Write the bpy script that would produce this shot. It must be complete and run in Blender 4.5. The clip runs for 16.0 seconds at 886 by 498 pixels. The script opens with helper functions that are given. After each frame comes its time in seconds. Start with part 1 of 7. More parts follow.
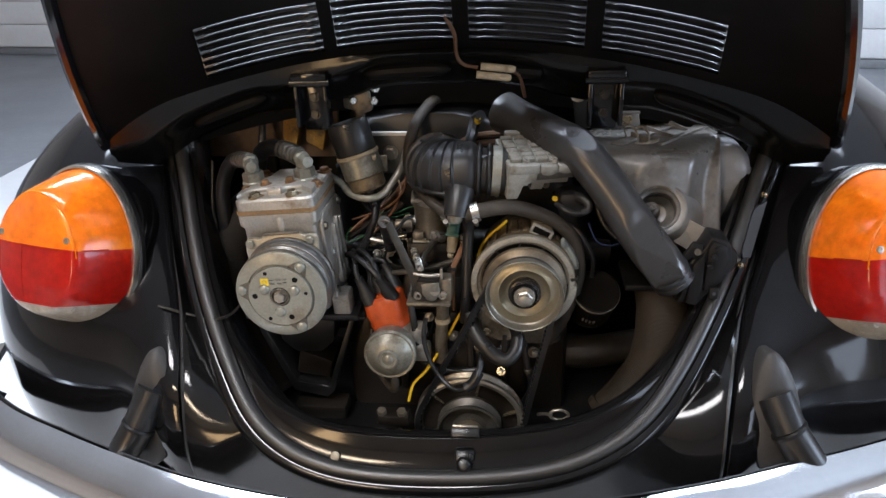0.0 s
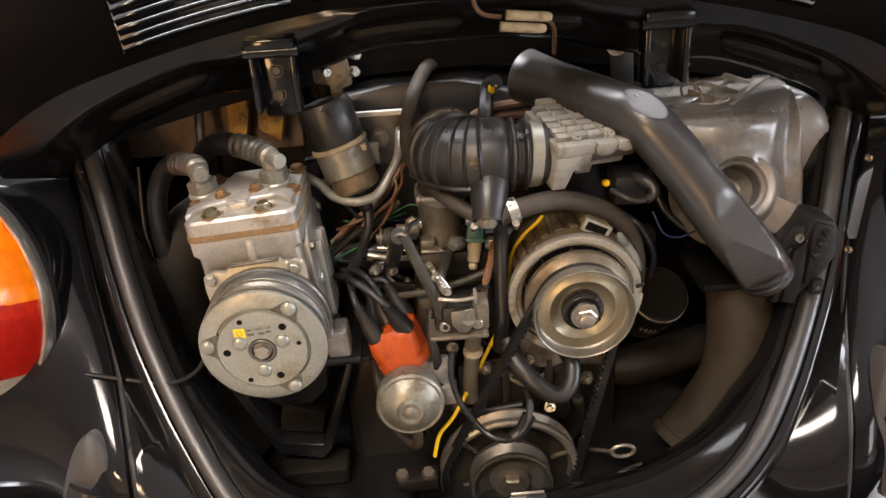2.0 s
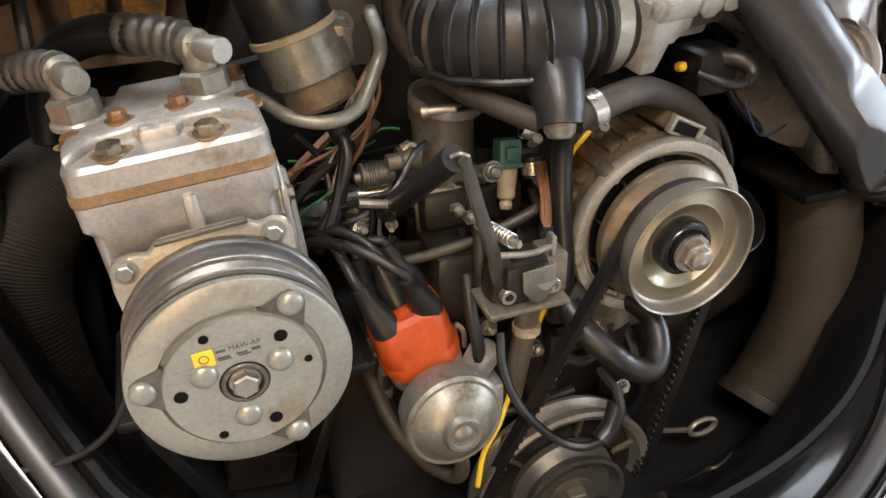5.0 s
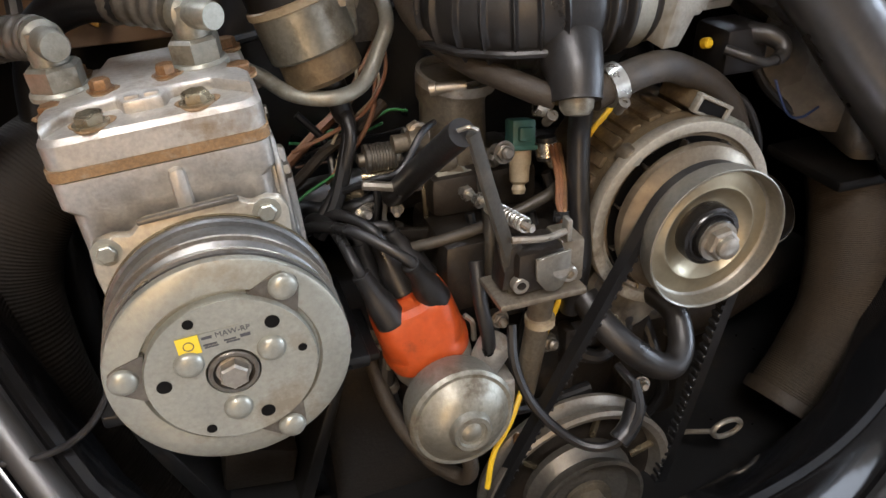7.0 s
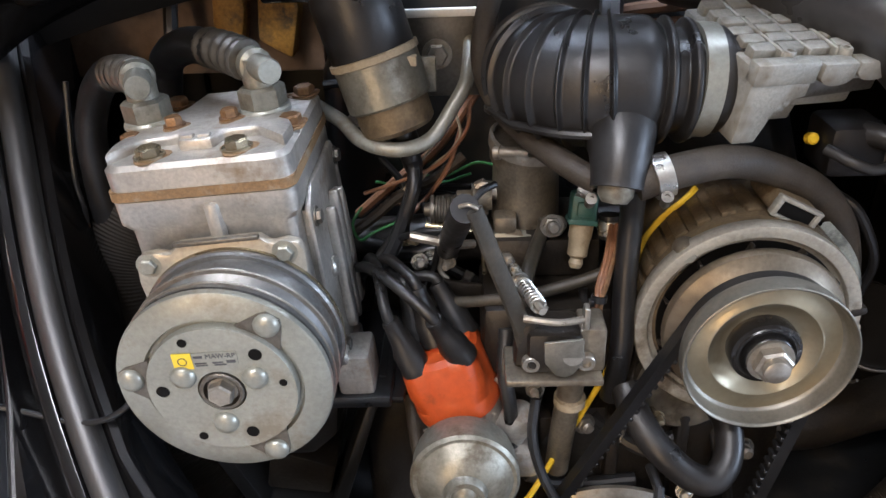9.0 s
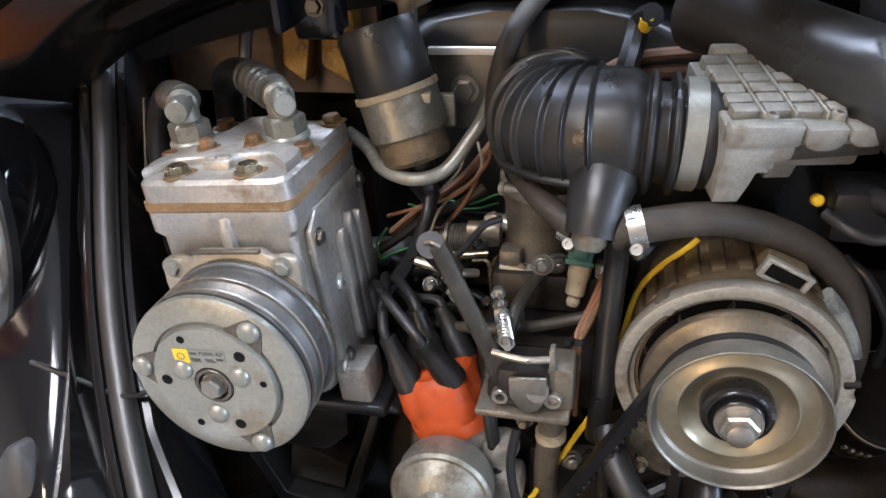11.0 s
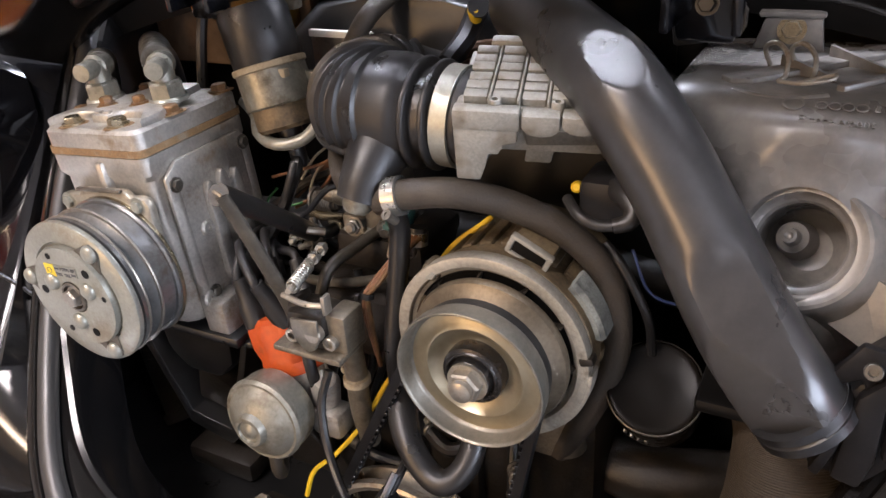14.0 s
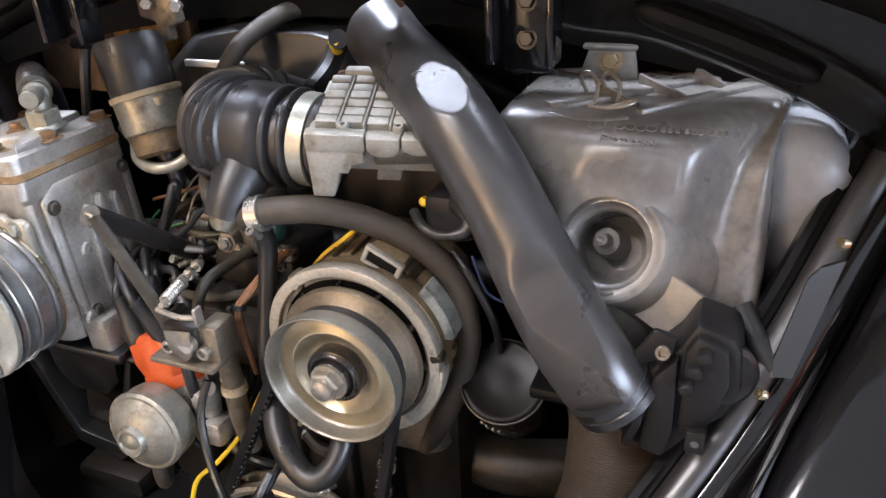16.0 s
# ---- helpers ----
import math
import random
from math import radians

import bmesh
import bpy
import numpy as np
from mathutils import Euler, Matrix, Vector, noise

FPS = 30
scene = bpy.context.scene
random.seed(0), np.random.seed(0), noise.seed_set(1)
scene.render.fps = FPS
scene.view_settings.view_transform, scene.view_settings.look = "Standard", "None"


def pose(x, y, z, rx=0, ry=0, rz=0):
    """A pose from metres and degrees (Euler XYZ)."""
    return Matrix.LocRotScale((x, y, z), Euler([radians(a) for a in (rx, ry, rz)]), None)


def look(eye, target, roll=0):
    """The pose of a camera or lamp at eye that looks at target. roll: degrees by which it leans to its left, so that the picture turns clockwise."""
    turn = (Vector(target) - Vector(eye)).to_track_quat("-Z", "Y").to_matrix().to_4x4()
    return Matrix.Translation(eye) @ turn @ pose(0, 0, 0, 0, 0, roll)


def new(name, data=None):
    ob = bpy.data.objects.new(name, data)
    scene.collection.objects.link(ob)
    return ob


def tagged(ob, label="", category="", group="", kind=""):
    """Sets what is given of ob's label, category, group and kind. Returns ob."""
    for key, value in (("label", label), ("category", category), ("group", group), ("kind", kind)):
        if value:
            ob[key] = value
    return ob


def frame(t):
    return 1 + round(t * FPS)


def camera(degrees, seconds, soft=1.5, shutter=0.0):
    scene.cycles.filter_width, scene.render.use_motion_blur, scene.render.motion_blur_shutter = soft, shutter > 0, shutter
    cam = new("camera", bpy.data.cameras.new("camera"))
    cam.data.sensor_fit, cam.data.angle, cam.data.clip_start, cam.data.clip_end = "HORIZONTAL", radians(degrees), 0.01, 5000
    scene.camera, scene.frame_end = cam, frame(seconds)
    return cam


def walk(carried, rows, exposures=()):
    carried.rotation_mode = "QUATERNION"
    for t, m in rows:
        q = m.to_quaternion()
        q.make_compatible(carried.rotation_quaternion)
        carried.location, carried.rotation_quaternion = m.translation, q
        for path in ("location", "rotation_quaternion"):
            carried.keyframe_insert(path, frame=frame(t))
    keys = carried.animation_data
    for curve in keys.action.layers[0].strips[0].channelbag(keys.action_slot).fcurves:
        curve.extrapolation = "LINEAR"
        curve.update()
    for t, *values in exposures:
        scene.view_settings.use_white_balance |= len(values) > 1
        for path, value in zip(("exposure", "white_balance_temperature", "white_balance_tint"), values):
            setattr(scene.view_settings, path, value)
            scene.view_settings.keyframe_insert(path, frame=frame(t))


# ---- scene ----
# The engine bay was laid out in plan units; K turns them into metres, LIFT raises them off the floor.
K, LIFT = 0.88, 0.10


def W(p):
    return Vector((p[0] * K, p[1] * K, p[2] * K + LIFT))


cam = camera(60.5, 16.0)
PATH = [
    (0, (0.1009, 0.0101, 1.1652), (-0.1006, 1.8197, 0.3377), -2.00),
    (0.5, (0.0667, 0.0687, 1.1761), (-0.0960, 1.8560, 0.2935), -2.17),
    (1, (0.0214, 0.1213, 1.1451), (-0.0744, 1.9210, 0.2779), -2.62),
    (1.5, (-0.0289, 0.1890, 1.1237), (-0.0361, 1.9842, 0.2421), -3.05),
    (2, (-0.0546, 0.2712, 1.1104), (-0.0162, 2.0448, 0.1868), -3.84),
    (2.5, (-0.0813, 0.3332, 1.0912), (0.0241, 2.0901, 0.1415), -4.40),
    (3, (-0.1502, 0.3992, 1.0680), (0.1489, 2.1162, 0.0870), -2.94),
    (3.5, (-0.1879, 0.4507, 1.0428), (0.2286, 2.1287, 0.0373), -2.51),
    (4, (-0.2189, 0.4944, 1.0048), (0.2983, 2.1473, 0.0046), -2.23),
    (4.5, (-0.2320, 0.5324, 0.9799), (0.3382, 2.1523, -0.0452), -1.74),
    (6.8, (-0.2238, 0.5809, 0.9328), (0.3288, 2.2049, -0.0954), -2.20),
    (7, (-0.2190, 0.5779, 0.9344), (0.3116, 2.2150, -0.0846), -2.13),
    (7.5, (-0.1999, 0.5731, 0.9445), (0.2492, 2.2377, -0.0692), -1.77),
    (8, (-0.1640, 0.5678, 0.9564), (0.1336, 2.2672, -0.0552), -1.84),
    (8.5, (-0.1195, 0.5638, 0.9617), (-0.0145, 2.2962, -0.0321), -2.25),
    (9, (-0.0787, 0.5659, 0.9648), (-0.1593, 2.3088, -0.0127), -2.50),
    (9.2, (-0.0612, 0.5677, 0.9671), (-0.2193, 2.3067, -0.0081), -2.69),
    (11.3, (0.0567, 0.5634, 0.9965), (-0.4618, 2.2407, 0.0384), -4.01),
    (11.5, (0.0745, 0.5652, 0.9984), (-0.4774, 2.2287, 0.0351), -4.35),
    (12, (0.1284, 0.5731, 0.9974), (-0.5294, 2.1938, 0.0275), -5.17),
    (12.5, (0.1800, 0.5827, 0.9938), (-0.5749, 2.1581, 0.0200), -5.58),
    (13, (0.2266, 0.5866, 0.9873), (-0.5956, 2.1357, 0.0258), -5.26),
    (13.5, (0.2641, 0.5882, 0.9864), (-0.5884, 2.1241, 0.0303), -4.81),
    (14, (0.3028, 0.5923, 0.9885), (-0.5618, 2.1227, 0.0344), -4.42),
    (14.5, (0.3355, 0.5955, 0.9930), (-0.5145, 2.1323, 0.0361), -4.20),
    (15, (0.3640, 0.5967, 0.9957), (-0.4535, 2.1548, 0.0448), -3.89),
    (15.5, (0.3767, 0.5876, 0.9992), (-0.3889, 2.1788, 0.0602), -3.53),
    (16, (0.3711, 0.5678, 1.0028), (-0.3240, 2.2053, 0.0887), -2.98),
]
walk(cam, [(t, look(eye, target, roll)) for t, eye, target, roll in PATH],
     exposures=[(0, -0.9, 5950, 13), (1.0, -0.75, 7000, 17), (2.0, -0.32, 7100, 18), (3.5, -0.17, 6500, 16), (4.5, -0.20, 6550, 15), (7, -0.38, 6150, 14), (8.5, -0.38, 5750, 14), (9, -0.34, 5700, 14), (11.5, -0.26, 5700, 15), (12.5, -0.33, 6100, 19), (14.5, -0.12, 6350, 21), (16, 0.10, 6050, 18)])

# ---------------------------------------------------------------- light
world = bpy.data.worlds.new("world")
scene.world = world
world.use_nodes = True
world.node_tree.nodes["Background"].inputs[0].default_value = (0.8, 0.85, 1, 1)
world.node_tree.nodes["Background"].inputs[1].default_value = 0.02
CEILING = 3.1


def area(name, at, target, size, power, colour):
    d = bpy.data.lights.new(name, "AREA")
    d.shape, d.size, d.size_y, d.energy, d.color = "RECTANGLE", size[0], size[1], power, colour
    o = new(name, d)
    o.matrix_world = look(at, target)
    return o


COOL, WARM, PLAIN = (0.84, 0.92, 1.0), (1.0, 0.76, 0.48), (1.0, 0.93, 0.84)
PANELS = [(-1.35, -2.8, WARM, 110, 1.0), (-0.75, -0.75, PLAIN, 105, 1.2), (-0.45, 1.3, COOL, 85, 1.2), (-1.6, 1.4, COOL, 60, 1.2), (1.2, 1.4, COOL, 45, 1.2), (-1.6, 3.4, COOL, 120, 1.2), (2.2, 3.4, COOL, 120, 1.2)]
for px, py, tint, power, wide in PANELS:
    area("panel_light", (px, py, CEILING - 0.07), (px, py, 0), (wide, wide * 0.417), power, tint)
# Unseen cool source on the right, added to match bluish reflections.
area("cool_side_fill", (4.1, 0.1, 1.25), (0.0, 0.7, 0.9), (2.0, 1.3), 175, (0.74, 0.87, 1.0))
# Unseen fill lamp, added to brighten the duct and the right side.
area("cool_far_fill", (4.1, -3.0, 1.15), (0.3, 0.9, 0.8), (1.3, 2.0), 70, (0.8, 0.9, 1.0))
# Unseen warm fill lamp behind the camera, added for the duct's gold streak.
area("warm_rear_fill", (-2.8, -6.4, 1.25), (0.2, 1.0, 0.9), (1.2, 2.2), 215, (1.0, 0.64, 0.3))

# ---------------------------------------------------------------- materials


def surface(name, col, rough=0.5, metal=0.0, var=0.2, scale=60.0, bump=0.15, dirt=None, amount=0.35, dscale=12.0, coat=0.0, spec=0.5, wave=0.0, rvar=0.12):
    """Base colour with fine and coarse variation, a second colour as patchy dirt or painted glow, and fine relief."""
    m = bpy.data.materials.new(name)
    m.use_nodes = True
    nt = m.node_tree
    n, l = nt.nodes, nt.links
    b = n["Principled BSDF"]
    tc = n.new("ShaderNodeTexCoord")

    def noise_tex(s, detail=4.0, r=0.6):
        t = n.new("ShaderNodeTexNoise")
        t.inputs["Scale"].default_value, t.inputs["Detail"].default_value, t.inputs["Roughness"].default_value = s, detail, r
        l.new(tc.outputs["Object"], t.inputs["Vector"])
        return t

    fine, coarse = noise_tex(scale * 8), noise_tex(scale * 0.6)
    mix = n.new("ShaderNodeMix")
    mix.data_type = "RGBA"
    hi = [min(1.0, c * (1 + var)) for c in col]
    lo = [c * (1 - var) for c in col]
    mix.inputs["A"].default_value, mix.inputs["B"].default_value = (*lo, 1), (*hi, 1)
    mean = n.new("ShaderNodeMath")
    mean.operation = "MULTIPLY_ADD"
    mean.inputs[1].default_value = 0.5
    l.new(fine.outputs["Fac"], mean.inputs[0])
    half = n.new("ShaderNodeMath")
    half.operation = "MULTIPLY"
    half.inputs[1].default_value = 0.5
    l.new(coarse.outputs["Fac"], half.inputs[0])
    l.new(half.outputs[0], mean.inputs[2])
    spread = n.new("ShaderNodeMapRange")
    spread.inputs["From Min"].default_value, spread.inputs["From Max"].default_value = 0.35, 0.65
    l.new(mean.outputs[0], spread.inputs["Value"])
    l.new(spread.outputs[0], mix.inputs["Factor"])
    colour = mix.outputs["Result"]
    rough_in = n.new("ShaderNodeMapRange")
    rough_in.inputs["From Min"].default_value, rough_in.inputs["From Max"].default_value = 0.3, 0.7
    rough_in.inputs["To Min"].default_value, rough_in.inputs["To Max"].default_value = max(0.02, rough - rvar * rough * 2), min(1, rough + rvar * rough * 2)
    l.new(coarse.outputs["Fac"], rough_in.inputs["Value"])
    l.new(rough_in.outputs[0], b.inputs["Roughness"])
    if dirt:
        d = noise_tex(dscale, 8.0, 0.7)
        r = n.new("ShaderNodeMapRange")
        edge = 0.68 - 0.36 * amount
        r.inputs["From Min"].default_value, r.inputs["From Max"].default_value = edge, edge + 0.14
        l.new(d.outputs["Fac"], r.inputs["Value"])
        dm = n.new("ShaderNodeMix")
        dm.data_type = "RGBA"
        dm.inputs["B"].default_value = (*dirt, 1)
        l.new(colour, dm.inputs["A"])
        l.new(r.outputs[0], dm.inputs["Factor"])
        colour = dm.outputs["Result"]
        if metal:
            mm = n.new("ShaderNodeMapRange")
            mm.inputs["To Min"].default_value, mm.inputs["To Max"].default_value = metal, metal * 0.25
            l.new(r.outputs[0], mm.inputs["Value"])
            l.new(mm.outputs[0], b.inputs["Metallic"])
    l.new(colour, b.inputs["Base Color"])
    if not (dirt and metal):
        b.inputs["Metallic"].default_value = metal
    b.inputs["Coat Weight"].default_value, b.inputs["Coat Roughness"].default_value = coat, 0.04
    b.inputs["Specular IOR Level"].default_value = spec
    if bump:
        bp = n.new("ShaderNodeBump")
        bp.inputs["Strength"].default_value, bp.inputs["Distance"].default_value = bump, 0.001
        l.new(fine.outputs["Fac"], bp.inputs["Height"])
        l.new(bp.outputs[0], b.inputs["Normal"])
        if wave:
            w = n.new("ShaderNodeTexChecker")
            w.inputs["Scale"].default_value = wave
            l.new(tc.outputs["Object"], w.inputs["Vector"])
            bp2 = n.new("ShaderNodeBump")
            bp2.inputs["Strength"].default_value, bp2.inputs["Distance"].default_value = 0.5, 0.0008
            l.new(w.outputs["Fac"], bp2.inputs["Height"])
            l.new(bp.outputs[0], bp2.inputs["Normal"])
            l.new(bp2.outputs[0], b.inputs["Normal"])
    return m


BLACK = surface("black_paint", (0.006, 0.006, 0.007), 0.09, var=0.1, scale=6, bump=0.006, coat=0.0, spec=0.42, rvar=0.3)
# Warm patches: dust, and a painted taupe sheen as of the reflected room.
PANEL = surface("dust_and_sheen_paint", (0.0065, 0.0063, 0.0065), 0.115, var=0.2, scale=8, bump=0.008, dirt=(0.013, 0.0115, 0.010), amount=0.2, dscale=10, spec=0.45, rvar=0.25)
# Matt black: inside paint, and painted shade in holes, slots and gaps.
BLACK_IN = surface("inner_black_and_shade", (0.0032, 0.0029, 0.0026), 0.5, var=0.3, scale=8, bump=0.1, dirt=(0.0075, 0.006, 0.0045), amount=0.35, dscale=9, spec=0.14)
BLACK_STEEL = surface("black_steel", (0.010, 0.010, 0.010), 0.34, var=0.3, scale=30, bump=0.1, dirt=(0.03, 0.024, 0.018), amount=0.3)
RIM_METAL = surface("pale_rim_metal", (0.62, 0.6, 0.54), 0.22, 0.9, var=0.1, scale=30, bump=0.05)
LOUVRE = surface("lid_paint", (0.004, 0.004, 0.004), 0.2, var=0.2, scale=10, bump=0.02, spec=0.3)
CHROME = surface("chrome", (0.85, 0.87, 0.9), 0.09, 1.0, var=0.04, scale=20, bump=0.02, rvar=0.4)
CAST = surface("cast_aluminium", (0.46, 0.435, 0.39), 0.40, 0.65, var=0.22, scale=40, bump=0.4, dirt=(0.21, 0.155, 0.095), amount=0.38, dscale=18)
CAST_DIRTY = surface("dirty_cast_aluminium", (0.215, 0.185, 0.14), 0.4, 0.65, var=0.3, scale=50, bump=0.4, dirt=(0.06, 0.045, 0.028), amount=0.5, dscale=25)
# The bay's deep shade is put into this oily metal's dark base colour.
CAST_DARK = surface("oily_iron_in_shade", (0.018, 0.0145, 0.011), 0.4, 0.2, var=0.4, scale=40, bump=0.4, dirt=(0.035, 0.024, 0.014), amount=0.35, dscale=20)
DULL = surface("dull_grey_metal", (0.15, 0.138, 0.118), 0.38, 0.65, var=0.25, scale=40, bump=0.3, dirt=(0.06, 0.048, 0.036), amount=0.4, dscale=25)
CAST_PALE = surface("pale_cast_zinc", (0.285, 0.275, 0.24), 0.5, 0.3, var=0.25, scale=60, bump=0.5, dirt=(0.15, 0.125, 0.09), amount=0.42, dscale=30)
RING = surface("worn_ring_aluminium", (0.41, 0.38, 0.315), 0.40, 0.55, var=0.25, scale=40, bump=0.3, dirt=(0.12, 0.10, 0.075), amount=0.4, dscale=22)
ZINC = surface("zinc_plate", (0.325, 0.325, 0.28), 0.38, 0.5, var=0.16, scale=40, bump=0.2, dirt=(0.2, 0.175, 0.13), amount=0.42, dscale=22)
VAC = surface("stained_zinc", (0.27, 0.26, 0.215), 0.4, 0.65, var=0.2, scale=40, bump=0.25, dirt=(0.11, 0.09, 0.06), amount=0.5, dscale=30)
STEEL = surface("bare_steel", (0.36, 0.33, 0.28), 0.36, 0.75, var=0.2, scale=40, bump=0.15, dirt=(0.14, 0.09, 0.05), amount=0.35, dscale=30)
RUSTY = surface("rusty_steel", (0.21, 0.115, 0.052), 0.45, 0.5, var=0.4, scale=60, bump=0.4, dirt=(0.08, 0.042, 0.02), amount=0.5, dscale=40)
GOLD = surface("yellow_passivated_steel", (0.29, 0.245, 0.165), 0.27, 0.85, var=0.2, scale=30, bump=0.12, dirt=(0.11, 0.075, 0.04), amount=0.35, dscale=24)
PULLEY = surface("worn_pulley_steel", (0.345, 0.305, 0.215), 0.37, 0.8, var=0.12, scale=20, bump=0.05, dirt=(0.2, 0.155, 0.1), amount=0.32, dscale=9)
BRIGHT = surface("bright_metal", (0.52, 0.505, 0.46), 0.28, 0.9, var=0.15, scale=60, bump=0.1, dirt=(0.22, 0.18, 0.13), amount=0.3, dscale=40)
GASKET = surface("aged_gasket", (0.21, 0.125, 0.055), 0.7, var=0.4, scale=80, bump=0.4, dirt=(0.3, 0.25, 0.18), amount=0.35, dscale=60)
FILTER = surface("filter_paint", (0.0050, 0.0042, 0.0034), 0.24, var=0.3, scale=10, bump=0.05, dirt=(0.010, 0.0078, 0.0055), amount=0.35, spec=0.06)
RUBBER = surface("black_rubber", (0.011, 0.011, 0.0115), 0.36, var=0.25, scale=50, bump=0.2, dirt=(0.026, 0.023, 0.02), amount=0.3)
RUBBER_GREY = surface("dusty_rubber", (0.0145, 0.0135, 0.0128), 0.38, var=0.2, scale=50, bump=0.2, dirt=(0.032, 0.027, 0.022), amount=0.25, rvar=0.2)
SEAL = surface("shiny_old_rubber", (0.020, 0.0190, 0.0180), 0.42, var=0.12, scale=12, bump=0.0, dirt=(0.034, 0.031, 0.027), amount=0.3, spec=0.9)
DRUM = surface("blued_steel", (0.19, 0.19, 0.185), 0.34, 0.7, var=0.2, scale=40, bump=0.15, dirt=(0.08, 0.062, 0.045), amount=0.4, dscale=25)
HOUSING = surface("stained_housing", (0.18, 0.132, 0.075), 0.46, 0.4, var=0.3, scale=50, bump=0.45, dirt=(0.045, 0.032, 0.02), amount=0.5, dscale=22)
CHALK = surface("pale_chalky_putty", (0.27, 0.29, 0.27), 0.6, 0.1, var=0.35, scale=90, bump=0.8, dirt=(0.11, 0.12, 0.115), amount=0.5, dscale=60)
SHEAVE = surface("oily_sheave_steel", (0.17, 0.14, 0.10), 0.38, 0.65, var=0.25, scale=40, bump=0.15, dirt=(0.05, 0.036, 0.024), amount=0.4, dscale=20)
RIMSTEEL = surface("worn_lip_steel", (0.225, 0.21, 0.175), 0.40, 0.7, var=0.2, scale=40, bump=0.12, dirt=(0.11, 0.085, 0.06), amount=0.38, dscale=18)
HUB = surface("blackened_steel", (0.045, 0.043, 0.042), 0.26, 0.75, var=0.2, scale=40, bump=0.1, dirt=(0.03, 0.024, 0.018), amount=0.3, dscale=30)
BRAID = surface("braided_hose", (0.034, 0.0265, 0.0185), 0.6, var=0.4, scale=90, bump=0.5, dirt=(0.055, 0.043, 0.03), amount=0.35, wave=380)
HOSE_BROWN = surface("dusty_corrugated_hose", (0.031, 0.0225, 0.014), 0.65, var=0.35, scale=40, bump=0.4, dirt=(0.038, 0.028, 0.018), amount=0.35, spec=0.3)
# Darker copy of the corrugated hose colour, for the heater hose.
HOSE_DARK = surface("darker_corrugated_hose", (0.0125, 0.010, 0.0072), 0.65, var=0.3, scale=30, bump=0.4, dirt=(0.018, 0.0135, 0.009), amount=0.35, spec=0.25)
DUCT = surface("duct_plastic", (0.030, 0.029, 0.0285), 0.29, var=0.25, scale=20, bump=0.008, spec=0.7, rvar=0.06)
# Paler, bluer copy of the grey plastic; side light is put into its colour.
LOBE = surface("side_lit_plastic", (0.22, 0.222, 0.228), 0.35, var=0.15, scale=14, bump=0.12, dirt=(0.18, 0.165, 0.15), amount=0.3, dscale=9)
PLATE = surface("faded_rubber", (0.045, 0.042, 0.040), 0.5, var=0.15, scale=30, bump=0.15)
STAY = surface("dusty_olive_brown", (0.044, 0.038, 0.028), 0.46, 0.15, var=0.3, scale=40, bump=0.25, dirt=(0.075, 0.063, 0.046), amount=0.4, dscale=24)
GREY = surface("grey_plastic", (0.125, 0.117, 0.107), 0.3, var=0.3, scale=14, bump=0.15, dirt=(0.21, 0.19, 0.165), amount=0.45, dscale=7)
DARK_PLASTIC = surface("dark_plastic", (0.0095, 0.0088, 0.0088), 0.42, var=0.25, scale=40, bump=0.15, dirt=(0.015, 0.0125, 0.011), amount=0.25, spec=0.25)
ORANGE = surface("orange_plastic", (0.45, 0.070, 0.012), 0.40, var=0.16, scale=20, bump=0.08, dirt=(0.20, 0.045, 0.015), amount=0.32, dscale=30)
GREEN = surface("green_plastic", (0.03, 0.1, 0.085), 0.5, var=0.2, bump=0.1)
BEIGE = surface("beige_plastic", (0.33, 0.27, 0.18), 0.5, var=0.2, bump=0.1, dirt=(0.18, 0.13, 0.07), amount=0.4, dscale=50)
YELLOW = surface("yellow_insulation", (0.75, 0.5, 0.02), 0.4, var=0.08, bump=0.05)
COPPER = surface("brown_insulation", (0.10, 0.05, 0.025), 0.5, var=0.25, bump=0.1)
TAN = surface("copper_brown_insulation", (0.20, 0.09, 0.042), 0.45, var=0.25, bump=0.1)
GREENWIRE = surface("green_insulation", (0.035, 0.16, 0.045), 0.45, var=0.2, bump=0.1)
BLUE = surface("blue_insulation", (0.015, 0.026, 0.075), 0.45, var=0.2, bump=0.1)
BOARD = surface("brown_fibreboard", (0.15, 0.10, 0.065), 0.7, var=0.3, scale=12, bump=0.4, dirt=(0.07, 0.045, 0.03), amount=0.4)
WAX = surface("ochre_wax", (0.32, 0.17, 0.03), 0.6, var=0.4, scale=40, bump=0.6, dirt=(0.05, 0.035, 0.02), amount=0.45, dscale=25)
PAPER = surface("white_label", (0.7, 0.68, 0.62), 0.6, var=0.08, bump=0.05, dirt=(0.2, 0.18, 0.16), amount=0.2, dscale=60)
LABEL_YELLOW = surface("yellow_label", (0.75, 0.55, 0.03), 0.5, var=0.08, bump=0.03)
INK = surface("dark_ink", (0.06, 0.06, 0.065), 0.5, bump=0.0)
# Amber and red lenses: the brighter patches paint a glow inside.
AMBER = surface("amber_lens", (0.78, 0.165, 0.002), 0.16, var=0.28, scale=9, bump=0.02, dirt=(0.9, 0.25, 0.006), amount=0.35, dscale=14, coat=0.1, spec=0.35, wave=330)
REDLENS = surface("red_lens", (0.36, 0.008, 0.003), 0.16, var=0.3, scale=9, bump=0.02, dirt=(0.6, 0.028, 0.005), amount=0.35, dscale=14, coat=0.1, spec=0.35, wave=330)
CLEAR = surface("clear_lens", (0.36, 0.31, 0.24), 0.2, var=0.25, scale=60, bump=0.1, dirt=(0.5, 0.46, 0.4), amount=0.35, dscale=60, coat=0.3, spec=0.4, wave=300)
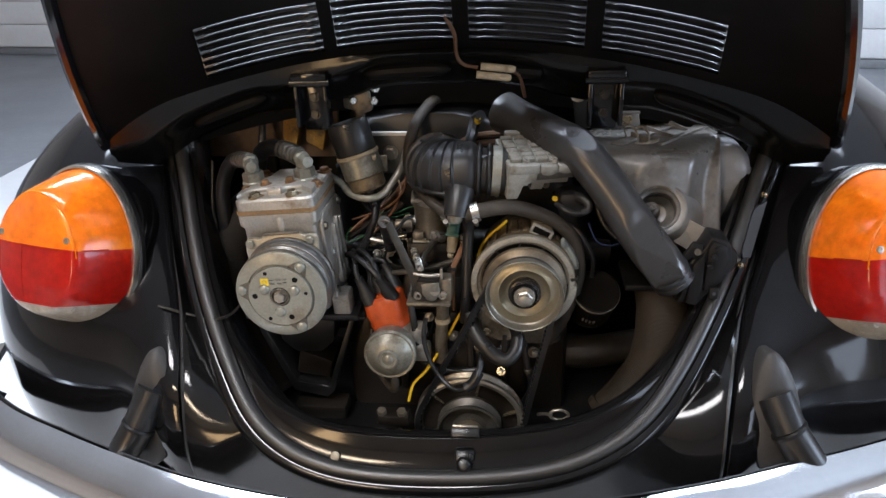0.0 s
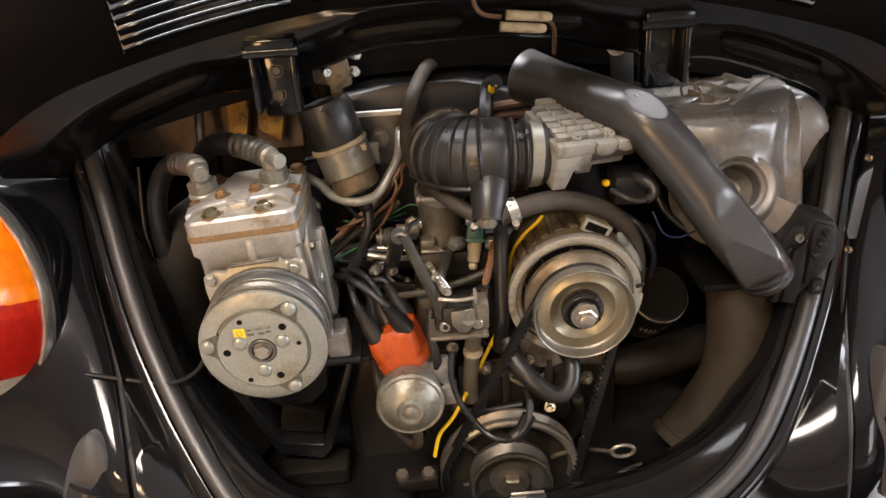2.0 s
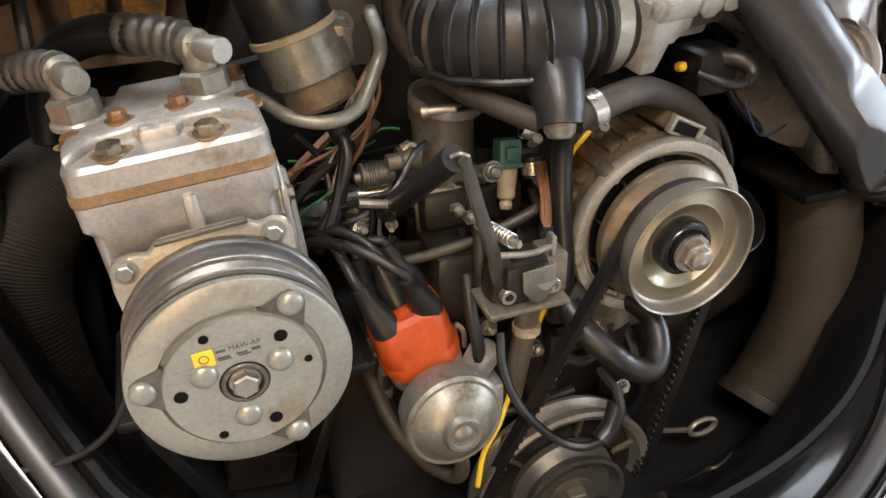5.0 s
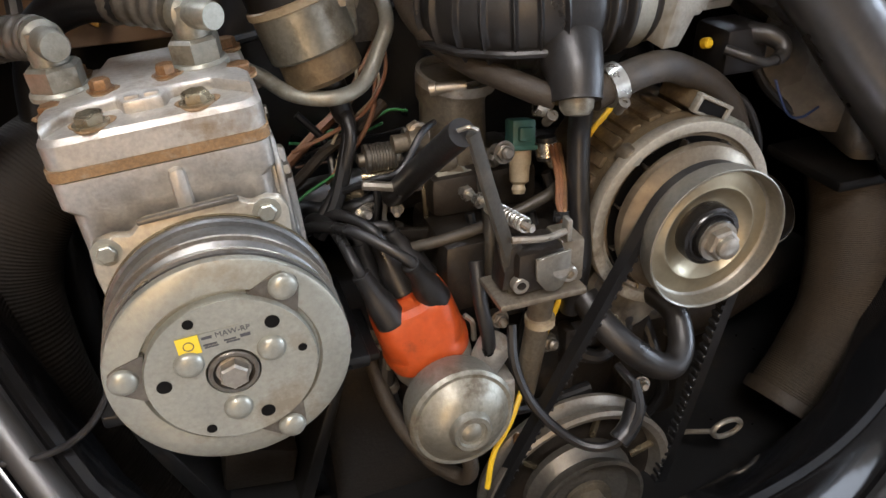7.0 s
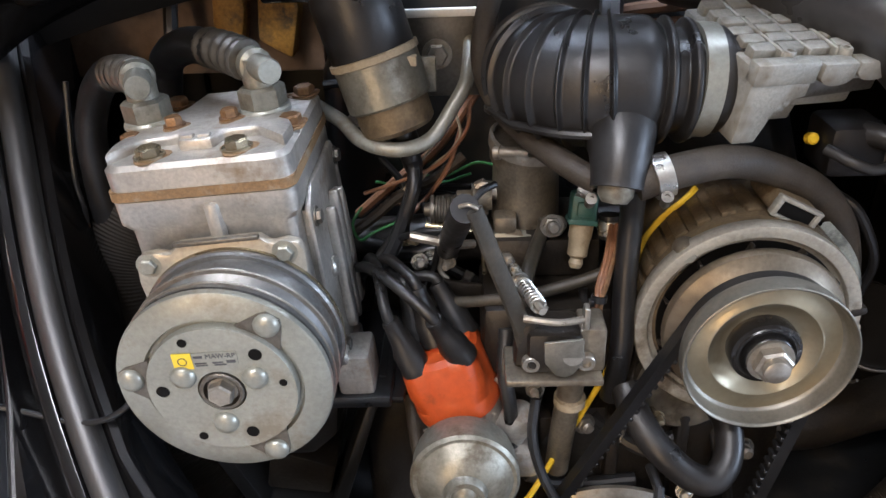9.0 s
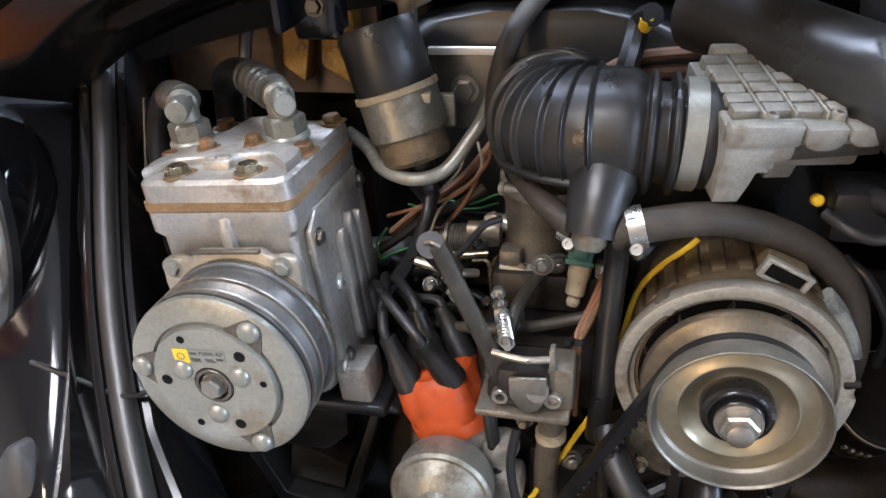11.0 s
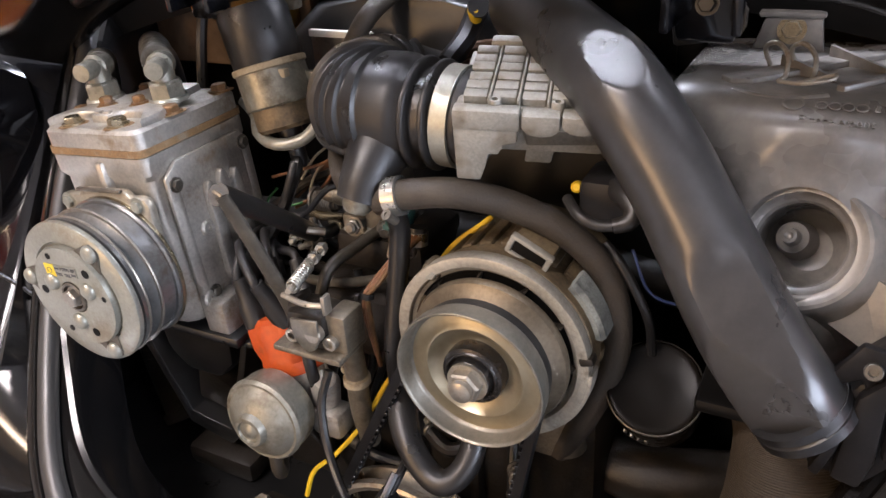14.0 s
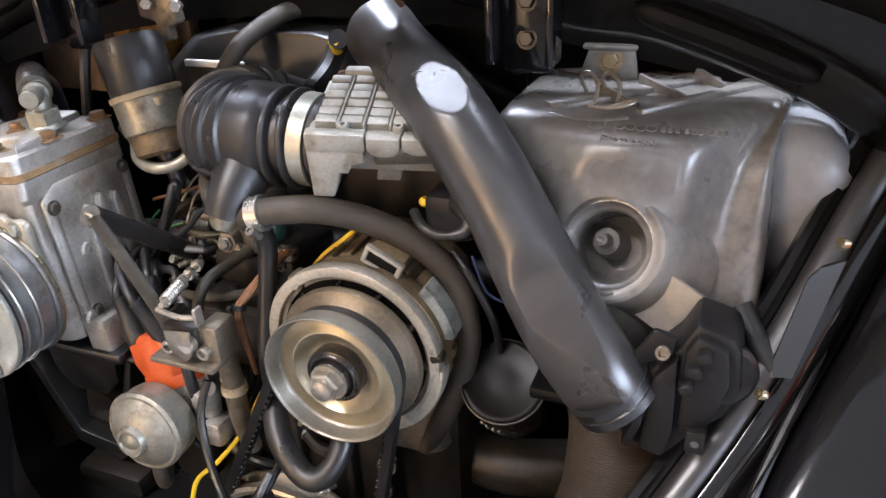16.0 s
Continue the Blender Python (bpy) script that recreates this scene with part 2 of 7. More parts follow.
for lens, radius in ((AMBER, (0.03, 0.010, 0.001)), (REDLENS, (0.03, 0.002, 0.001)), (CLEAR, (0.02, 0.018, 0.014))):
    shader = lens.node_tree.nodes["Principled BSDF"]
    shader.inputs["Subsurface Weight"].default_value = 0.3
    shader.inputs["Subsurface Radius"].default_value = radius
    shader.inputs["Subsurface Scale"].default_value = 0.6
WHITEWALL = surface("white_painted_board", (0.72, 0.73, 0.74), 0.55, var=0.05, scale=5, bump=0.1)
GREYFLOOR = surface("grey_floor_paint", (0.19, 0.2, 0.215), 0.4, var=0.12, scale=3, bump=0.1, dirt=(0.15, 0.155, 0.165), amount=0.3, dscale=1.5)
WHITEFLOOR = surface("white_floor_paint", (0.75, 0.76, 0.77), 0.35, var=0.04, scale=3, bump=0.05)
DIM = surface("brown_grey_wall", (0.62, 0.57, 0.52), 0.8, var=0.1, scale=3, bump=0.2)
PLASTER = surface("white_plaster", (0.7, 0.7, 0.7), 0.8, var=0.05, scale=4, bump=0.2)
GLOW = bpy.data.materials.new("lamp_diffuser")
GLOW.use_nodes = True
GLOW.node_tree.nodes["Principled BSDF"].inputs["Emission Color"].default_value = (0.9, 0.95, 1, 1)
GLOW.node_tree.nodes["Principled BSDF"].inputs["Emission Strength"].default_value = 6

# ---------------------------------------------------------------- building helpers


def thing(name, base, label, category, group="", kind=""):
    e = new(name)
    e.empty_display_size = 0.02
    e.location = W(base)
    return tagged(e, label, category, group, kind)


def base_of(parent):
    p, at = parent, Vector((0, 0, 0))
    while p is not None:
        at = at + p.location
        p = p.parent
    return at


def finish(bm, mat, sharp=0.62):
    bmesh.ops.recalc_face_normals(bm, faces=bm.faces)
    for f in bm.faces:
        f.smooth = True
    for e in bm.edges:
        if len(e.link_faces) == 2 and e.calc_face_angle(0) > sharp:
            e.smooth = False
    me = bpy.data.meshes.new("mesh")
    bm.to_mesh(me)
    bm.free()
    for m in (mat if isinstance(mat, (list, tuple)) else [mat]):
        me.materials.append(m)
    return me


def part(name, bm, mat, parent, label="", sharp=0.62):
    """One mesh object under a thing or a part; bm is in plan units."""
    at = base_of(parent)
    for v in bm.verts:
        v.co = W(v.co) - at
    me = finish(bm, mat, sharp)
    o = new(name, me)
    o.parent = parent
    return tagged(o, label)


PIECES = {}


def piece(name, key, make, mat, parent, p, d=(0, -1, 0), spin=0.0, label=""):
    """A repeated part: meshes are shared; its own z axis turns to d, its foot stands at p."""
    k = (key, mat.name)
    if k not in PIECES:
        bm = make()
        for v in bm.verts:
            v.co = v.co * K
        PIECES[k] = finish(bm, mat)
    o = new(name, PIECES[k])
    q = Vector(d).normalized().to_track_quat("Z", "Y")
    o.matrix_basis = Matrix.LocRotScale(W(p) - base_of(parent), q @ Euler((0, 0, spin)).to_quaternion(), None)
    o.parent = parent
    return tagged(o, label)


def lathe(bm, origin, axis, profile, seg=40, squash=None):
    """Turn (radius, height) round an axis."""
    m = Matrix.Translation(origin) @ Vector(axis).normalized().to_track_quat("Z", "Y").to_matrix().to_4x4()
    rings = []
    for r, h in profile:
        if r < 1e-6:
            rings.append([bm.verts.new(m @ Vector((0, 0, h)))])
        else:
            rings.append([bm.verts.new(m @ Vector((r * math.cos(6.283185 * i / seg), r * math.sin(6.283185 * i / seg), h))) for i in range(seg)])
    for a, b in zip(rings, rings[1:]):
        for i in range(seg):
            j = (i + 1) % seg
            if len(a) == 1 and len(b) > 1:
                bm.faces.new((a[0], b[i], b[j]))
            elif len(b) == 1 and len(a) > 1:
                bm.faces.new((a[i], b[0], a[j]))
            elif len(a) > 1:
                bm.faces.new((a[i], b[i], b[j], a[j]))
    return bm


def spline(points, n):
    """Catmull-Rom through the points."""
    P = [Vector(p) for p in points]
    P = [2 * P[0] - P[1]] + P + [2 * P[-1] - P[-2]]
    out = []
    for i in range(1, len(P) - 2):
        a, b, c, d = P[i - 1:i + 3]
        for k in range(n):
            t = k / n
            out.append(0.5 * (2 * b + (c - a) * t + (2 * a - 5 * b + 4 * c - d) * t * t + (3 * b - a - 3 * c + d) * t ** 3))
    out.append(P[-2])
    return out


def tube(bm, points, radius, seg=12, n=8, cap=True, smooth=True, flat=None, up=None):
    """Sweep a round section; radius is a number or a function of the way along (0 to 1)."""
    pts = spline(points, n) if smooth else [Vector(p) for p in points]
    tang = [(pts[min(i + 1, len(pts) - 1)] - pts[max(i - 1, 0)]).normalized() for i in range(len(pts))]
    side = Vector(up) if up else Vector((0.31, 0.17, 0.93))
    rings = []
    for i, (p, t) in enumerate(zip(pts, tang)):
        side = (side - t * side.dot(t))
        side = side.normalized() if side.length > 1e-6 else t.orthogonal().normalized()
        w = t.cross(side)
        s = i / (len(pts) - 1)
        r = radius(s) if callable(radius) else radius
        fx, fy = flat if flat else (1, 1)
        rings.append([bm.verts.new(p + (side * math.cos(6.283185 * k / seg) * fx + w * math.sin(6.283185 * k / seg) * fy) * r) for k in range(seg)])
    for a, b in zip(rings, rings[1:]):
        for k in range(seg):
            j = (k + 1) % seg
            bm.faces.new((a[k], b[k], b[j], a[j]))
    if cap:
        bm.faces.new(rings[0])
        bm.faces.new(rings[-1])
    return bm


def box(bm, c, size, bevel=0.0, m=None, seg=2):
    g = bmesh.new()
    bmesh.ops.create_cube(g, size=1)
    for v in g.verts:
        v.co = Vector((v.co.x * size[0], v.co.y * size[1], v.co.z * size[2]))
    if bevel:
        bmesh.ops.bevel(g, geom=g.edges[:], offset=bevel, segments=seg, profile=0.5, affect="EDGES", clamp_overlap=True)
    return merge(bm, g, Matrix.Translation(c) @ (m or Matrix()))


def merge(bm, g, m=None):
    g.verts.index_update()
    vs = [bm.verts.new((m @ v.co) if m else v.co) for v in g.verts]
    for f in g.faces:
        bm.faces.new([vs[v.index] for v in f.verts])
    g.free()
    return bm


def prism(bm, outline, y0, y1, bevel=0.0, plane="xz", m=None):
    """Extrude a flat outline. plane xz: from y0 to y1; plane xy: from z y0 to y1."""
    g = bmesh.new()
    if plane == "xz":
        vs = [g.verts.new((a, y0, b)) for a, b in outline]
        d = Vector((0, y1 - y0, 0))
    else:
        vs = [g.verts.new((a, b, y0)) for a, b in outline]
        d = Vector((0, 0, y1 - y0))
    f = g.faces.new(vs)
    r = bmesh.ops.extrude_face_region(g, geom=[f])
    bmesh.ops.translate(g, verts=[v for v in r["geom"] if isinstance(v, bmesh.types.BMVert)], vec=d)
    bmesh.ops.recalc_face_normals(g, faces=g.faces)
    if bevel:
        bmesh.ops.bevel(g, geom=g.edges[:], offset=bevel, segments=2, profile=0.5, affect="EDGES", clamp_overlap=True)
    return merge(bm, g, m)


def round_rect(x0, x1, y0, y1, r, n=5):
    out = []
    for cx, cy, a0 in ((x1 - r, y1 - r, 0), (x0 + r, y1 - r, 90), (x0 + r, y0 + r, 180), (x1 - r, y0 + r, 270)):
        for k in range(n + 1):
            a = radians(a0 + 90 * k / n)
            out.append((cx + r * math.cos(a), cy + r * math.sin(a)))
    return out


def loft(bm, rings, cap=True, closed=True):
    R = [[bm.verts.new(p) for p in ring] for ring in rings]
    for a, b in zip(R, R[1:]):
        n = len(a)
        for i in range(n if closed else n - 1):
            j = (i + 1) % n
            bm.faces.new((a[i], b[i], b[j], a[j]))
    if cap and closed:
        bm.faces.new(R[0])
        bm.faces.new(R[-1])
    return bm


def B():
    return bmesh.new()


def hexhead(r, h, washer=0.0, stud=0.0):
    def make():
        g = B()
        if washer:
            lathe(g, (0, 0, 0), (0, 0, 1), [(0, 0), (r * washer, 0), (r * washer, h * 0.25), (0, h * 0.25)], 20)
        lathe(g, (0, 0, 0), (0, 0, 1), [(0, 0.0), (r, 0.0), (r, h * 0.85), (r * 0.85, h), (0, h)], 6)
        if stud:
            lathe(g, (0, 0, h * 0.9), (0, 0, 1), [(r * stud, 0), (r * stud, h * 0.5), (r * stud * 0.8, h * 0.6), (0, h * 0.6)], 14)
        return g
    return make


def rivet(r, h):
    def make():
        return lathe(B(), (0, 0, 0), (0, 0, 1), [(r, 0), (r, h * 0.2), (r * 0.95, h * 0.45), (r * 0.8, h * 0.75), (r * 0.5, h * 0.94), (r * 0.2, h), (0, h)], 24)
    return make


def screw(r, h):
    def make():
        g = lathe(B(), (0, 0, 0), (0, 0, 1), [(r, 0), (r, h * 0.9), (r * 0.9, h), (r * 0.55, h), (r * 0.5, h * 0.5), (0, h * 0.5)], 18)
        return g
    return make


def hose_clamp(parent, p, d, r, name="hose_clamp", screw_at=(0, -1, 0), mat=None, width=0.010):
    """Worm-drive band with its screw housing."""
    o = part(name, lathe(B(), Vector(p) - Vector(d).normalized() * width / 2, d, [(r * 0.9, 0), (r + 0.0015, 0), (r + 0.0015, width), (r * 0.9, width)], 28), mat or BRIGHT, parent, "bright steel worm-drive clamp")
    g = B()
    s = Vector(screw_at).normalized()
    lathe(g, Vector(p) + s * (r + 0.004) - s.cross(Vector(d)).normalized() * 0.007, s.cross(Vector(d)), [(0, 0), (0.0038, 0), (0.0038, 0.011), (0.0044, 0.011), (0.0044, 0.015), (0.002, 0.015), (0.002, 0.0135), (0, 0.0135)], 12)
    part("clamp_screw", g, mat or DULL, parent)
    return o

# ---------------------------------------------------------------- the room


def plain(name, bm, mat, label, category, kind="structure", parent=None):
    o = new(name, finish(bm, mat))
    o.parent = parent
    return tagged(o, label, category, kind=kind) if category else tagged(o, label)


g = B()
box(g, (0, 1, -0.1), (13, 15, 0.2))
plain("floor", g, GREYFLOOR, "grey painted workshop floor", "floor")
g = B()
box(g, (0.1, 2.55, 0.004), (5.1, 4.1, 0.008), 0.003)
plain("floor_marking", g, WHITEFLOOR, "white painted standing area on the grey floor", "floor")
g = B()
box(g, (0, 1, CEILING + 0.1), (13, 15, 0.2))
plain("ceiling", g, PLASTER, "plain white ceiling", "ceiling")
for nm, c, s in (("wall_west", (-6.55, 1, CEILING / 2), (0.1, 15, CEILING)), ("wall_east", (4.25, 1, CEILING / 2), (0.1, 15, CEILING)), ("wall_south", (0, -6.55, CEILING / 2), (13, 0.1, CEILING))):
    g = B()
    box(g, c, s)
    plain(nm, g, DIM, "plain pale brown-grey painted wall", "wall")
# Window added to carry the cool side lamp; never in view.
win = new("added_side_window")
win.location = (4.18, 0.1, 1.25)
tagged(win, "unseen side window added for the cool light", "window", kind="structure")
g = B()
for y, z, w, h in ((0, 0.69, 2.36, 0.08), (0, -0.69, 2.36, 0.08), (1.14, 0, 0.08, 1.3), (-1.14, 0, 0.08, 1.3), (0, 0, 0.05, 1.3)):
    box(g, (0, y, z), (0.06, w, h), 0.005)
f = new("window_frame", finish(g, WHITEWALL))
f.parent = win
# Door added round the far fill lamp; never in view.
door = new("added_side_door")
door.location = (4.18, -3.0, 0.0)
tagged(door, "unseen door added for a cool fill lamp", "door", kind="structure")
g = B()
for y, z, w, h in ((0, 2.2, 1.5, 0.1), (0, 0.07, 1.5, 0.14), (0.72, 1.13, 0.1, 2.2), (-0.72, 1.13, 0.1, 2.2)):
    box(g, (0, y, z), (0.06, w, h), 0.005)
f = new("door_frame", finish(g, WHITEWALL))
f.parent = door
# Doorway added round the warm fill lamp; never in view.
hall = new("added_warm_opening")
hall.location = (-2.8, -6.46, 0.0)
tagged(hall, "unseen doorway added for the warm fill lamp", "door", kind="structure")
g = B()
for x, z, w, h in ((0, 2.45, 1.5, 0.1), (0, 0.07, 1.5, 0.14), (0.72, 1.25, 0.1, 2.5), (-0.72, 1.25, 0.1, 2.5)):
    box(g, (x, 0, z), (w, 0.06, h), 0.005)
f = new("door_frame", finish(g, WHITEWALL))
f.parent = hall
TURN_N = Matrix.Translation((-1.2, 6.35, 0)) @ Matrix.Rotation(radians(-9), 4, "Z")
g = B()
box(g, (0, 0.1, CEILING / 2), (15, 0.16, CEILING))
for v in g.verts:
    v.co = TURN_N @ v.co
wall_n = plain("wall_north", g, PLASTER, "white wall clad with horizontal painted boards", "wall")
for i in range(15):
    g = B()
    box(g, (0, 0, 0.07 + 0.205 * i + 0.1), (14.9, 0.035, 0.199), 0.004)
    for v in g.verts:
        v.co = TURN_N @ v.co
    plain("board", g, WHITEWALL, "", "", parent=wall_n)
g = B()
box(g, (0, -0.012, 0.03), (14.9, 0.05, 0.06), 0.006)
for v in g.verts:
    v.co = TURN_N @ v.co
plain("baseboard", g, GREYFLOOR, "grey skirting at the foot of the boarded wall", "skirting")


def ceiling_light(px, py, k):
    e = new("ceiling_light")
    e.location = (px, py, CEILING)
    e.scale = (k, k, 1)
    tagged(e, "white rectangular ceiling light panel", "ceiling light", "ceiling lights")
    g = B()
    for sx, sy, w, d in ((0, 0.165, 1.26, 0.03), (0, -0.165, 1.26, 0.03), (0.615, 0, 0.03, 0.3), (-0.615, 0, 0.03, 0.3)):
        box(g, (sx, sy * 1.6, -0.025), (w, d * (1.667 if d > 0.1 else 1), 0.05), 0.004)
    f = new("frame", finish(g, PLASTER))
    f.parent = e
    g = B()
    box(g, (0, 0, -0.02), (1.2, 0.5, 0.02))
    f = new("diffuser", finish(g, GLOW))
    f.parent = e


for px, py, tint, power, wide in PANELS:
    ceiling_light(px, py, wide / 1.2)

# ---------------------------------------------------------------- the car
LIP = [(0.545, 0.856), (0.532, 0.81), (0.508, 0.755), (0.481, 0.69), (0.452, 0.63), (0.419, 0.575), (0.38, 0.529), (0.332, 0.489), (0.276, 0.46), (0.204, 0.437), (0.116, 0.424), (0.0, 0.42)]
EDGE = [(0.58, 1.40, 0.86), (0.555, 1.335, 0.80), (0.523, 1.26, 0.735), (0.492, 1.18, 0.66), (0.463, 1.11, 0.60), (0.445, 1.05, 0.545), (0.43, 0.995, 0.49), (0.424, 0.965, 0.40), (0.42, 0.98, 0.28), (0.3, 0.965, 0.25), (0.16, 0.955, 0.25), (0.0, 0.952, 0.25)]
UP, OUT = Vector((0, 0.70, 0.714)), Vector((0, -0.714, 0.70))


def lip_point(x, z):
    return Vector((x, 0.9375 + (z - 0.42) / 0.714 * 0.70, z))


def flare(z):
    """Spreads the opening's right-hand side towards the top to fit the camera's view."""
    return 0.025 * min(1.0, max(0.0, (z - 0.58) / 0.25))


def sag(x, z):
    """Lowers the bottom edge, more on one side, to fit the camera's view."""
    f = min(1.0, max(0.0, (0.57 - z) / 0.13))
    return (0.026 - 0.028 * x) * f * f * (3 - 2 * f)


def lip_curve(n=6):
    full = [(-x, z) for x, z in LIP] + [(x + flare(z), z) for x, z in LIP[-2::-1]]
    return spline([lip_point(x, z - sag(x, z)) for x, z in full], n)


def edge_curve(n=6):
    half = [Vector(p) for p in EDGE]
    full = [Vector((-p.x, p.y, p.z)) for p in half] + [Vector((p.x + flare(p.z), p.y, p.z)) for p in half[-2::-1]]
    return spline(full, n)


LIPC, EDGEC = lip_curve(), edge_curve()
INWARD = []
for i in range(len(LIPC)):
    t = (LIPC[min(i + 1, len(LIPC) - 1)] - LIPC[max(i - 1, 0)]).normalized()
    INWARD.append(t.cross(OUT).normalized())
if INWARD[len(INWARD) // 2].z < 0:
    INWARD = [-v for v in INWARD]


def along_lip(a, h):
    """A line beside the lip: a inwards, h out of its plane; a and h may depend on the place."""
    out = []
    for p, m in zip(LIPC, INWARD):
        aa = a(p) if callable(a) else a
        out.append(p + m * aa + OUT * h)
    return out


def shelf(p):
    k = max(0.0, 1 - (abs(p.x) / 0.40) ** 3)
    return 0.030 + 0.045 * k


car = thing("car", (0, 1.35, -0.1136), "black rounded vintage car with its engine lid open", "car")
g = B()
rows = [EDGEC]
rows.append([(a * 0.5 + b * 0.5) + OUT * (0.012 + 0.02 * max(0, 1 - abs(b.x) / 0.4)) for a, b in zip(EDGEC, along_lip(-0.02, -0.012))])
rows += [along_lip(-0.018, -0.012), along_lip(-0.012, 0.0), along_lip(-0.004, 0.005), along_lip(0.003, 0.004), along_lip(0.007, -0.008), along_lip(0.026, -0.008)]
rows += [along_lip(lambda p: shelf(p), -0.006), along_lip(lambda p: shelf(p) + 0.006, 0.001), along_lip(lambda p: shelf(p) + 0.012, -0.001), along_lip(lambda p: shelf(p) + 0.016, -0.012), along_lip(lambda p: shelf(p) + 0.018, -0.07)]
loft(g, [list(r) for r in zip(*rows)], cap=False, closed=False)
part("rear_panel", g, PANEL, car, "glossy black rear body panel round the engine opening", sharp=0.9)
g = B()
tube(g, along_lip(0.016, -0.002)[::2], 0.0095, 16, n=2, flat=(1.0, 1.25), up=OUT)
part("seal", g, SEAL, car, "worn black rubber seal along the opening")
part("seal_lip", tube(B(), along_lip(0.0255, -0.004)[::2], 0.0035, 6, n=2), SEAL, car, "thin lip of the rubber seal")
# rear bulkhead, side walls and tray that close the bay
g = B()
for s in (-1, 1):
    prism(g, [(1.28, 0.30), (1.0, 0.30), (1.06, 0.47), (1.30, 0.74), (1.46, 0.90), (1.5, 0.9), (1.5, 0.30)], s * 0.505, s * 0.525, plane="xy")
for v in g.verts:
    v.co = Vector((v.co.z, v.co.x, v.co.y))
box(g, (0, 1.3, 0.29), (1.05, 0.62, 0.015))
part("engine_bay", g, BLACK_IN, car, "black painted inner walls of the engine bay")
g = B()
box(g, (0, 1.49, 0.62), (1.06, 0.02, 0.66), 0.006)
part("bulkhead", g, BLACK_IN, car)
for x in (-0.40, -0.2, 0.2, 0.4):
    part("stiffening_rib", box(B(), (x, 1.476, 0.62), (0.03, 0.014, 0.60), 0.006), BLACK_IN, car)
for c, s in (((-0.375, 1.44, 0.86), (0.27, 0.02, 0.20)), ((0.40, 1.44, 0.86), (0.24, 0.02, 0.10))):
    part("insulation_board", box(B(), c, s, 0.004), BOARD, car, "brown fibre insulation board on the bulkhead")
g = B()
for x0, x1 in ((-0.345, -0.308), (-0.300, -0.255)):
    prism(g, [(x0, 0.80), (x1 - 0.012, 0.78), (x1, 0.83), (x1 - 0.005, 0.90), (x0 - 0.01, 0.905), (x0 + 0.006, 0.85)], 1.40, 1.43, 0.005)
part("wax_coating", g, WAX, car, "ochre cavity wax dripped over a bracket")
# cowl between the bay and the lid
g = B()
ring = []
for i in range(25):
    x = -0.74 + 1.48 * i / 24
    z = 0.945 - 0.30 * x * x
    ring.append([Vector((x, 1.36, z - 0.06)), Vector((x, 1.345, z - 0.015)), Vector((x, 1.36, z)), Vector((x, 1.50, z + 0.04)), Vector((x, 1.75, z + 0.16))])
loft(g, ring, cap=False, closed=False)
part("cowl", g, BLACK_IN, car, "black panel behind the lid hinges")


def fender(s):
    g = B()
    T = spline(EDGE[:9], 5)
    zs, rings = [], []

    def at(z):
        for a, b in zip(T, T[1:]):
            if b.z <= z <= a.z:
                f = (z - b.z) / max(1e-6, a.z - b.z)
                return b.lerp(a, f)
        if z > T[0].z:
            k = z - T[0].z
            return Vector((T[0].x + 0.25 * k, T[0].y + 2.6 * k, z))
        return T[-1].copy()

    prof = [(-0.10, 1.23), (0.05, 1.175), (0.15, 1.135), (0.24, 1.105), (0.3, 1.085), (0.4, 1.070), (0.5, 1.08), (0.6, 1.125), (0.7, 1.185), (0.78, 1.255), (0.85, 1.35), (0.90, 1.46), (0.935, 1.58), (0.945, 1.72)]
    prof = [(v.z, v.y) for v in spline([(0, y, z) for z, y in prof], 6)]
    for k in range(55):
        z = -0.09 + (0.945 + 0.09) * k / 54
        yr = prof[-1][1]
        for (z0, y0), (z1, y1) in zip(prof, prof[1:]):
            if z0 <= z <= z1:
                f = (z - z0) / (z1 - z0)
                f0 = f
                yr = y0 + (y1 - y0) * f0
                break
        q = at(z)
        xin = q.x + 0.004
        yin = q.y + 0.004
        shrink = max(0.0, 1 - ((max(z, 0.55) - 0.55) / 0.40) ** 2.4)
        xr = 0.63
        xo = xr + 0.38 * (0.12 + 0.88 * shrink)
        yo = yr + 0.46
        row = [Vector((xin - 0.001, yin + 0.05, z)), Vector((xin, yin + 0.012, z)), Vector((xin + 0.006, yin, z))]
        for i in range(1, 11):
            f = i / 10
            h = f * f * (3 - 2 * f)
            row.append(Vector((xin + 0.006 + (xr - xin - 0.006) * f, yin + (yr - yin) * (h * 0.6 + f * 0.4), z)))
        for i in range(1, 15):
            a = math.pi / 2 * i / 14
            row.append(Vector((xr + (xo - xr) * math.sin(a), yr + (yo - yr) * (1 - math.cos(a)), z)))
        row.append(Vector((xo, 1.95, z)))
        rings.append([Vector((s * p.x, p.y, p.z)) for p in row])
    loft(g, rings, cap=False, closed=False)
    for k in range(6):
        bmesh.ops.smooth_vert(g, verts=[v for v in g.verts if not v.is_boundary], factor=0.5, use_axis_x=True, use_axis_y=True, use_axis_z=True)
    part("fender", g, BLACK, car, "glossy black rounded rear fender")
    g = B()
    tube(g, [Vector((s * (p.x + 0.002), p.y + 0.004, p.z)) for p in T], 0.004, 8, n=2)
    part("fender_beading", g, RUBBER, car, "thin black beading between fender and body")


fender(-1), fender(1)


def lamp_outline(rx, rz, n=56):
    """Egg shape, wider below the middle, as (across, up)."""
    out = []
    for i in range(n):
        a = 6.283185 * i / n
        c, s = math.cos(a), math.sin(a)
        k = 1 - 0.10 * s
        out.append((rx * abs(c) ** 0.92 * math.copysign(1, c) * k, rz * s))
    return out


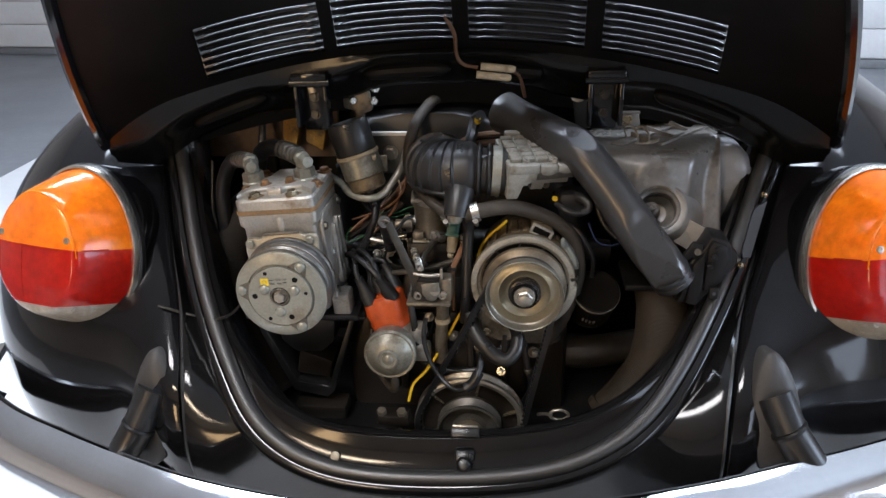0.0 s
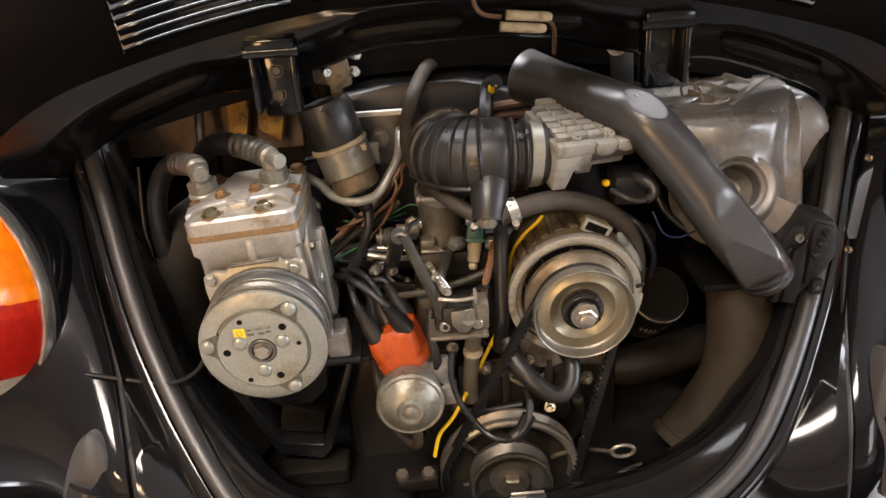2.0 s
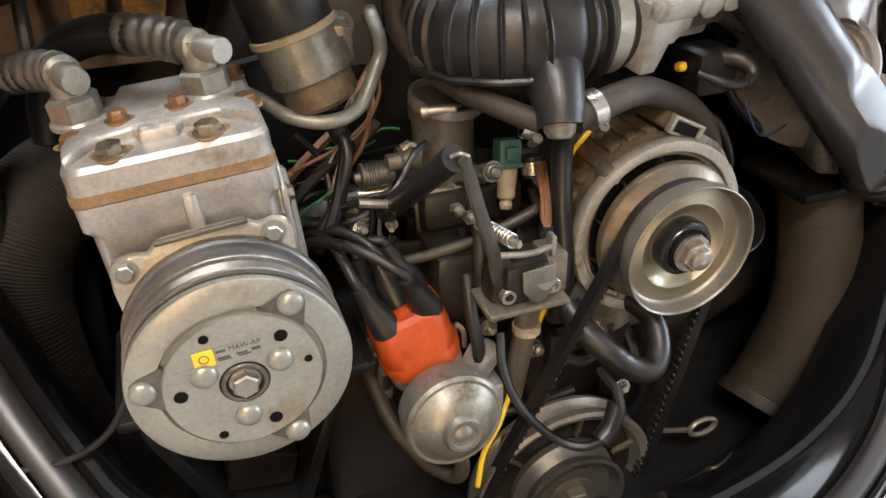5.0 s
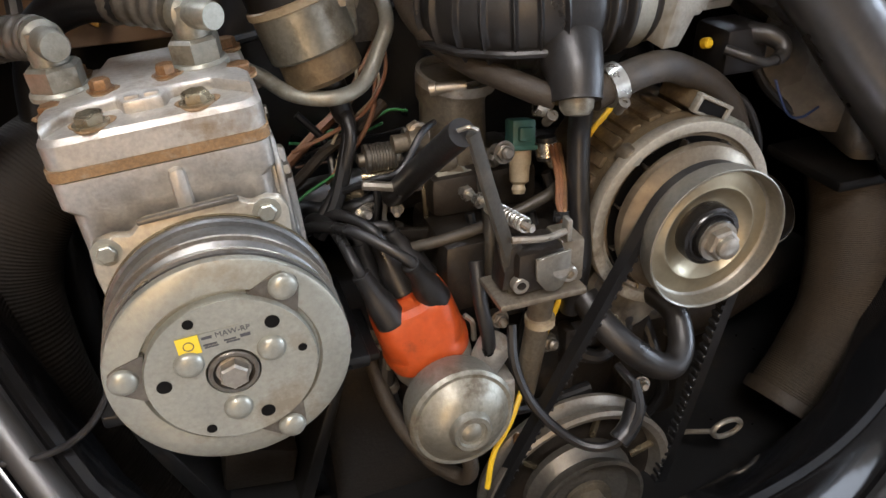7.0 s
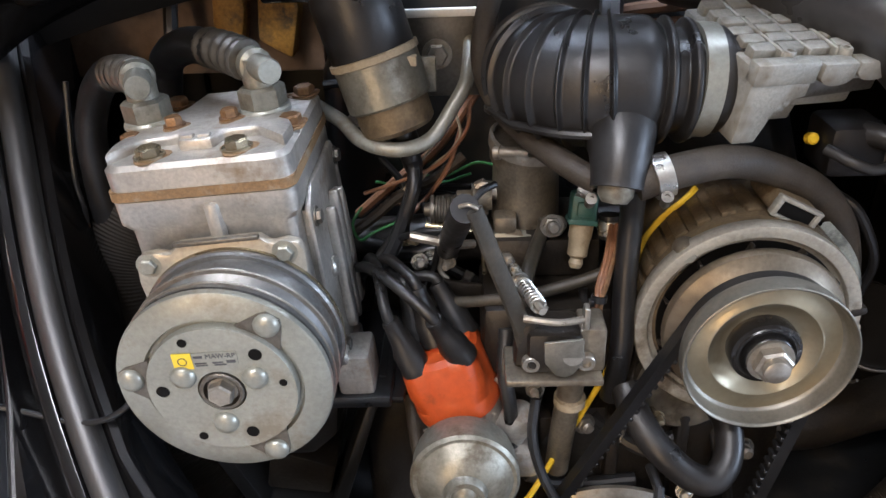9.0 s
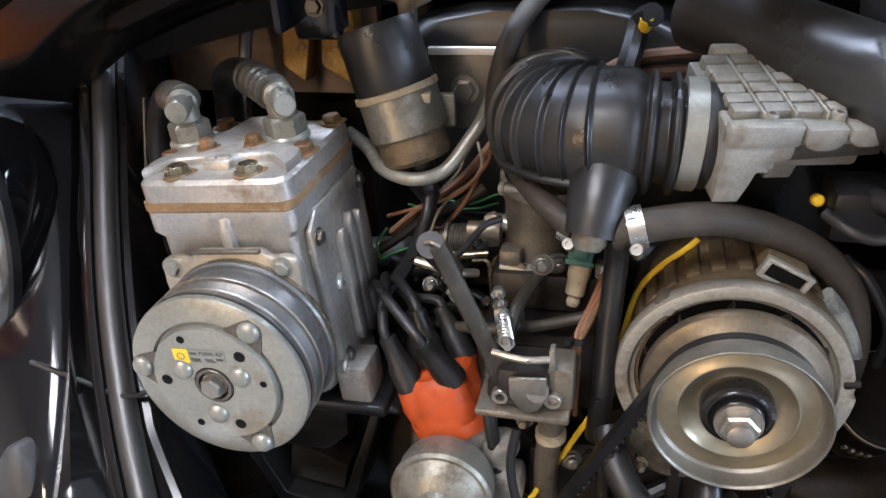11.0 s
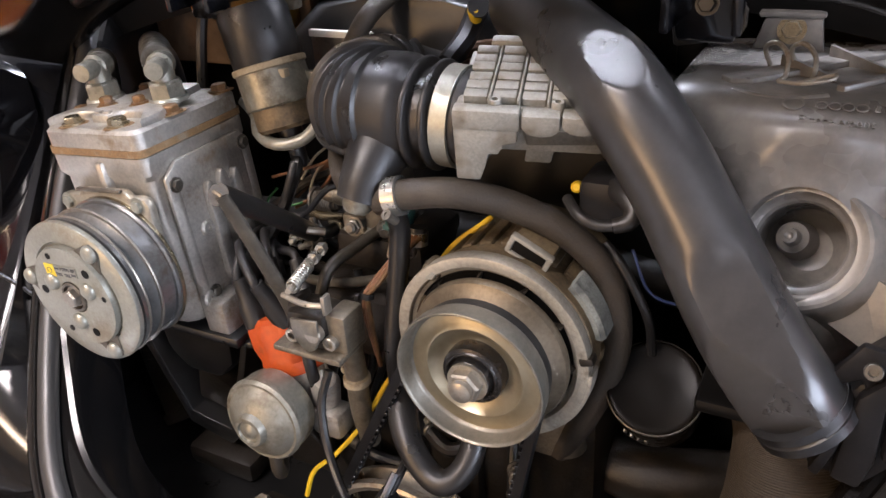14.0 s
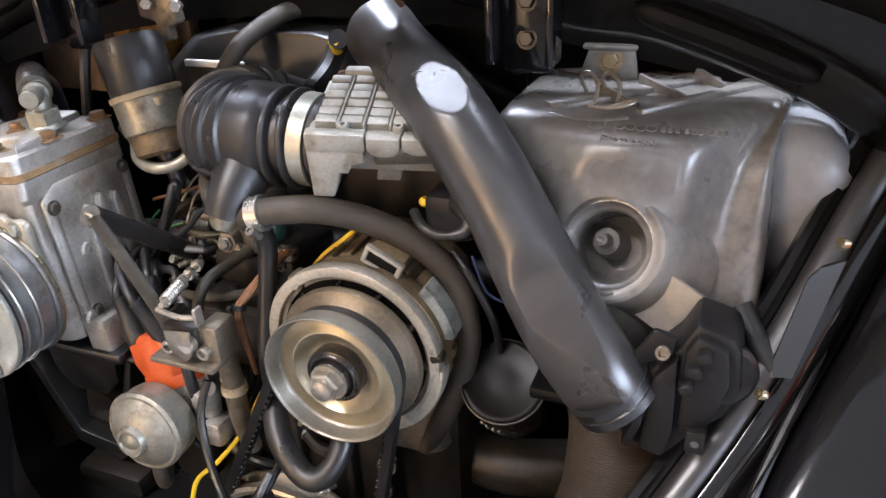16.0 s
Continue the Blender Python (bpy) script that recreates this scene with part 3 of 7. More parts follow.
def span_z(a, b, n):
    return [a + (b - a) * i / n for i in range(n + 1)]


def lens_depth(x, z):
    """How far the lens stands out of its rim at a place across and up: steep flanks, nearly flat front."""
    rr = math.sqrt((x / 0.122) ** 2 + (z / 0.140) ** 2)
    steps = ((0, 0.108), (0.4, 0.106), (0.68, 0.100), (0.73, 0.097), (0.76, 0.091), (0.82, 0.072), (0.90, 0.044), (0.98, 0.013), (1.0, 0.0))
    for (a, p), (b, q) in zip(steps, steps[1:]):
        if rr <= b:
            return p + (q - p) * (rr - a) / (b - a)
    return 0.0


def tail_light(sd):
    cx, cy, cz = sd * 0.664 + (0.018 if sd > 0 else 0.0), 1.192, 0.668
    lean = Matrix.Translation((cx, cy, cz)) @ Matrix.Rotation(sd * radians(16), 4, "Z") @ Matrix.Rotation(radians(-18), 4, "X")
    t = new("tail_light")
    t.parent = car
    tagged(t, "large rounded tail light with amber, red and clear lenses")
    t.location = W((cx, cy, cz)) - W((0, 1.35, -0.1136))

    def put(nm, rings, mat, label="", cap=True):
        g = B()
        loft(g, [[lean @ Vector(p) for p in r] for r in rings], cap=cap)
        return part(nm, g, mat, t, label)

    o1, o2 = lamp_outline(0.128, 0.147), lamp_outline(0.123, 0.142)
    put("lamp_pod", [[(x * k, d, z * (1 + (k - 1) * 0.8)) for x, z in o1] for k, d in ((0.99, 0.06), (1.0, 0.03), (1.005, 0.012), (1.0, 0.004))], BLACK, "black painted swelling round the lamp")
    put("gasket", [[(x * 1.02, 0.006, z * 1.02) for x, z in o1], [(x * 1.02, -0.003, z * 1.02) for x, z in o1], [(x, -0.006, z) for x, z in o1]], RUBBER, "black rubber gasket")
    put("rim", [[(x, 0.0, z) for x, z in o1], [(x, -0.012, z) for x, z in o1], [(x * 0.985, -0.017, z * 0.985) for x, z in o1], [(x * 0.99, -0.017, z * 0.99) for x, z in o2], [(x * 0.98, -0.008, z * 0.98) for x, z in o2]], RIM_METAL, "bright metal rim", cap=False)
    # lenses: the dome is cut at two heights
    for nm, z0, z1, mat, lab in (("amber_lens", 0.012, 0.1395, AMBER, "amber indicator lens"), ("red_lens", -0.086, 0.012, REDLENS, "red brake light lens"), ("clear_lens", -0.1395, -0.086, CLEAR, "clear reversing light lens")):
        g = B()
        n, m2 = 44, 26
        grid = []
        for j in range(m2 + 1):
            f = j / m2
            z = z0 + (z1 - z0) * (math.sin(f * math.pi / 2) if z1 > 0.1 else 1 - math.cos(f * math.pi / 2) if z0 < -0.1 else f)
            w = 0.1215 * (1 - 0.10 * z / 0.140) * math.sqrt(max(0.0, 1 - (z / 0.140) ** 2))
            grid.append([lean @ Vector((math.sin((-1 + 2 * i / n) * math.pi / 2) * w, -0.010 - lens_depth(math.sin((-1 + 2 * i / n) * math.pi / 2) * w / (1 - 0.10 * z / 0.140), z), z)) for i in range(n + 1)])
        loft(g, grid, cap=False, closed=False)
        part(nm, g, mat, t, lab, sharp=0.9)
    for z in (0.012, -0.086):
        pts = []
        for k in range(19):
            x = -0.108 + 0.216 * k / 18
            x *= 1.0 if z > -0.05 else 0.80
            pts.append(lean @ Vector((x, -0.0095 - lens_depth(x, z), z)))
        part("lens_joint", tube(B(), pts, 0.0016, 5, n=1), REDLENS, t)
    # reflex reflector beside the brake light, and fine ribs in the clear lens
    edge = sd * 0.020
    pts = [lean @ Vector((edge, -0.0098 - lens_depth(edge, z), z)) for z in span_z(-0.084, 0.010, 10)]
    part("lens_joint", tube(B(), pts, 0.0012, 5, n=1), REDLENS, t)
    for k in range(11):
        x = -0.050 + 0.010 * k
        pts = [lean @ Vector((x, -0.0098 - lens_depth(x, z), z)) for z in span_z(-0.124, -0.090, 6)]
        part("lens_rib", tube(B(), pts, 0.0011, 5, n=1), CLEAR, t)
    # moulded edge round the flat front
    pts = [lean @ Vector((0.089 * math.cos(a) * (1 - 0.1 * math.sin(a)), -0.0095 - lens_depth(0.089 * math.cos(a), 0.102 * math.sin(a)), 0.102 * math.sin(a))) for a in [math.pi * (k / 24) for k in range(25)]]
    part("lens_edge", tube(B(), pts, 0.0014, 5, n=1), AMBER, t, "raised edge moulded in the lens")
    for x, z in ((-0.072, 0.028), (0.072, 0.028), (-0.06, -0.09), (0.06, -0.09)):
        p = lean @ Vector((x, -0.0085 - lens_depth(x, z), z))
        piece("lens_screw", "lens_screw", screw(0.0055, 0.003), STEEL, t, p, lean.to_3x3() @ Vector((0, -1, 0.1)))


tail_light(-1), tail_light(1)

# bumper with its brackets
bar = [(-0.93, 1.25, 0.416), (-0.885, 1.12, 0.411), (-0.797, 1.048, 0.406), (-0.657, 0.986, 0.402), (-0.531, 0.936, 0.401), (-0.381, 0.882, 0.404), (-0.2, 0.842, 0.41), (0, 0.83, 0.41)]
bar = bar + [(-x, y + 0.012 * min(1, abs(x) / 0.4), z + 0.026 * min(1, abs(x) / 0.5)) for x, y, z in bar[-2::-1]]
g = B()
rings = []
path = spline(bar, 6)
for i, p in enumerate(path):
    t = (path[min(i + 1, len(path) - 1)] - path[max(i - 1, 0)]).normalized()
    back = Vector((t.y, -t.x, 0)).normalized()
    if back.y > 0:
        back = -back
    rings.append([p + back * b + Vector((0, 0, z)) for b, z in ((-0.012, 0.006), (-0.004, 0.010), (0.008, 0.006), (0.03, -0.006), (0.052, -0.026), (0.064, -0.055), (0.064, -0.08), (0.052, -0.105), (0.03, -0.12), (0.028, -0.115), (0.047, -0.10), (0.058, -0.078), (0.058, -0.056), (0.046, -0.03), (0.026, -0.012), (0.002, 0.0))])
loft(g, rings, cap=True)
bumper = part("bumper", g, CHROME, car, "polished chrome bumper bar with fine scratches")
# Dark liner added behind the chrome to dim its reflection in the panel.
g = B()
loft(g, [[p + Vector((0, 0.003, 0)) for p in r[9:] + r[:1]] for r in rings], cap=False, closed=False)
part("bumper_dark_liner", g, BLACK_STEEL, bumper, "dark liner added to keep the bumper's reflection dim")
for s in (-1, 1):
    dz, dx = (0.0, 0.0) if s < 0 else (0.024, 0.016)
    p0, p1, p2 = (Vector((-0.4960, 1.026, 0.480)), Vector((-0.5210, 0.992, 0.426)), Vector((-0.5520, 0.968, 0.376))) if s < 0 else (Vector((0.5080, 1.026, 0.503)), Vector((0.5270, 0.992, 0.462)), Vector((0.5640, 0.968, 0.408)))
    part("bracket_boot", tube(B(), [p0, (p0 + p1) / 2, p1], lambda f: 0.0285 - 0.003 * f, 22, n=6), RUBBER, car, "black rubber boot on the bumper bracket")
    part("boot_collar", lathe(B(), p1 - (p2 - p1) * 0.1, p2 - p1, [(0, 0), (0.0275, 0), (0.0290, 0.003), (0.0275, 0.008), (0, 0.008)], 26), DARK_PLASTIC, car)
    part("bumper_bracket", tube(B(), [p1, (p1 + p2) / 2, p2], 0.0265, 22, n=4), BLACK_STEEL, car, "black bumper bracket tube")
    g = B()
    o = [(0.040 * math.cos(a) * (1 - 0.22 * math.sin(a)), 0.105 * math.sin(a)) for a in [6.283185 * i / 36 for i in range(36)]]
    m = Matrix.Translation((s * (0.502 + dx * 0.6), 1.022, 0.447 + dz)) @ Matrix.Rotation(s * radians(8), 4, "Z") @ Matrix.Rotation(s * radians(-5), 4, "Y") @ Matrix.Rotation(radians(-16), 4, "X")
    loft(g, [[m @ Vector((x, 0.03, z)) for x, z in o], [m @ Vector((x, -0.004, z)) for x, z in o], [m @ Vector((x * 0.9, -0.010, z * 0.95)) for x, z in o], [m @ Vector((x * 0.5, -0.013, z * 0.6)) for x, z in o]])
    part("bracket_plate", g, PLATE, car, "dull grey rubber cover plate on the fender", sharp=0.9)
# wheels under the fenders
for s in (-1, 1):
    w = new("wheel")
    w.parent = car
    w.location = W((s * 0.70, 1.75, 0.22)) - W((0, 1.35, -0.1136))
    g = B()
    lathe(g, (s * 0.79, 1.75, 0.2433), (-s, 0, 0), [(0.20, 0), (0.34, 0.005), (0.357, 0.03), (0.357, 0.15), (0.34, 0.175), (0.2, 0.18)], 40)
    part("tyre", g, RUBBER, w)
    g = B()
    lathe(g, (s * 0.78, 1.75, 0.2433), (-s, 0, 0), [(0, 0.03), (0.1, 0.02), (0.2, 0.005), (0.2, 0.16), (0, 0.16)], 32)
    part("rim", g, CHROME, w)

# latch and screws on the rear panel
g = B()
c = lip_point(0.033, 0.455)
tilt = Matrix.Rotation(radians(45), 4, "X")
box(g, c + OUT * 0.004, (0.045, 0.016, 0.014), 0.003, tilt)
latch = part("lid_latch", g, BLACK_STEEL, car, "worn lid latch catch with bare metal edges")
part("latch_edge", box(B(), c + OUT * 0.010 + UP * 0.009, (0.04, 0.004, 0.006), 0.0015, tilt), STEEL, latch, "bare worn metal edge")
part("latch_step", box(B(), c - UP * 0.035 + OUT * -0.002, (0.03, 0.02, 0.01), 0.004, tilt), BLACK_STEEL, latch)
part("latch_knob", lathe(B(), c - UP * 0.048, OUT, [(0, 0), (0.012, 0), (0.012, 0.006), (0.008, 0.012), (0, 0.014)], 20), BLACK_STEEL, latch)
g = B()
loft(g, [[Vector(p) + Vector((0, q, 0)) for p in ((0.498, 1.165, 0.770), (0.483, 1.158, 0.766), (0.476, 1.155, 0.757), (0.462, 1.135, 0.700), (0.463, 1.130, 0.690), (0.476, 1.135, 0.688))] for q in (0.0, 0.004)])
part("side_tab", g, BLACK_STEEL, car, "dark folded tab inside the opening")
for p in ((0.497, 1.175, 0.778), (0.459, 1.118, 0.682)):
    piece("tab_bolt", "tab_bolt", screw(0.0042, 0.006), GOLD, car, p, (-0.7, -0.5, 0.4))
for x, z in ((-0.172, 0.4245), (0.232, 0.4355)):
    piece("panel_bolt", "panel_bolt", screw(0.0075, 0.003), CAST_DIRTY, car, lip_point(x, z) - OUT * 0.005, OUT)

# ---------------------------------------------------------------- the open lid


def lid_at(x, w, h=0.0):
    """A point of the lid's skin: x across, w from the hinge edge to the free end, h into the bay."""
    crown = 0.34 * x * x + 1.3 * max(0.0, abs(x) - 0.47) ** 2
    return Vector((x, 1.245 - 0.777 * w + 0.63 * h + 0.02 * max(0.0, abs(x) - 0.3), 0.995 - crown + 0.63 * w + 0.3 * w * w * 0 - 0.777 * h * 0.4))


lid = new("decklid")
lid.parent = car
lid.location = W((0, 1.25, 0.99)) - W((0, 1.35, -0.1136))
tagged(lid, "black engine lid standing open with four banks of louvres")


def lid_half(w):
    return 0.618 - 0.25 * w - 0.35 * w * w


BANKS = [(-0.400, -0.197), (-0.177, 0.0087), (0.0326, 0.2098), (0.2352, 0.4158)]
W0, W1 = 0.028, 0.166


def bank_x(x, w):
    """Draws the banks together towards the free end to fit the camera's view."""
    return 0.11 + (x - 0.11) * (1 - 0.065 * (w - 0.03) / 0.135)


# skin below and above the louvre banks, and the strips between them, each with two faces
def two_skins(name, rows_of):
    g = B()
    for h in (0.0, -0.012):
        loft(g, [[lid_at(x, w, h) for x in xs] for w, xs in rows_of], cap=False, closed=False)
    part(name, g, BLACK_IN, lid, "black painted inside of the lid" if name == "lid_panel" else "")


def span(a, b, n):
    return [a + (b - a) * i / n for i in range(n + 1)]


two_skins("hinge_strip", [(w, span(-lid_half(w), lid_half(w), 48)) for w in span(0.0, W0, 2)])
two_skins("lid_panel", [(w, span(-lid_half(w), lid_half(w), 48)) for w in span(W1, 0.62, 16)])
for a, b in ((BANKS[0][1], BANKS[1][0]), (BANKS[1][1], BANKS[2][0]), (BANKS[2][1], BANKS[3][0])):
    two_skins("louvre_strip", [(w, span(bank_x(a, w), bank_x(b, w), 2)) for w in span(W0, W1, 3)])
two_skins("side_panel", [(w, span(bank_x(BANKS[3][1], w), lid_half(w), 8)) for w in span(W0, W1, 6)])
two_skins("side_panel", [(w, span(-lid_half(w), bank_x(BANKS[0][0], w), 8)) for w in span(W0, W1, 6)])
for s in (-1, 1):
    part("lid_edge", tube(B(), [lid_at(s * lid_half(0.02 * k), 0.02 * k, -0.006) for k in range(32)], 0.010, 8, n=2), BLACK, lid, "rolled edge of the lid")
# louvres: pressed blades, one per slot
for b, (x0, x1) in enumerate(BANKS):
    for k in range(7):
        w = W0 + (W1 - W0) * (k + 0.5) / 7
        g = B()
        rings = []
        for i in range(15):
            f = i / 14
            x = bank_x(x0 + (x1 - x0) * f, w)
            e = min(1.0, 7 * min(f, 1 - f) + 0.15)
            p = lid_at(x, w)
            u = (lid_at(x, w + 0.01) - p).normalized()
            nrm = Vector((0, 0.63, 0.777))
            rings.append([p + u * a + nrm * (hh * e) for a, hh in ((-0.0088, 0.0006), (-0.005, 0.0016), (-0.001, 0.0042), (0.0012, 0.0060), (0.0024, 0.0056), (0.0031, 0.0036), (0.0034, 0.0016), (0.0028, 0.0004), (0.0012, 0.0010), (-0.002, 0.0004), (-0.005, -0.0006), (-0.0088, -0.0010))])
        loft(g, rings)
        part("louvre", g, BLACK, lid)
# stamped frame along the hinge edge, with oblong pockets
g = B()
rings = []
for i in range(61):
    x = -0.612 + 1.224 * i / 60
    z = 0.99 - 0.46 * x * x - 0.6 * max(0, abs(x) - 0.46) ** 1.5
    y = 1.235 + 0.06 * abs(x)
    dip = 0.012 * (1 / (1 + math.exp(-(abs(x) - 0.15) * 80)) - 1 / (1 + math.exp(-(abs(x) - 0.31) * 80)))
    z -= dip
    top = lid_at(x, 0.012)
    rings.append([top, top.lerp(Vector((x, y - 0.013, z + 0.012)), 0.7), Vector((x, y - 0.014, z + 0.006)), Vector((x, y - 0.008, z - 0.004)), Vector((x, y + 0.004, z - 0.010)), Vector((x, y + 0.02, z - 0.026)), Vector((x, y + 0.03, z - 0.045)), Vector((x, y + 0.04, z - 0.052)), Vector((x, y + 0.055, z - 0.05))])
    taper = 0.6 * min(1.0, max(0.0, (abs(x) - 0.55) / 0.062))
    rings[-1] = [top.lerp(q, 1 - taper) for q in rings[-1]]
loft(g, rings, cap=False, closed=False)
part("lid_frame", g, LOUVRE, lid, "glossy black stamped frame along the hinge edge", sharp=0.9)
# Matt black bars stand for the shaded hollows of the pockets.
for x0, x1 in ((-0.46, -0.32), (-0.145, 0.0), (0.06, 0.15), (0.33, 0.47)):
    g = B()
    pts = []
    for k in range(9):
        x = x0 + (x1 - x0) * k / 8
        z = 0.99 - 0.46 * x * x
        pts.append(Vector((x, 1.235 + 0.06 * abs(x) + 0.014, z - 0.024)))
    tube(g, pts, lambda f: 0.0125 * math.sqrt(max(0.03, 1 - (2 * f - 1) ** 6)), 10, n=3)
    part("pocket_shade_bar", g, BLACK_IN, lid, "matt black bar standing for a pocket's shade")
# hinges
for s in (-1, 1):
    cx = s * 0.24 + 0.008
    g = B()
    prism(g, [(cx - 0.029, 0.945), (cx + 0.029, 0.945), (cx + 0.026, 0.91), (cx + 0.022, 0.872), (cx + 0.02, 0.864), (cx - 0.02, 0.864), (cx - 0.022, 0.872), (cx - 0.026, 0.91)], 1.252, 1.260, 0.003)
    hinge = part("hinge", g, BLACK, lid, "black steel hinge leaf")
    for q in (-1, 1):
        part("hinge_cheek", box(B(), (cx + q * 0.0245, 1.242, 0.91), (0.007, 0.03, 0.07), 0.002), BLACK, hinge)
    part("hinge_pin", lathe(B(), (cx - 0.033, 1.232, 0.950), (1, 0, 0), [(0, 0), (0.008, 0), (0.008, 0.066), (0, 0.066)], 14), BLACK, hinge)
    part("hinge_bar", box(B(), (cx, 1.232, 0.960), (0.060, 0.02, 0.012), 0.003), BLACK, hinge)
    for dz in (0.922, 0.892):
        piece("hinge_bolt", "hinge_bolt", hexhead(0.0065, 0.005, 1.3), BLACK_STEEL, lid, (cx, 1.252, dz), (0, -1, 0.2))

# ---------------------------------------------------------------- the engine
engine = thing("engine", (0, 1.3, 0.30), "dirty engine block low in the bay, darkened for shade", "engine")
part("crankcase", box(B(), (0.0, 1.33, 0.44), (0.40, 0.28, 0.22), 0.02), CAST_DARK, engine, "cast aluminium crankcase, colour darkened for the bay's shade")
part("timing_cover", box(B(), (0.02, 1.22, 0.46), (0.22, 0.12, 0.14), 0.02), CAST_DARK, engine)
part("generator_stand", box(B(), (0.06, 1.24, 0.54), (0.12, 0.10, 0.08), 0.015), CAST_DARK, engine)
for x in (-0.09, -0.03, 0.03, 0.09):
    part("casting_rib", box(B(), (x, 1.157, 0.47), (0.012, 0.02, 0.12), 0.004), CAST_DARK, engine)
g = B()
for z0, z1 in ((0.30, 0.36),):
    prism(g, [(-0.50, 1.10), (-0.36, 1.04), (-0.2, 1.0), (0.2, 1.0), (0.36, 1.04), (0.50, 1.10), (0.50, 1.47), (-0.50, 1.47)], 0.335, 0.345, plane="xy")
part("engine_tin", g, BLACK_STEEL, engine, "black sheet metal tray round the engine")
part("tin_clip", box(B(), (-0.25, 1.16, 0.36), (0.10, 0.05, 0.03), 0.008), CAST_DARK, engine, "dark clip on the tray")
part("tin_clip", box(B(), (-0.10, 1.08, 0.40), (0.055, 0.03, 0.02), 0.004), CAST_DARK, engine, "dark clip on the tray")
for x in (-0.12, -0.085):
    piece("clip_bolt", "clip_bolt", hexhead(0.009, 0.012), CAST_DIRTY, engine, (x, 1.075, 0.408), (0, -0.3, 1))
# intake runners and dim ribs behind the throttle
g = B()
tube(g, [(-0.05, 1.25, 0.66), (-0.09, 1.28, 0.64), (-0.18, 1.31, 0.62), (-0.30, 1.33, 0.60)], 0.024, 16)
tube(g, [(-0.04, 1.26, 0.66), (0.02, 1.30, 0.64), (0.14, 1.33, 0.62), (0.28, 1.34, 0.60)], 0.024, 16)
part("intake_manifold", g, CAST_DARK, engine, "cast intake manifold, colour darkened for deep shade")
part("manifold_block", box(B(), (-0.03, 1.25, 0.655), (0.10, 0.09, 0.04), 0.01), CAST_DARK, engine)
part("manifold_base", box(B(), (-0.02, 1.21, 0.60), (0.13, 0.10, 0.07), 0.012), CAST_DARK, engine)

# crank pulley, front ring for the second belt
pulley = thing("crank_pulley", (0.027, 1.11, 0.38), "yellow-passivated steel crankshaft pulley behind the rear panel", "pulley")
CX, CZ = 0.029, 0.364
lathe(g := B(), (CX, 1.135, CZ), (0, -1, 0), [(0.05, 0.0), (0.098, 0.0), (0.098, 0.004), (0.086, 0.012), (0.098, 0.020), (0.099, 0.028), (0.095, 0.030), (0.089, 0.0275), (0.086, 0.016), (0.084, 0.010), (0.05, 0.010)], 64)
part("rim", g, STEEL, pulley)
# Dark plate stands for the shade in the pulley's recess.
lathe(g := B(), (CX, 1.135, CZ), (0, -1, 0), [(0.05, 0.011), (0.0845, 0.011), (0.0845, 0.0125), (0.05, 0.0125)], 48)
part("web_plate", g, CAST_DARK, pulley, "dark plate painted as the pulley's shaded recess")
for i in range(6):
    a = 6.283185 * (i + 0.3) / 6
    g = B()
    box(g, (0, 0, 0), (0.026, 0.006, 0.005), 0.001, None)
    for v in g.verts:
        v.co = Matrix.Translation((CX + 0.074 * math.cos(a), 1.117, CZ + 0.074 * math.sin(a))) @ Matrix.Rotation(-a, 4, "Y") @ v.co
    part("web", g, GOLD, pulley)
lathe(g := B(), (CX, 1.12, CZ), (0, -1, 0), [(0.03, 0), (0.056, 0.0), (0.057, 0.008), (0.048, 0.018), (0.056, 0.028), (0.057, 0.033), (0.053, 0.034), (0.046, 0.022), (0.03, 0.016), (0.025, 0.018), (0, 0.018)], 52)
part("front_sheave", g, DULL, pulley, "steel front sheave")
piece("pulley_bolt", "pulley_bolt", hexhead(0.018, 0.016, 1.4), CAST_DIRTY, pulley, (CX, 1.096, CZ))

# ------------------------------------------------ compressor
HX, HY, HZ = -0.26687, 1.032, 0.64993
comp = thing("ac_compressor", (-0.272, 1.18, 0.57), "pale cast aluminium air-conditioning compressor with a belt clutch", "compressor")
g = B()
x0, x1, y0, y1 = -0.341, -0.2095, 1.113, 1.252
loft(g, [[Vector((x, y, z)) for x, y in round_rect(x0 + i, x1 - i, y0 + i, y1 - i, r)] for z, i, r in ((0.575, 0.010, 0.02), (0.585, 0.006, 0.02), (0.66, 0.004, 0.014), (0.735, 0.004, 0.012), (0.742, 0.0, 0.010), (0.760, 0.0, 0.010))])
part("crankcase", g, CAST, comp)
for c, s in (((-0.270, 1.1145, 0.738), (0.011, 0.013, 0.036)), ((-0.211, 1.185, 0.640), (0.010, 0.11, 0.012)), ((-0.211, 1.185, 0.715), (0.010, 0.11, 0.010)), ((-0.210, 1.137, 0.66), (0.011, 0.012, 0.15)), ((-0.210, 1.190, 0.675), (0.010, 0.010, 0.09)), ((-0.210, 1.238, 0.66), (0.011, 0.014, 0.15)), ((-0.2, 1.15, 0.58), (0.03, 0.04, 0.04))):
    part("casting_rib", box(B(), c, s, 0.0045), CAST, comp)
for y, z in ((1.137, 0.60), (1.238, 0.60), (1.205, 0.70), (1.16, 0.67)):
    piece("boss", "comp_boss", lambda: lathe(B(), (0, 0, 0), (0, 0, 1), [(0.009, 0), (0.009, 0.006), (0.007, 0.008), (0.003, 0.008), (0.003, 0.004), (0, 0.004)], 18), CAST, comp, (-0.210, y, z), (1, 0, 0))
g = B()
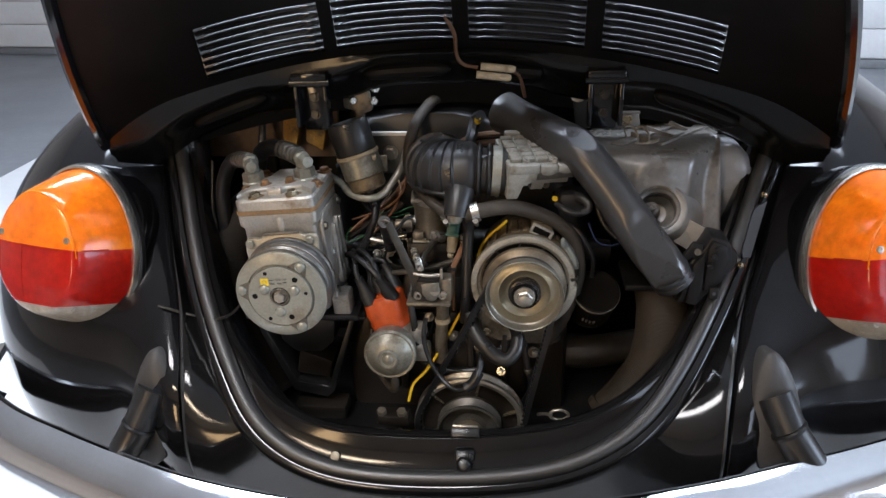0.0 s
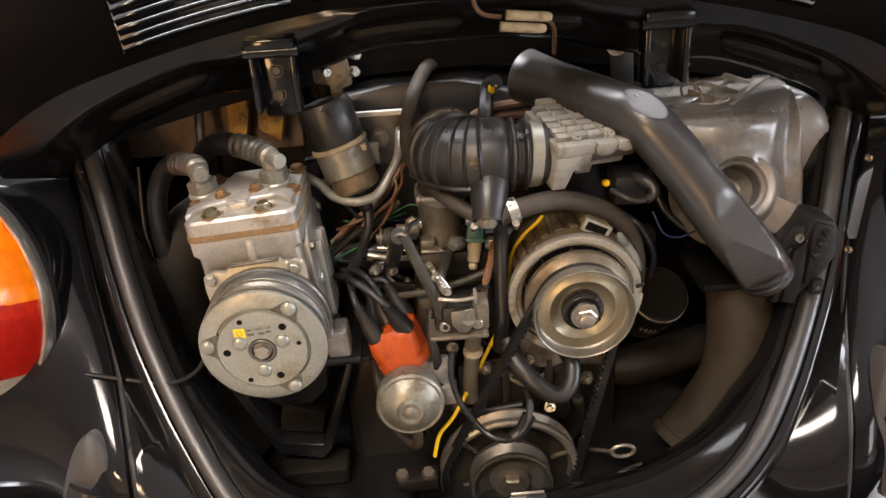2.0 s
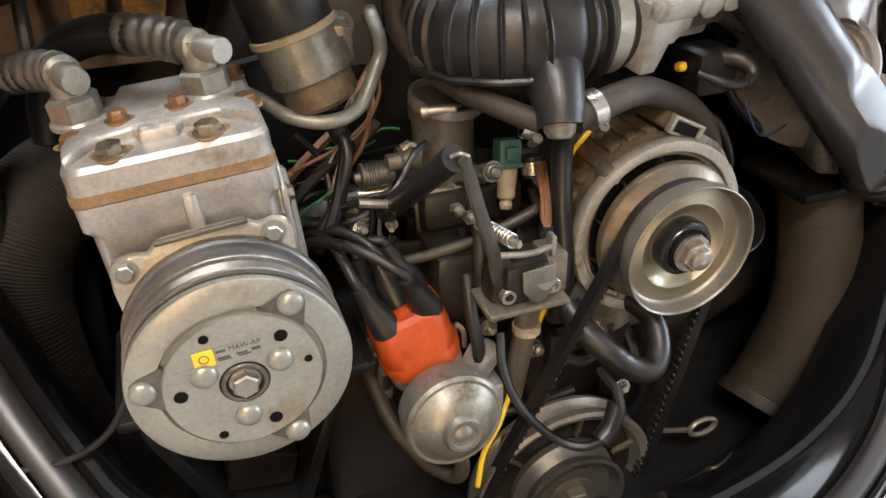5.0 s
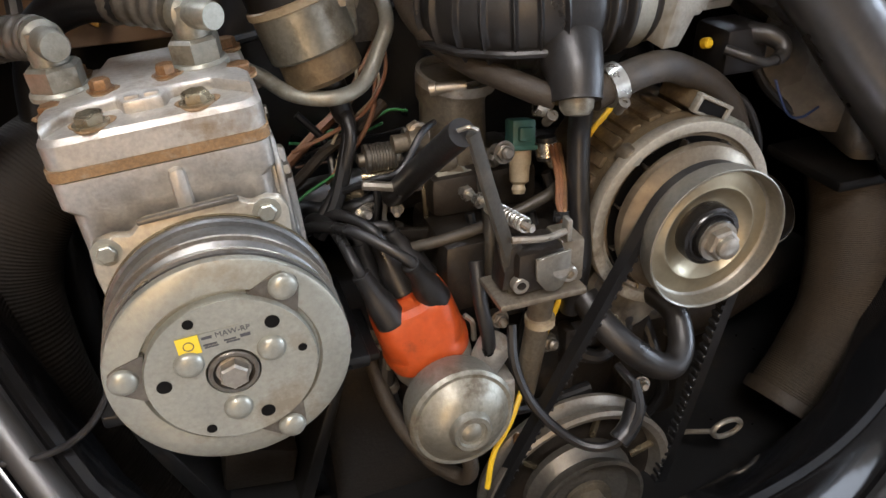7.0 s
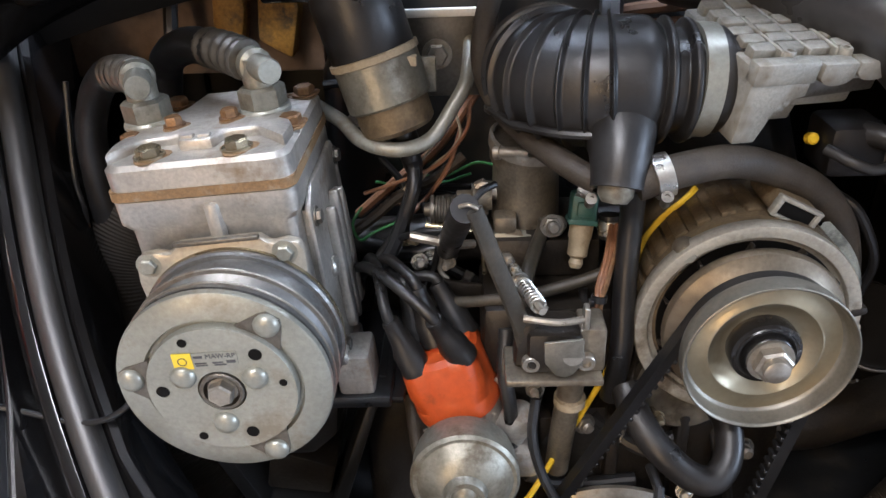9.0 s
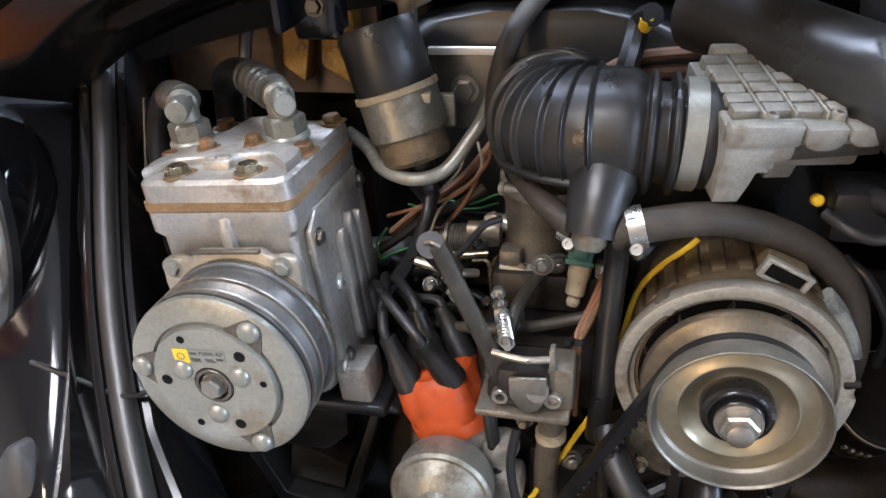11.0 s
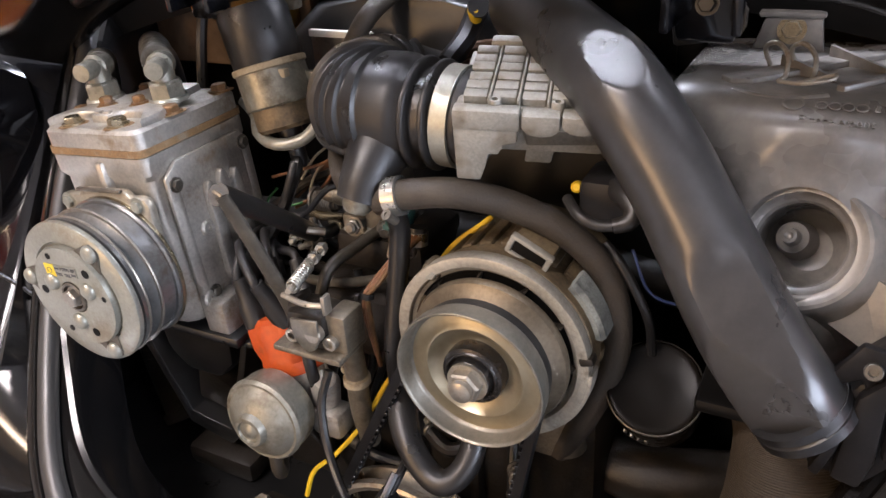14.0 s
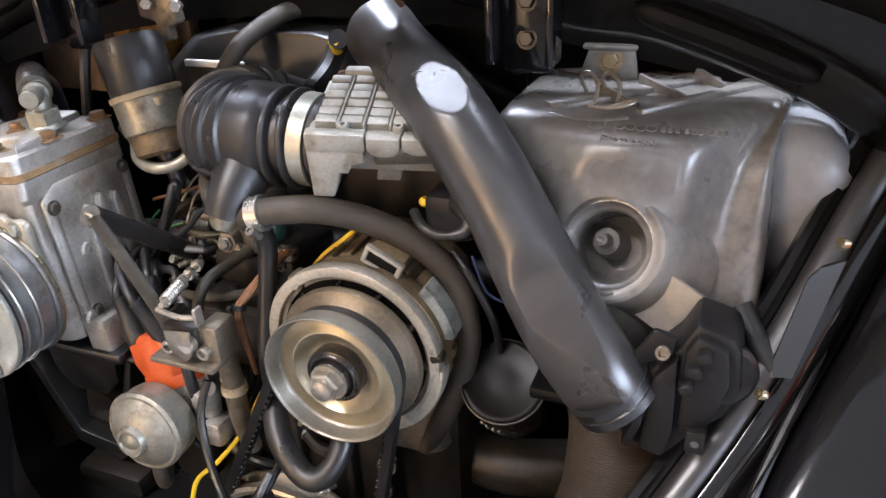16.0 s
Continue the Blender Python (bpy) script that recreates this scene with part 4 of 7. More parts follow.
loft(g, [[Vector((x, y, z)) for x, y in round_rect(x0 - 0.001 + i, x1 + 0.001 - i, y0 - 0.001 + i, y1 + 0.001 - i, 0.010)] for z, i in ((0.761, 0), (0.768, 0))])
part("gasket", g, GASKET, comp, "rust-brown head gasket")
g = B()
loft(g, [[Vector((x, y, z)) for x, y in round_rect(x0 + i, x1 - i, y0 + i, y1 - i, 0.012)] for z, i in ((0.768, 0.0), (0.783, 0.0), (0.7865, 0.003), (0.787, 0.010))])
part("cylinder_head", g, CAST, comp, "bright cast cylinder head")
part("head_plateau", prism(B(), [(-0.337, 1.119), (-0.320, 1.143), (-0.294, 1.149), (-0.290, 1.134), (-0.266, 1.134), (-0.262, 1.149), (-0.236, 1.151), (-0.213, 1.126), (-0.2115, 1.15), (-0.222, 1.178), (-0.246, 1.215), (-0.252, 1.245), (-0.302, 1.245), (-0.308, 1.21), (-0.332, 1.172), (-0.3385, 1.14)], 0.784, 0.7945, 0.0028, "xy"), CAST, comp, "raised centre of the head")
for x in (-0.284, -0.272):
    part("cast_mark", box(B(), (x, 1.1405, 0.795), (0.009, 0.006, 0.003), 0.001), CAST, comp)
for x, y, z, r, m in ((-0.309, 1.128, 0.7868, 0.0088, GOLD), (-0.247, 1.129, 0.7868, 0.0088, GOLD), (-0.333, 1.158, 0.787, 0.0075, RUSTY), (-0.302, 1.166, 0.7945, 0.0065, RUSTY), (-0.262, 1.172, 0.7945, 0.0065, RUSTY), (-0.217, 1.168, 0.787, 0.0085, RUSTY), (-0.325, 1.238, 0.787, 0.0085, RUSTY), (-0.220, 1.238, 0.787, 0.0085, RUSTY)):
    piece("head_bolt", "head_bolt%g" % r, hexhead(r, 0.008, 1.25), m, comp, (x, y, z), (0, 0, 1), spin=x * 90)
    piece("rust_stain", "rust_stain%g" % r, lambda: prism(B(), [(r * (1.5 + 0.25 * math.sin(3 * a + x * 50)) * math.cos(a), r * (1.5 + 0.25 * math.sin(3 * a + x * 50)) * math.sin(a)) for a in [6.283185 * k / 20 for k in range(20)]], 0.0, 0.0006, plane="xy"), GASKET, comp, (x, y, z - 0.0001), (0, 0, 1), label="rust stain round a head bolt")
# finned cover on the compressor's side
SIDE = Matrix(((0, 1, 0, 0), (1, 0, 0, 0), (0, 0, 1, 0), (0, 0, 0, 1)))
g = B()
prism(g, [(1.128, 0.735), (1.146, 0.748), (1.236, 0.748), (1.246, 0.735), (1.246, 0.600), (1.232, 0.586), (1.150, 0.586), (1.128, 0.622)], -0.2105, -0.2055, 0.0022, m=SIDE)
part("side_cover", g, CAST, comp, "bolted cast side cover")
for y0, y1, z0, z1 in ((1.166, 1.180, 0.604, 0.716), (1.186, 1.199, 0.600, 0.722), (1.205, 1.217, 0.604, 0.716)):
    g = B()
    prism(g, [(y0, z0 + 0.008), (y0 + 0.004, z0), (y1 - 0.004, z0), (y1, z0 + 0.008), (y1, z1 - 0.010), (y1 - 0.004, z1), (y0 + 0.004, z1), (y0, z1 - 0.010)], -0.2060, -0.1975, 0.0028, m=SIDE)
    part("cover_fin", g, CAST, comp)
for y, z in ((1.138, 0.726), (1.236, 0.734), (1.236, 0.604), (1.146, 0.604)):
    piece("cover_bolt", "cover_bolt", hexhead(0.0058, 0.005, 1.35), DULL, comp, (-0.2055, y, z), (1, 0, 0))
g = B()
prism(g, [(1.140, 0.592), (1.196, 0.592), (1.190, 0.566), (1.172, 0.556), (1.150, 0.562)], -0.216, -0.1995, 0.003, m=SIDE)
part("foot_lug", g, CAST, comp, "mounting foot with a worn edge")
# mounting ear with bolts behind the clutch
g = B()
prism(g, [(-0.332, 0.716), (-0.327, 0.7235), (-0.316, 0.7245), (-0.306, 0.722), (-0.298, 0.730), (-0.240, 0.731), (-0.232, 0.7245), (-0.221, 0.7265), (-0.2125, 0.724), (-0.2085, 0.716), (-0.2105, 0.69), (-0.217, 0.62), (-0.30, 0.62), (-0.332, 0.66), (-0.334, 0.702)], 1.103, 1.113, 0.003)
part("mounting_plate", g, RING, comp, "dull grey mounting plate")
g = B()
prism(g, [(-0.300, 0.7325), (-0.238, 0.7335), (-0.238, 0.7300), (-0.300, 0.7290)], 1.099, 1.104, 0.0012)
part("plate_lip", g, DULL, comp, "folded upper lip of the plate")
for x, z in ((-0.3225, 0.715), (-0.2232, 0.717)):
    piece("plate_bolt", "plate_bolt", hexhead(0.0062, 0.005, 1.5), ZINC, comp, (x, 1.104, z))
# clutch: coil housing, grooved sheave, face plate
g = B()
lathe(g, (HX, 1.104, HZ), (0, -1, 0), [(0.03, 0), (0.064, 0), (0.064, 0.012), (0.03, 0.012)], 48)
part("clutch_coil", g, STEEL, comp)
g = B()
lathe(g, (HX, 1.101, HZ), (0, -1, 0), [(0.04, 0), (0.0735, 0), (0.0745, 0.0015), (0.0745, 0.004), (0.073, 0.006), (0.070, 0.006), (0.0695, 0.0245), (0.0725, 0.0265), (0.066, 0.0315), (0.0635, 0.0335), (0.0725, 0.040), (0.0735, 0.0415), (0.0735, 0.0475), (0.04, 0.0475)], 80)
part("clutch_sheave", g, DRUM, comp, "blue-grey steel clutch sheave")
g = B()
for y in (1.0765, 1.0605):
    lathe(g, (HX, y, HZ), (0, -1, 0), [(0.066, 0), (0.0735, 0), (0.0745, 0.0015), (0.074, 0.003), (0.066, 0.003)], 80)
part("sheave_flange", g, STEEL, comp, "rust-freckled sheave flanges")
g = B()
lathe(g, (HX, 1.1035, HZ), (0, -1, 0), [(0.068, 0), (0.0748, 0), (0.0752, 0.002), (0.0748, 0.0035), (0.068, 0.0035)], 80)
part("rear_flange", g, GOLD, comp, "yellowish rear flange")
face = B()
lathe(face, (HX, 1.052, HZ), (0, -1, 0), [(0.02, 0), (0.0715, 0), (0.0738, 0.0015), (0.0742, 0.004), (0.0735, 0.0065), (0.071, 0.008), (0.055, 0.009), (0.0535, 0.006), (0.02, 0.006)], 80)
plate = part("clutch_plate", face, ZINC, comp, "dull zinc clutch face ring")
g = B()
lathe(g, (HX, 1.046, HZ), (0, -1, 0), [(0.015, 0), (0.0512, 0), (0.0518, 0.004), (0.0508, 0.0075), (0.0165, 0.0078), (0.0158, 0.004), (0.0145, -0.004), (0, -0.004)], 72)
part("front_disc", g, ZINC, comp, "pale zinc-plated hub disc")
lathe(g := B(), (HX, 1.046, HZ), (0, -1, 0), [(0.0, -0.004), (0.0148, -0.004), (0.0152, 0.0085), (0.0144, 0.0092), (0.0124, 0.0092), (0.0116, 0.003), (0.0, 0.003)], 40)
part("hub", g, DULL, comp)
piece("hub_bolt", "hub_bolt", hexhead(0.0092, 0.010, 1.12), STEEL, comp, (HX, 1.0415, HZ), spin=0.3)
for k, a in enumerate((50, 169, 293)):
    a = radians(a)
    g = B()
    c, s = math.cos(a), math.sin(a)
    o = [(0.050, -0.017), (0.050, 0.017), (0.066, 0.009), (0.0705, 0.005), (0.0705, -0.005), (0.066, -0.009)]
    prism(g, [(HX + r * c - w * s, HZ + r * s + w * c) for r, w in o], 1.0422, 1.046)
    part("leaf_spring", g, DULL, comp, "dark leaf spring tab")
    piece("outer_rivet", "outer_rivet", rivet(0.0088, 0.0055), ZINC, comp, (HX + 0.0625 * c, 1.0424, HZ + 0.0625 * s))
for a in (22, 148, 262):
    a = radians(a)
    piece("inner_rivet", "inner_rivet", rivet(0.0088, 0.0055), ZINC, comp, (HX + 0.0270 * math.cos(a), 1.0384, HZ + 0.0270 * math.sin(a)))
# Flat black discs paint the dark insides of the holes.
for a, r, q in ((44, 0.0405, 0.0045), (176, 0.0405, 0.0045), (289, 0.039, 0.0045), (112, 0.0445, 0.0032), (5, 0.043, 0.0028), (239, 0.0445, 0.0032)):
    a = radians(a)
    piece("disc_hole", "disc_hole%g" % q, lambda q=q: lathe(B(), (0, 0, 0), (0, 0, 1), [(q, 0), (q, 0.0004), (q * 0.9, 0.0004), (0, 0.0004)], 20), BLACK_IN, comp, (HX + r * math.cos(a), 1.0382, HZ + r * math.sin(a)))
# rating plate on the disc: yellow square and a printed strip
turn = Matrix.Translation((HX, 1.0378, HZ)) @ Matrix.Rotation(radians(1), 4, "Y")
g = B()
box(g, (-0.0205, 0, 0.0265), (0.013, 0.0006, 0.0125), 0, None)
for v in g.verts:
    v.co = turn @ v.co
part("yellow_label", g, LABEL_YELLOW, comp, "small yellow square label")
g = B()
lathe(g, (-0.0205, -0.0004, 0.0265), (0, -1, 0), [(0.0026, 0), (0.0032, 0), (0.0032, 0.0002), (0.0026, 0.0002)], 20)
for v in g.verts:
    v.co = turn @ v.co
part("label_ring", g, INK, comp)
g = B()
box(g, (0.0015, 0, 0.0275), (0.030, 0.0005, 0.0105))
for v in g.verts:
    v.co = turn @ v.co
part("rating_plate", g, ZINC, comp, "small printed rating plate")
g = B()
for x, z, w, h in ((-0.0095, 0.0295, 0.006, 0.0018), (-0.0085, 0.0245, 0.008, 0.0012), (0.003, 0.0245, 0.007, 0.0012), (0.012, 0.025, 0.006, 0.0022), (-0.008, 0.0228, 0.008, 0.001), (0.0045, 0.0228, 0.008, 0.001)):
    box(g, (x, -0.0004, z), (w, 0.0003, h))
for v in g.verts:
    v.co = turn @ v.co
part("plate_print", g, INK, comp)


def lettering(name, text, size, m, mat, parent, depth=0.0002, label=""):
    """Raised lettering in the built-in font; m is in plan units."""
    c = bpy.data.curves.new("text", "FONT")
    c.body, c.size, c.extrude, c.align_x, c.align_y = text, size, depth, "CENTER", "CENTER"
    o = bpy.data.objects.new("text", c)
    scene.collection.objects.link(o)
    me = bpy.data.meshes.new_from_object(o)
    bpy.data.objects.remove(o)
    me.transform(m)
    g = B()
    g.from_mesh(me)
    bpy.data.meshes.remove(me)
    return part(name, g, mat, parent, label)


lettering("plate_lettering", "MAW-RP", 0.0052, turn @ Matrix.Translation((0.0055, -0.0004, 0.0297)) @ Matrix.Rotation(radians(90), 4, "X"), INK, comp, label="black stamped model letters")
# pipe unions on the head
for x, y, zz, ang, nm in ((-0.328, 1.186, 0.798, -10, 0), (-0.240, 1.190, 0.802, 8, 1)):
    g = B()
    lathe(g, (x, y, 0.792), (0, 0, 1), [(0, 0), (0.0195, 0), (0.0195, 0.003), (0.018, 0.005), (0, 0.005)], 28)
    part("union_base", g, ZINC, comp)
    piece("union_nut", "union_nut", hexhead(0.0178, 0.0155), VAC, comp, (x, y, 0.797), (0, 0, 1), spin=0.4 + nm)
    g = B()
    lathe(g, (x, y, 0.809), (0, 0, 1), [(0.0115, 0), (0.012, 0.013), (0.0105, 0.024), (0.0, 0.028)], 20)
    d = Vector((math.sin(radians(ang)) + 0.55, -1, 0.0)).normalized()
    lathe(g, Vector((x, y, 0.827)) - d * 0.014, d, [(0, 0), (0.0128, 0), (0.0128, 0.016), (0.0095, 0.019), (0.0095, 0.040), (0.0085, 0.042), (0, 0.042)], 20)
    part("pipe_union", g, VAC, comp, "dull grey metal pipe union")

comp.matrix_basis = Matrix.Translation(W((-0.2605, 0, 0.655))) @ Matrix.Rotation(radians(-4), 4, "Y") @ Matrix.Translation(comp.location - W((-0.2605, 0, 0.655)) + W((0.00637, 0, 0.00507)) - W((0, 0, 0)))

ac_hose1 = thing("ac_hose", (-0.41, 1.25, 0.36), "thick black rubber air-conditioning hose", "hose", "air-conditioning hoses")
g = B()
tube(g, [(-0.358, 1.212, 0.824), (-0.382, 1.235, 0.815), (-0.406, 1.252, 0.788), (-0.422, 1.26, 0.74), (-0.428, 1.265, 0.62), (-0.42, 1.27, 0.36)], 0.0130, 16)
part("hose", g, RUBBER, ac_hose1)
g = B()
tube(g, [(-0.338, 1.194, 0.827), (-0.355, 1.210, 0.825), (-0.372, 1.226, 0.820)], lambda f: 0.0138 + 0.0008 * math.sin(f * 30), 18, n=12)
part("crimp", g, DULL, ac_hose1, "ribbed metal crimp sleeve")
ac_hose2 = thing("ac_hose", (-0.40, 1.32, 0.36), "black rubber air-conditioning hose bent behind the compressor", "hose", "air-conditioning hoses")
g = B()
tube(g, [(-0.282, 1.220, 0.838), (-0.312, 1.246, 0.836), (-0.342, 1.276, 0.820), (-0.362, 1.305, 0.79), (-0.378, 1.32, 0.70), (-0.40, 1.33, 0.36)], 0.0145, 16)
part("hose", g, RUBBER, ac_hose2)
g = B()
tube(g, [(-0.254, 1.196, 0.836), (-0.272, 1.212, 0.838), (-0.294, 1.231, 0.838)], lambda f: 0.0152 + 0.0008 * math.sin(f * 30), 18, n=12)
part("crimp", g, DULL, ac_hose2, "ribbed metal crimp sleeve")

# bracket that carries the compressor
bracket = thing("compressor_bracket", (-0.26, 1.18, 0.38), "black steel bracket under the compressor", "bracket")
g = B()
prism(g, [(-0.355, 0.56), (-0.345, 0.52), (-0.298, 0.40), (-0.236, 0.385), (-0.222, 0.40), (-0.165, 0.575), (-0.172, 0.578), (-0.232, 0.41), (-0.29, 0.42), (-0.335, 0.53), (-0.348, 0.565)], 1.15, 1.23, 0.002)
box(g, (-0.26, 1.19, 0.568), (0.20, 0.13, 0.012), 0.003)
box(g, (-0.175, 1.17, 0.562), (0.05, 0.07, 0.008), 0.003)
part("frame", g, BLACK_STEEL, bracket)
g = B()
prism(g, [(-0.295, 0.425), (-0.234, 0.415), (-0.225, 0.45), (-0.285, 0.475)], 1.17, 1.26, 0.003)
part("gusset", g, CAST_DARK, bracket, "dark gusset plate")
g = B()
prism(g, [(-0.32, 0.545), (-0.21, 0.545), (-0.215, 0.50), (-0.24, 0.475), (-0.29, 0.475), (-0.315, 0.50)], 1.16, 1.24, 0.008)
part("rubber_block", g, RUBBER, bracket)
for x in (-0.205, -0.17):
    piece("bracket_bolt", "bracket_bolt", hexhead(0.009, 0.009, 1.3), STEEL, bracket, (x, 1.15, 0.562), (0, -0.3, -1))

# ------------------------------------------------ alternator
AX, AZ = 0.1228, 0.6358
alt = thing("alternator", (0.13, 1.22, 0.53), "alternator with a brown-stained cast housing and a dished belt pulley", "alternator")
HCX, HCZ = AX + 0.002, AZ + 0.002
g = B()
lathe(g, (HCX, 1.141, HCZ), (0, 1, 0), [(0.02, 0), (0.078, 0), (0.0815, 0.003), (0.0815, 0.020), (0.0775, 0.024), (0.0775, 0.072), (0.080, 0.077), (0.080, 0.108), (0.07, 0.124), (0, 0.124)], 56)
part("housing", g, HOUSING, alt, "brown-stained cast housing")
for k in range(26):
    a = 6.283185 * (k + 0.5) / 26
    part("housing_rib", box(B(), (HCX + 0.0785 * math.cos(a), 1.190, HCZ + 0.0785 * math.sin(a)), (0.006, 0.048, 0.0115), 0.002, Matrix.Rotation(-a, 4, "Y")), HOUSING, alt)
# mounting ring: flat band, step, inner edge; black strips stand for its shaded slots
RX, RZ = 0.1203, 0.6356
g = B()
lathe(g, (RX, 1.148, RZ), (0, -1, 0), [(0.070, 0), (0.0825, 0), (0.0852, 0.003), (0.0860, 0.008), (0.0860, 0.0140), (0.0852, 0.0158), (0.0838, 0.0162), (0.0762, 0.0150), (0.0750, 0.0138), (0.0745, 0.0112), (0.0730, 0.0104), (0.0712, 0.0098), (0.0706, 0.004)], 72)
part("mounting_ring", g, RING, alt, "worn cast mounting ring")
g = B()
o = [(RX + r * math.cos(radians(a)), RZ + r * math.sin(radians(a))) for r, row in ((0.0885, span(-2, -72, 14)), (0.0765, span(-72, -2, 14))) for a in row]
prism(g, o, 1.1325, 1.150, 0.0018)
part("ring_flange", g, RING, alt, "thicker lower flange of the ring")
for a0, a1 in ((22, 66), (76, 94), (101, 150), (-62, -22), (205, 240)):
    g = B()
    tube(g, [(RX + 0.0712 * math.cos(radians(a)), 1.1408, RZ + 0.0712 * math.sin(radians(a))) for a in span(a0, a1, 12)], 0.0022, 6, n=2)
    part("slot_shade_strip", g, BLACK_IN, alt)
g = B()
lathe(g, (0.0693, 1.150, 0.6966), (0, -1, 0), [(0, 0), (0.0088, 0), (0.0088, 0.0125), (0.0075, 0.0145), (0, 0.0145)], 18)
part("ring_boss", g, CAST_DIRTY, alt)
piece("ring_bolt", "ring_bolt", hexhead(0.0062, 0.005, 1.2), ZINC, alt, (0.0693, 1.1375, 0.6966))
g = B()
box(g, (RX + 0.083, 1.137, RZ + 0.010), (0.012, 0.012, 0.007), 0.002, Matrix.Rotation(radians(-18), 4, "Y"))
part("ring_clip", g, CAST_DARK, alt, "dark clip at the ring's joint")
# Black disc paints the shade between pulley and housing.
part("gap_shade_disc", lathe(B(), (AX, 1.1395, AZ), (0, -1, 0), [(0.02, 0), (0.0708, 0), (0.0708, 0.001), (0.02, 0.001)], 48), BLACK_IN, alt, "black disc standing for shade in the fan gap")
for k in range(11):
    a = 6.283185 * k / 11
    part("fan_blade", box(B(), (AX + 0.066 * math.cos(a), 1.135, AZ + 0.066 * math.sin(a)), (0.010, 0.008, 0.002), 0.0005, Matrix.Rotation(-a + 0.5, 4, "Y")), CAST_DARK, alt)
# curved strip added for a pale putty patch on the housing's shoulder
g = B()
rings = []
for a in span(12, 46, 10):
    c, q = math.cos(radians(a)), math.sin(radians(a))
    rings.append([Vector((HCX + r * c, y, HCZ + r * q)) for r, y in ((0.080, 1.152), (0.0865, 1.150), (0.0895, 1.154), (0.0895, 1.174), (0.086, 1.178), (0.080, 1.176))])
loft(g, rings)
part("putty_strip", g, CHALK, alt, "raised strip added for a pale putty patch")
# box with a small window on top of the housing
TERM = Matrix.Translation((0.1490, 1.152, 0.7205)) @ Matrix.Rotation(radians(27), 4, "Y")
g = B()
merge(g, box(B(), (0, 0.028, 0.001), (0.034, 0.050, 0.016), 0.003), TERM)
part("terminal_box", g, HOUSING, alt, "stained terminal box")
g = B()
for dx, dz, w, h in ((0, 0.0075, 0.038, 0.0035), (0, -0.0065, 0.036, 0.003), (0.0165, 0, 0.0045, 0.015), (-0.0165, 0, 0.0045, 0.015)):
    merge(g, box(B(), (dx, 0.001, dz), (w, 0.007, h), 0.0012), TERM)
part("terminal_frame", g, CAST_PALE, alt, "pale rectangular terminal opening")
# Black block stands for the shade inside the terminal opening.
part("opening_shade_block", merge(B(), box(B(), (0, 0.0015, 0), (0.028, 0.003, 0.0100)), TERM), BLACK_IN, alt)
g = B()
lathe(g, (AX, 1.131, AZ), (0, -1, 0), [(0.02, -0.002), (0.0655, -0.002), (0.0685, 0.0), (0.0690, 0.004), (0.0675, 0.0075), (0.0640, 0.009), (0.0550, 0.0155), (0.02, 0.0155)], 64)
part("rear_sheave", g, SHEAVE, alt, "worn rear half of the pulley")
g = B()
lathe(g, (AX, 1.1150, AZ), (0, -1, 0), [(0.0535, 0), (0.0605, 0.0105), (0.0622, 0.015), (0.0630, 0.0275), (0.0628, 0.0290), (0.0619, 0.0295), (0.0608, 0.0288), (0.0600, 0.0270), (0.0588, 0.0170), (0.0572, 0.0148), (0.0560, 0.0143), (0.0540, 0.0100)], 80)
part("front_sheave", g, RIMSTEEL, alt, "worn grey steel pulley rim", sharp=0.9)
g = B()
lathe(g, (AX, 1.1150, AZ), (0, -1, 0), [(0.0565, 0.0120), (0.0562, 0.0143), (0.0445, 0.0150), (0.0430, 0.0168), (0.0412, 0.0168), (0.0390, 0.0140), (0.0310, 0.0082), (0.0268, 0.0075), (0, 0.0075)], 80)
part("pulley_face", g, PULLEY, alt, "dished pulley face in yellow-passivated steel", sharp=0.9)
g = B()
lathe(g, (AX, 1.108, AZ), (0, -1, 0), [(0.0262, 0), (0.0264, 0.0105), (0.0255, 0.0130), (0.0228, 0.0138), (0.0218, 0.0150), (0.0205, 0.0152), (0.0185, 0.0138), (0.0175, 0.0190), (0.0160, 0.0205), (0, 0.0205)], 48)
part("hub_spacer", g, HUB, alt, "black stepped spacer", sharp=0.5)
piece("pulley_nut", "alt_nut", hexhead(0.0142, 0.0115, 1.2, 0.66), STEEL, alt, (AX, 1.0885, AZ), spin=0.2)
# pedestal
g = B()
loft(g, [[Vector((x, y, z)) for x, y in round_rect(AX + 0.01 - w, AX + 0.01 + w, 1.17, 1.26, 0.02)] for z, w in ((0.50, 0.055), (0.54, 0.05), (0.575, 0.07))])
part("pedestal", g, CAST_DIRTY, alt)

# belt round alternator and crank pulleys
belt = thing("drive_belt", (0.07, 1.108, 0.5), "black toothed rubber drive belt", "belt")
R1, R2, C1, C2 = 0.0560, 0.094, Vector((AX, 0, AZ)), Vector((CX, 0, CZ))
d = C2 - C1
base_a = math.atan2(d.z, d.x)
off = math.acos((R1 - R2) / d.length)
loop = []
for k in range(25):
    a = base_a + off + (2 * math.pi - 2 * off) * k / 24
    loop.append(C1 + Vector((math.cos(a), 0, math.sin(a))) * R1)
tail = []
for k in range(25):
    a = base_a - off + 2 * off * k / 24
    tail.append(C2 + Vector((math.cos(a), 0, math.sin(a))) * R2)
loop = loop + tail
dense = []
for i in range(len(loop)):
    a, b = loop[i], loop[(i + 1) % len(loop)]
    m = max(1, int((b - a).length / 0.0045))
    dense += [a.lerp(b, k / m) for k in range(m)]
g = B()
rings = []
mid = (C1 + C2) / 2
teeth = []
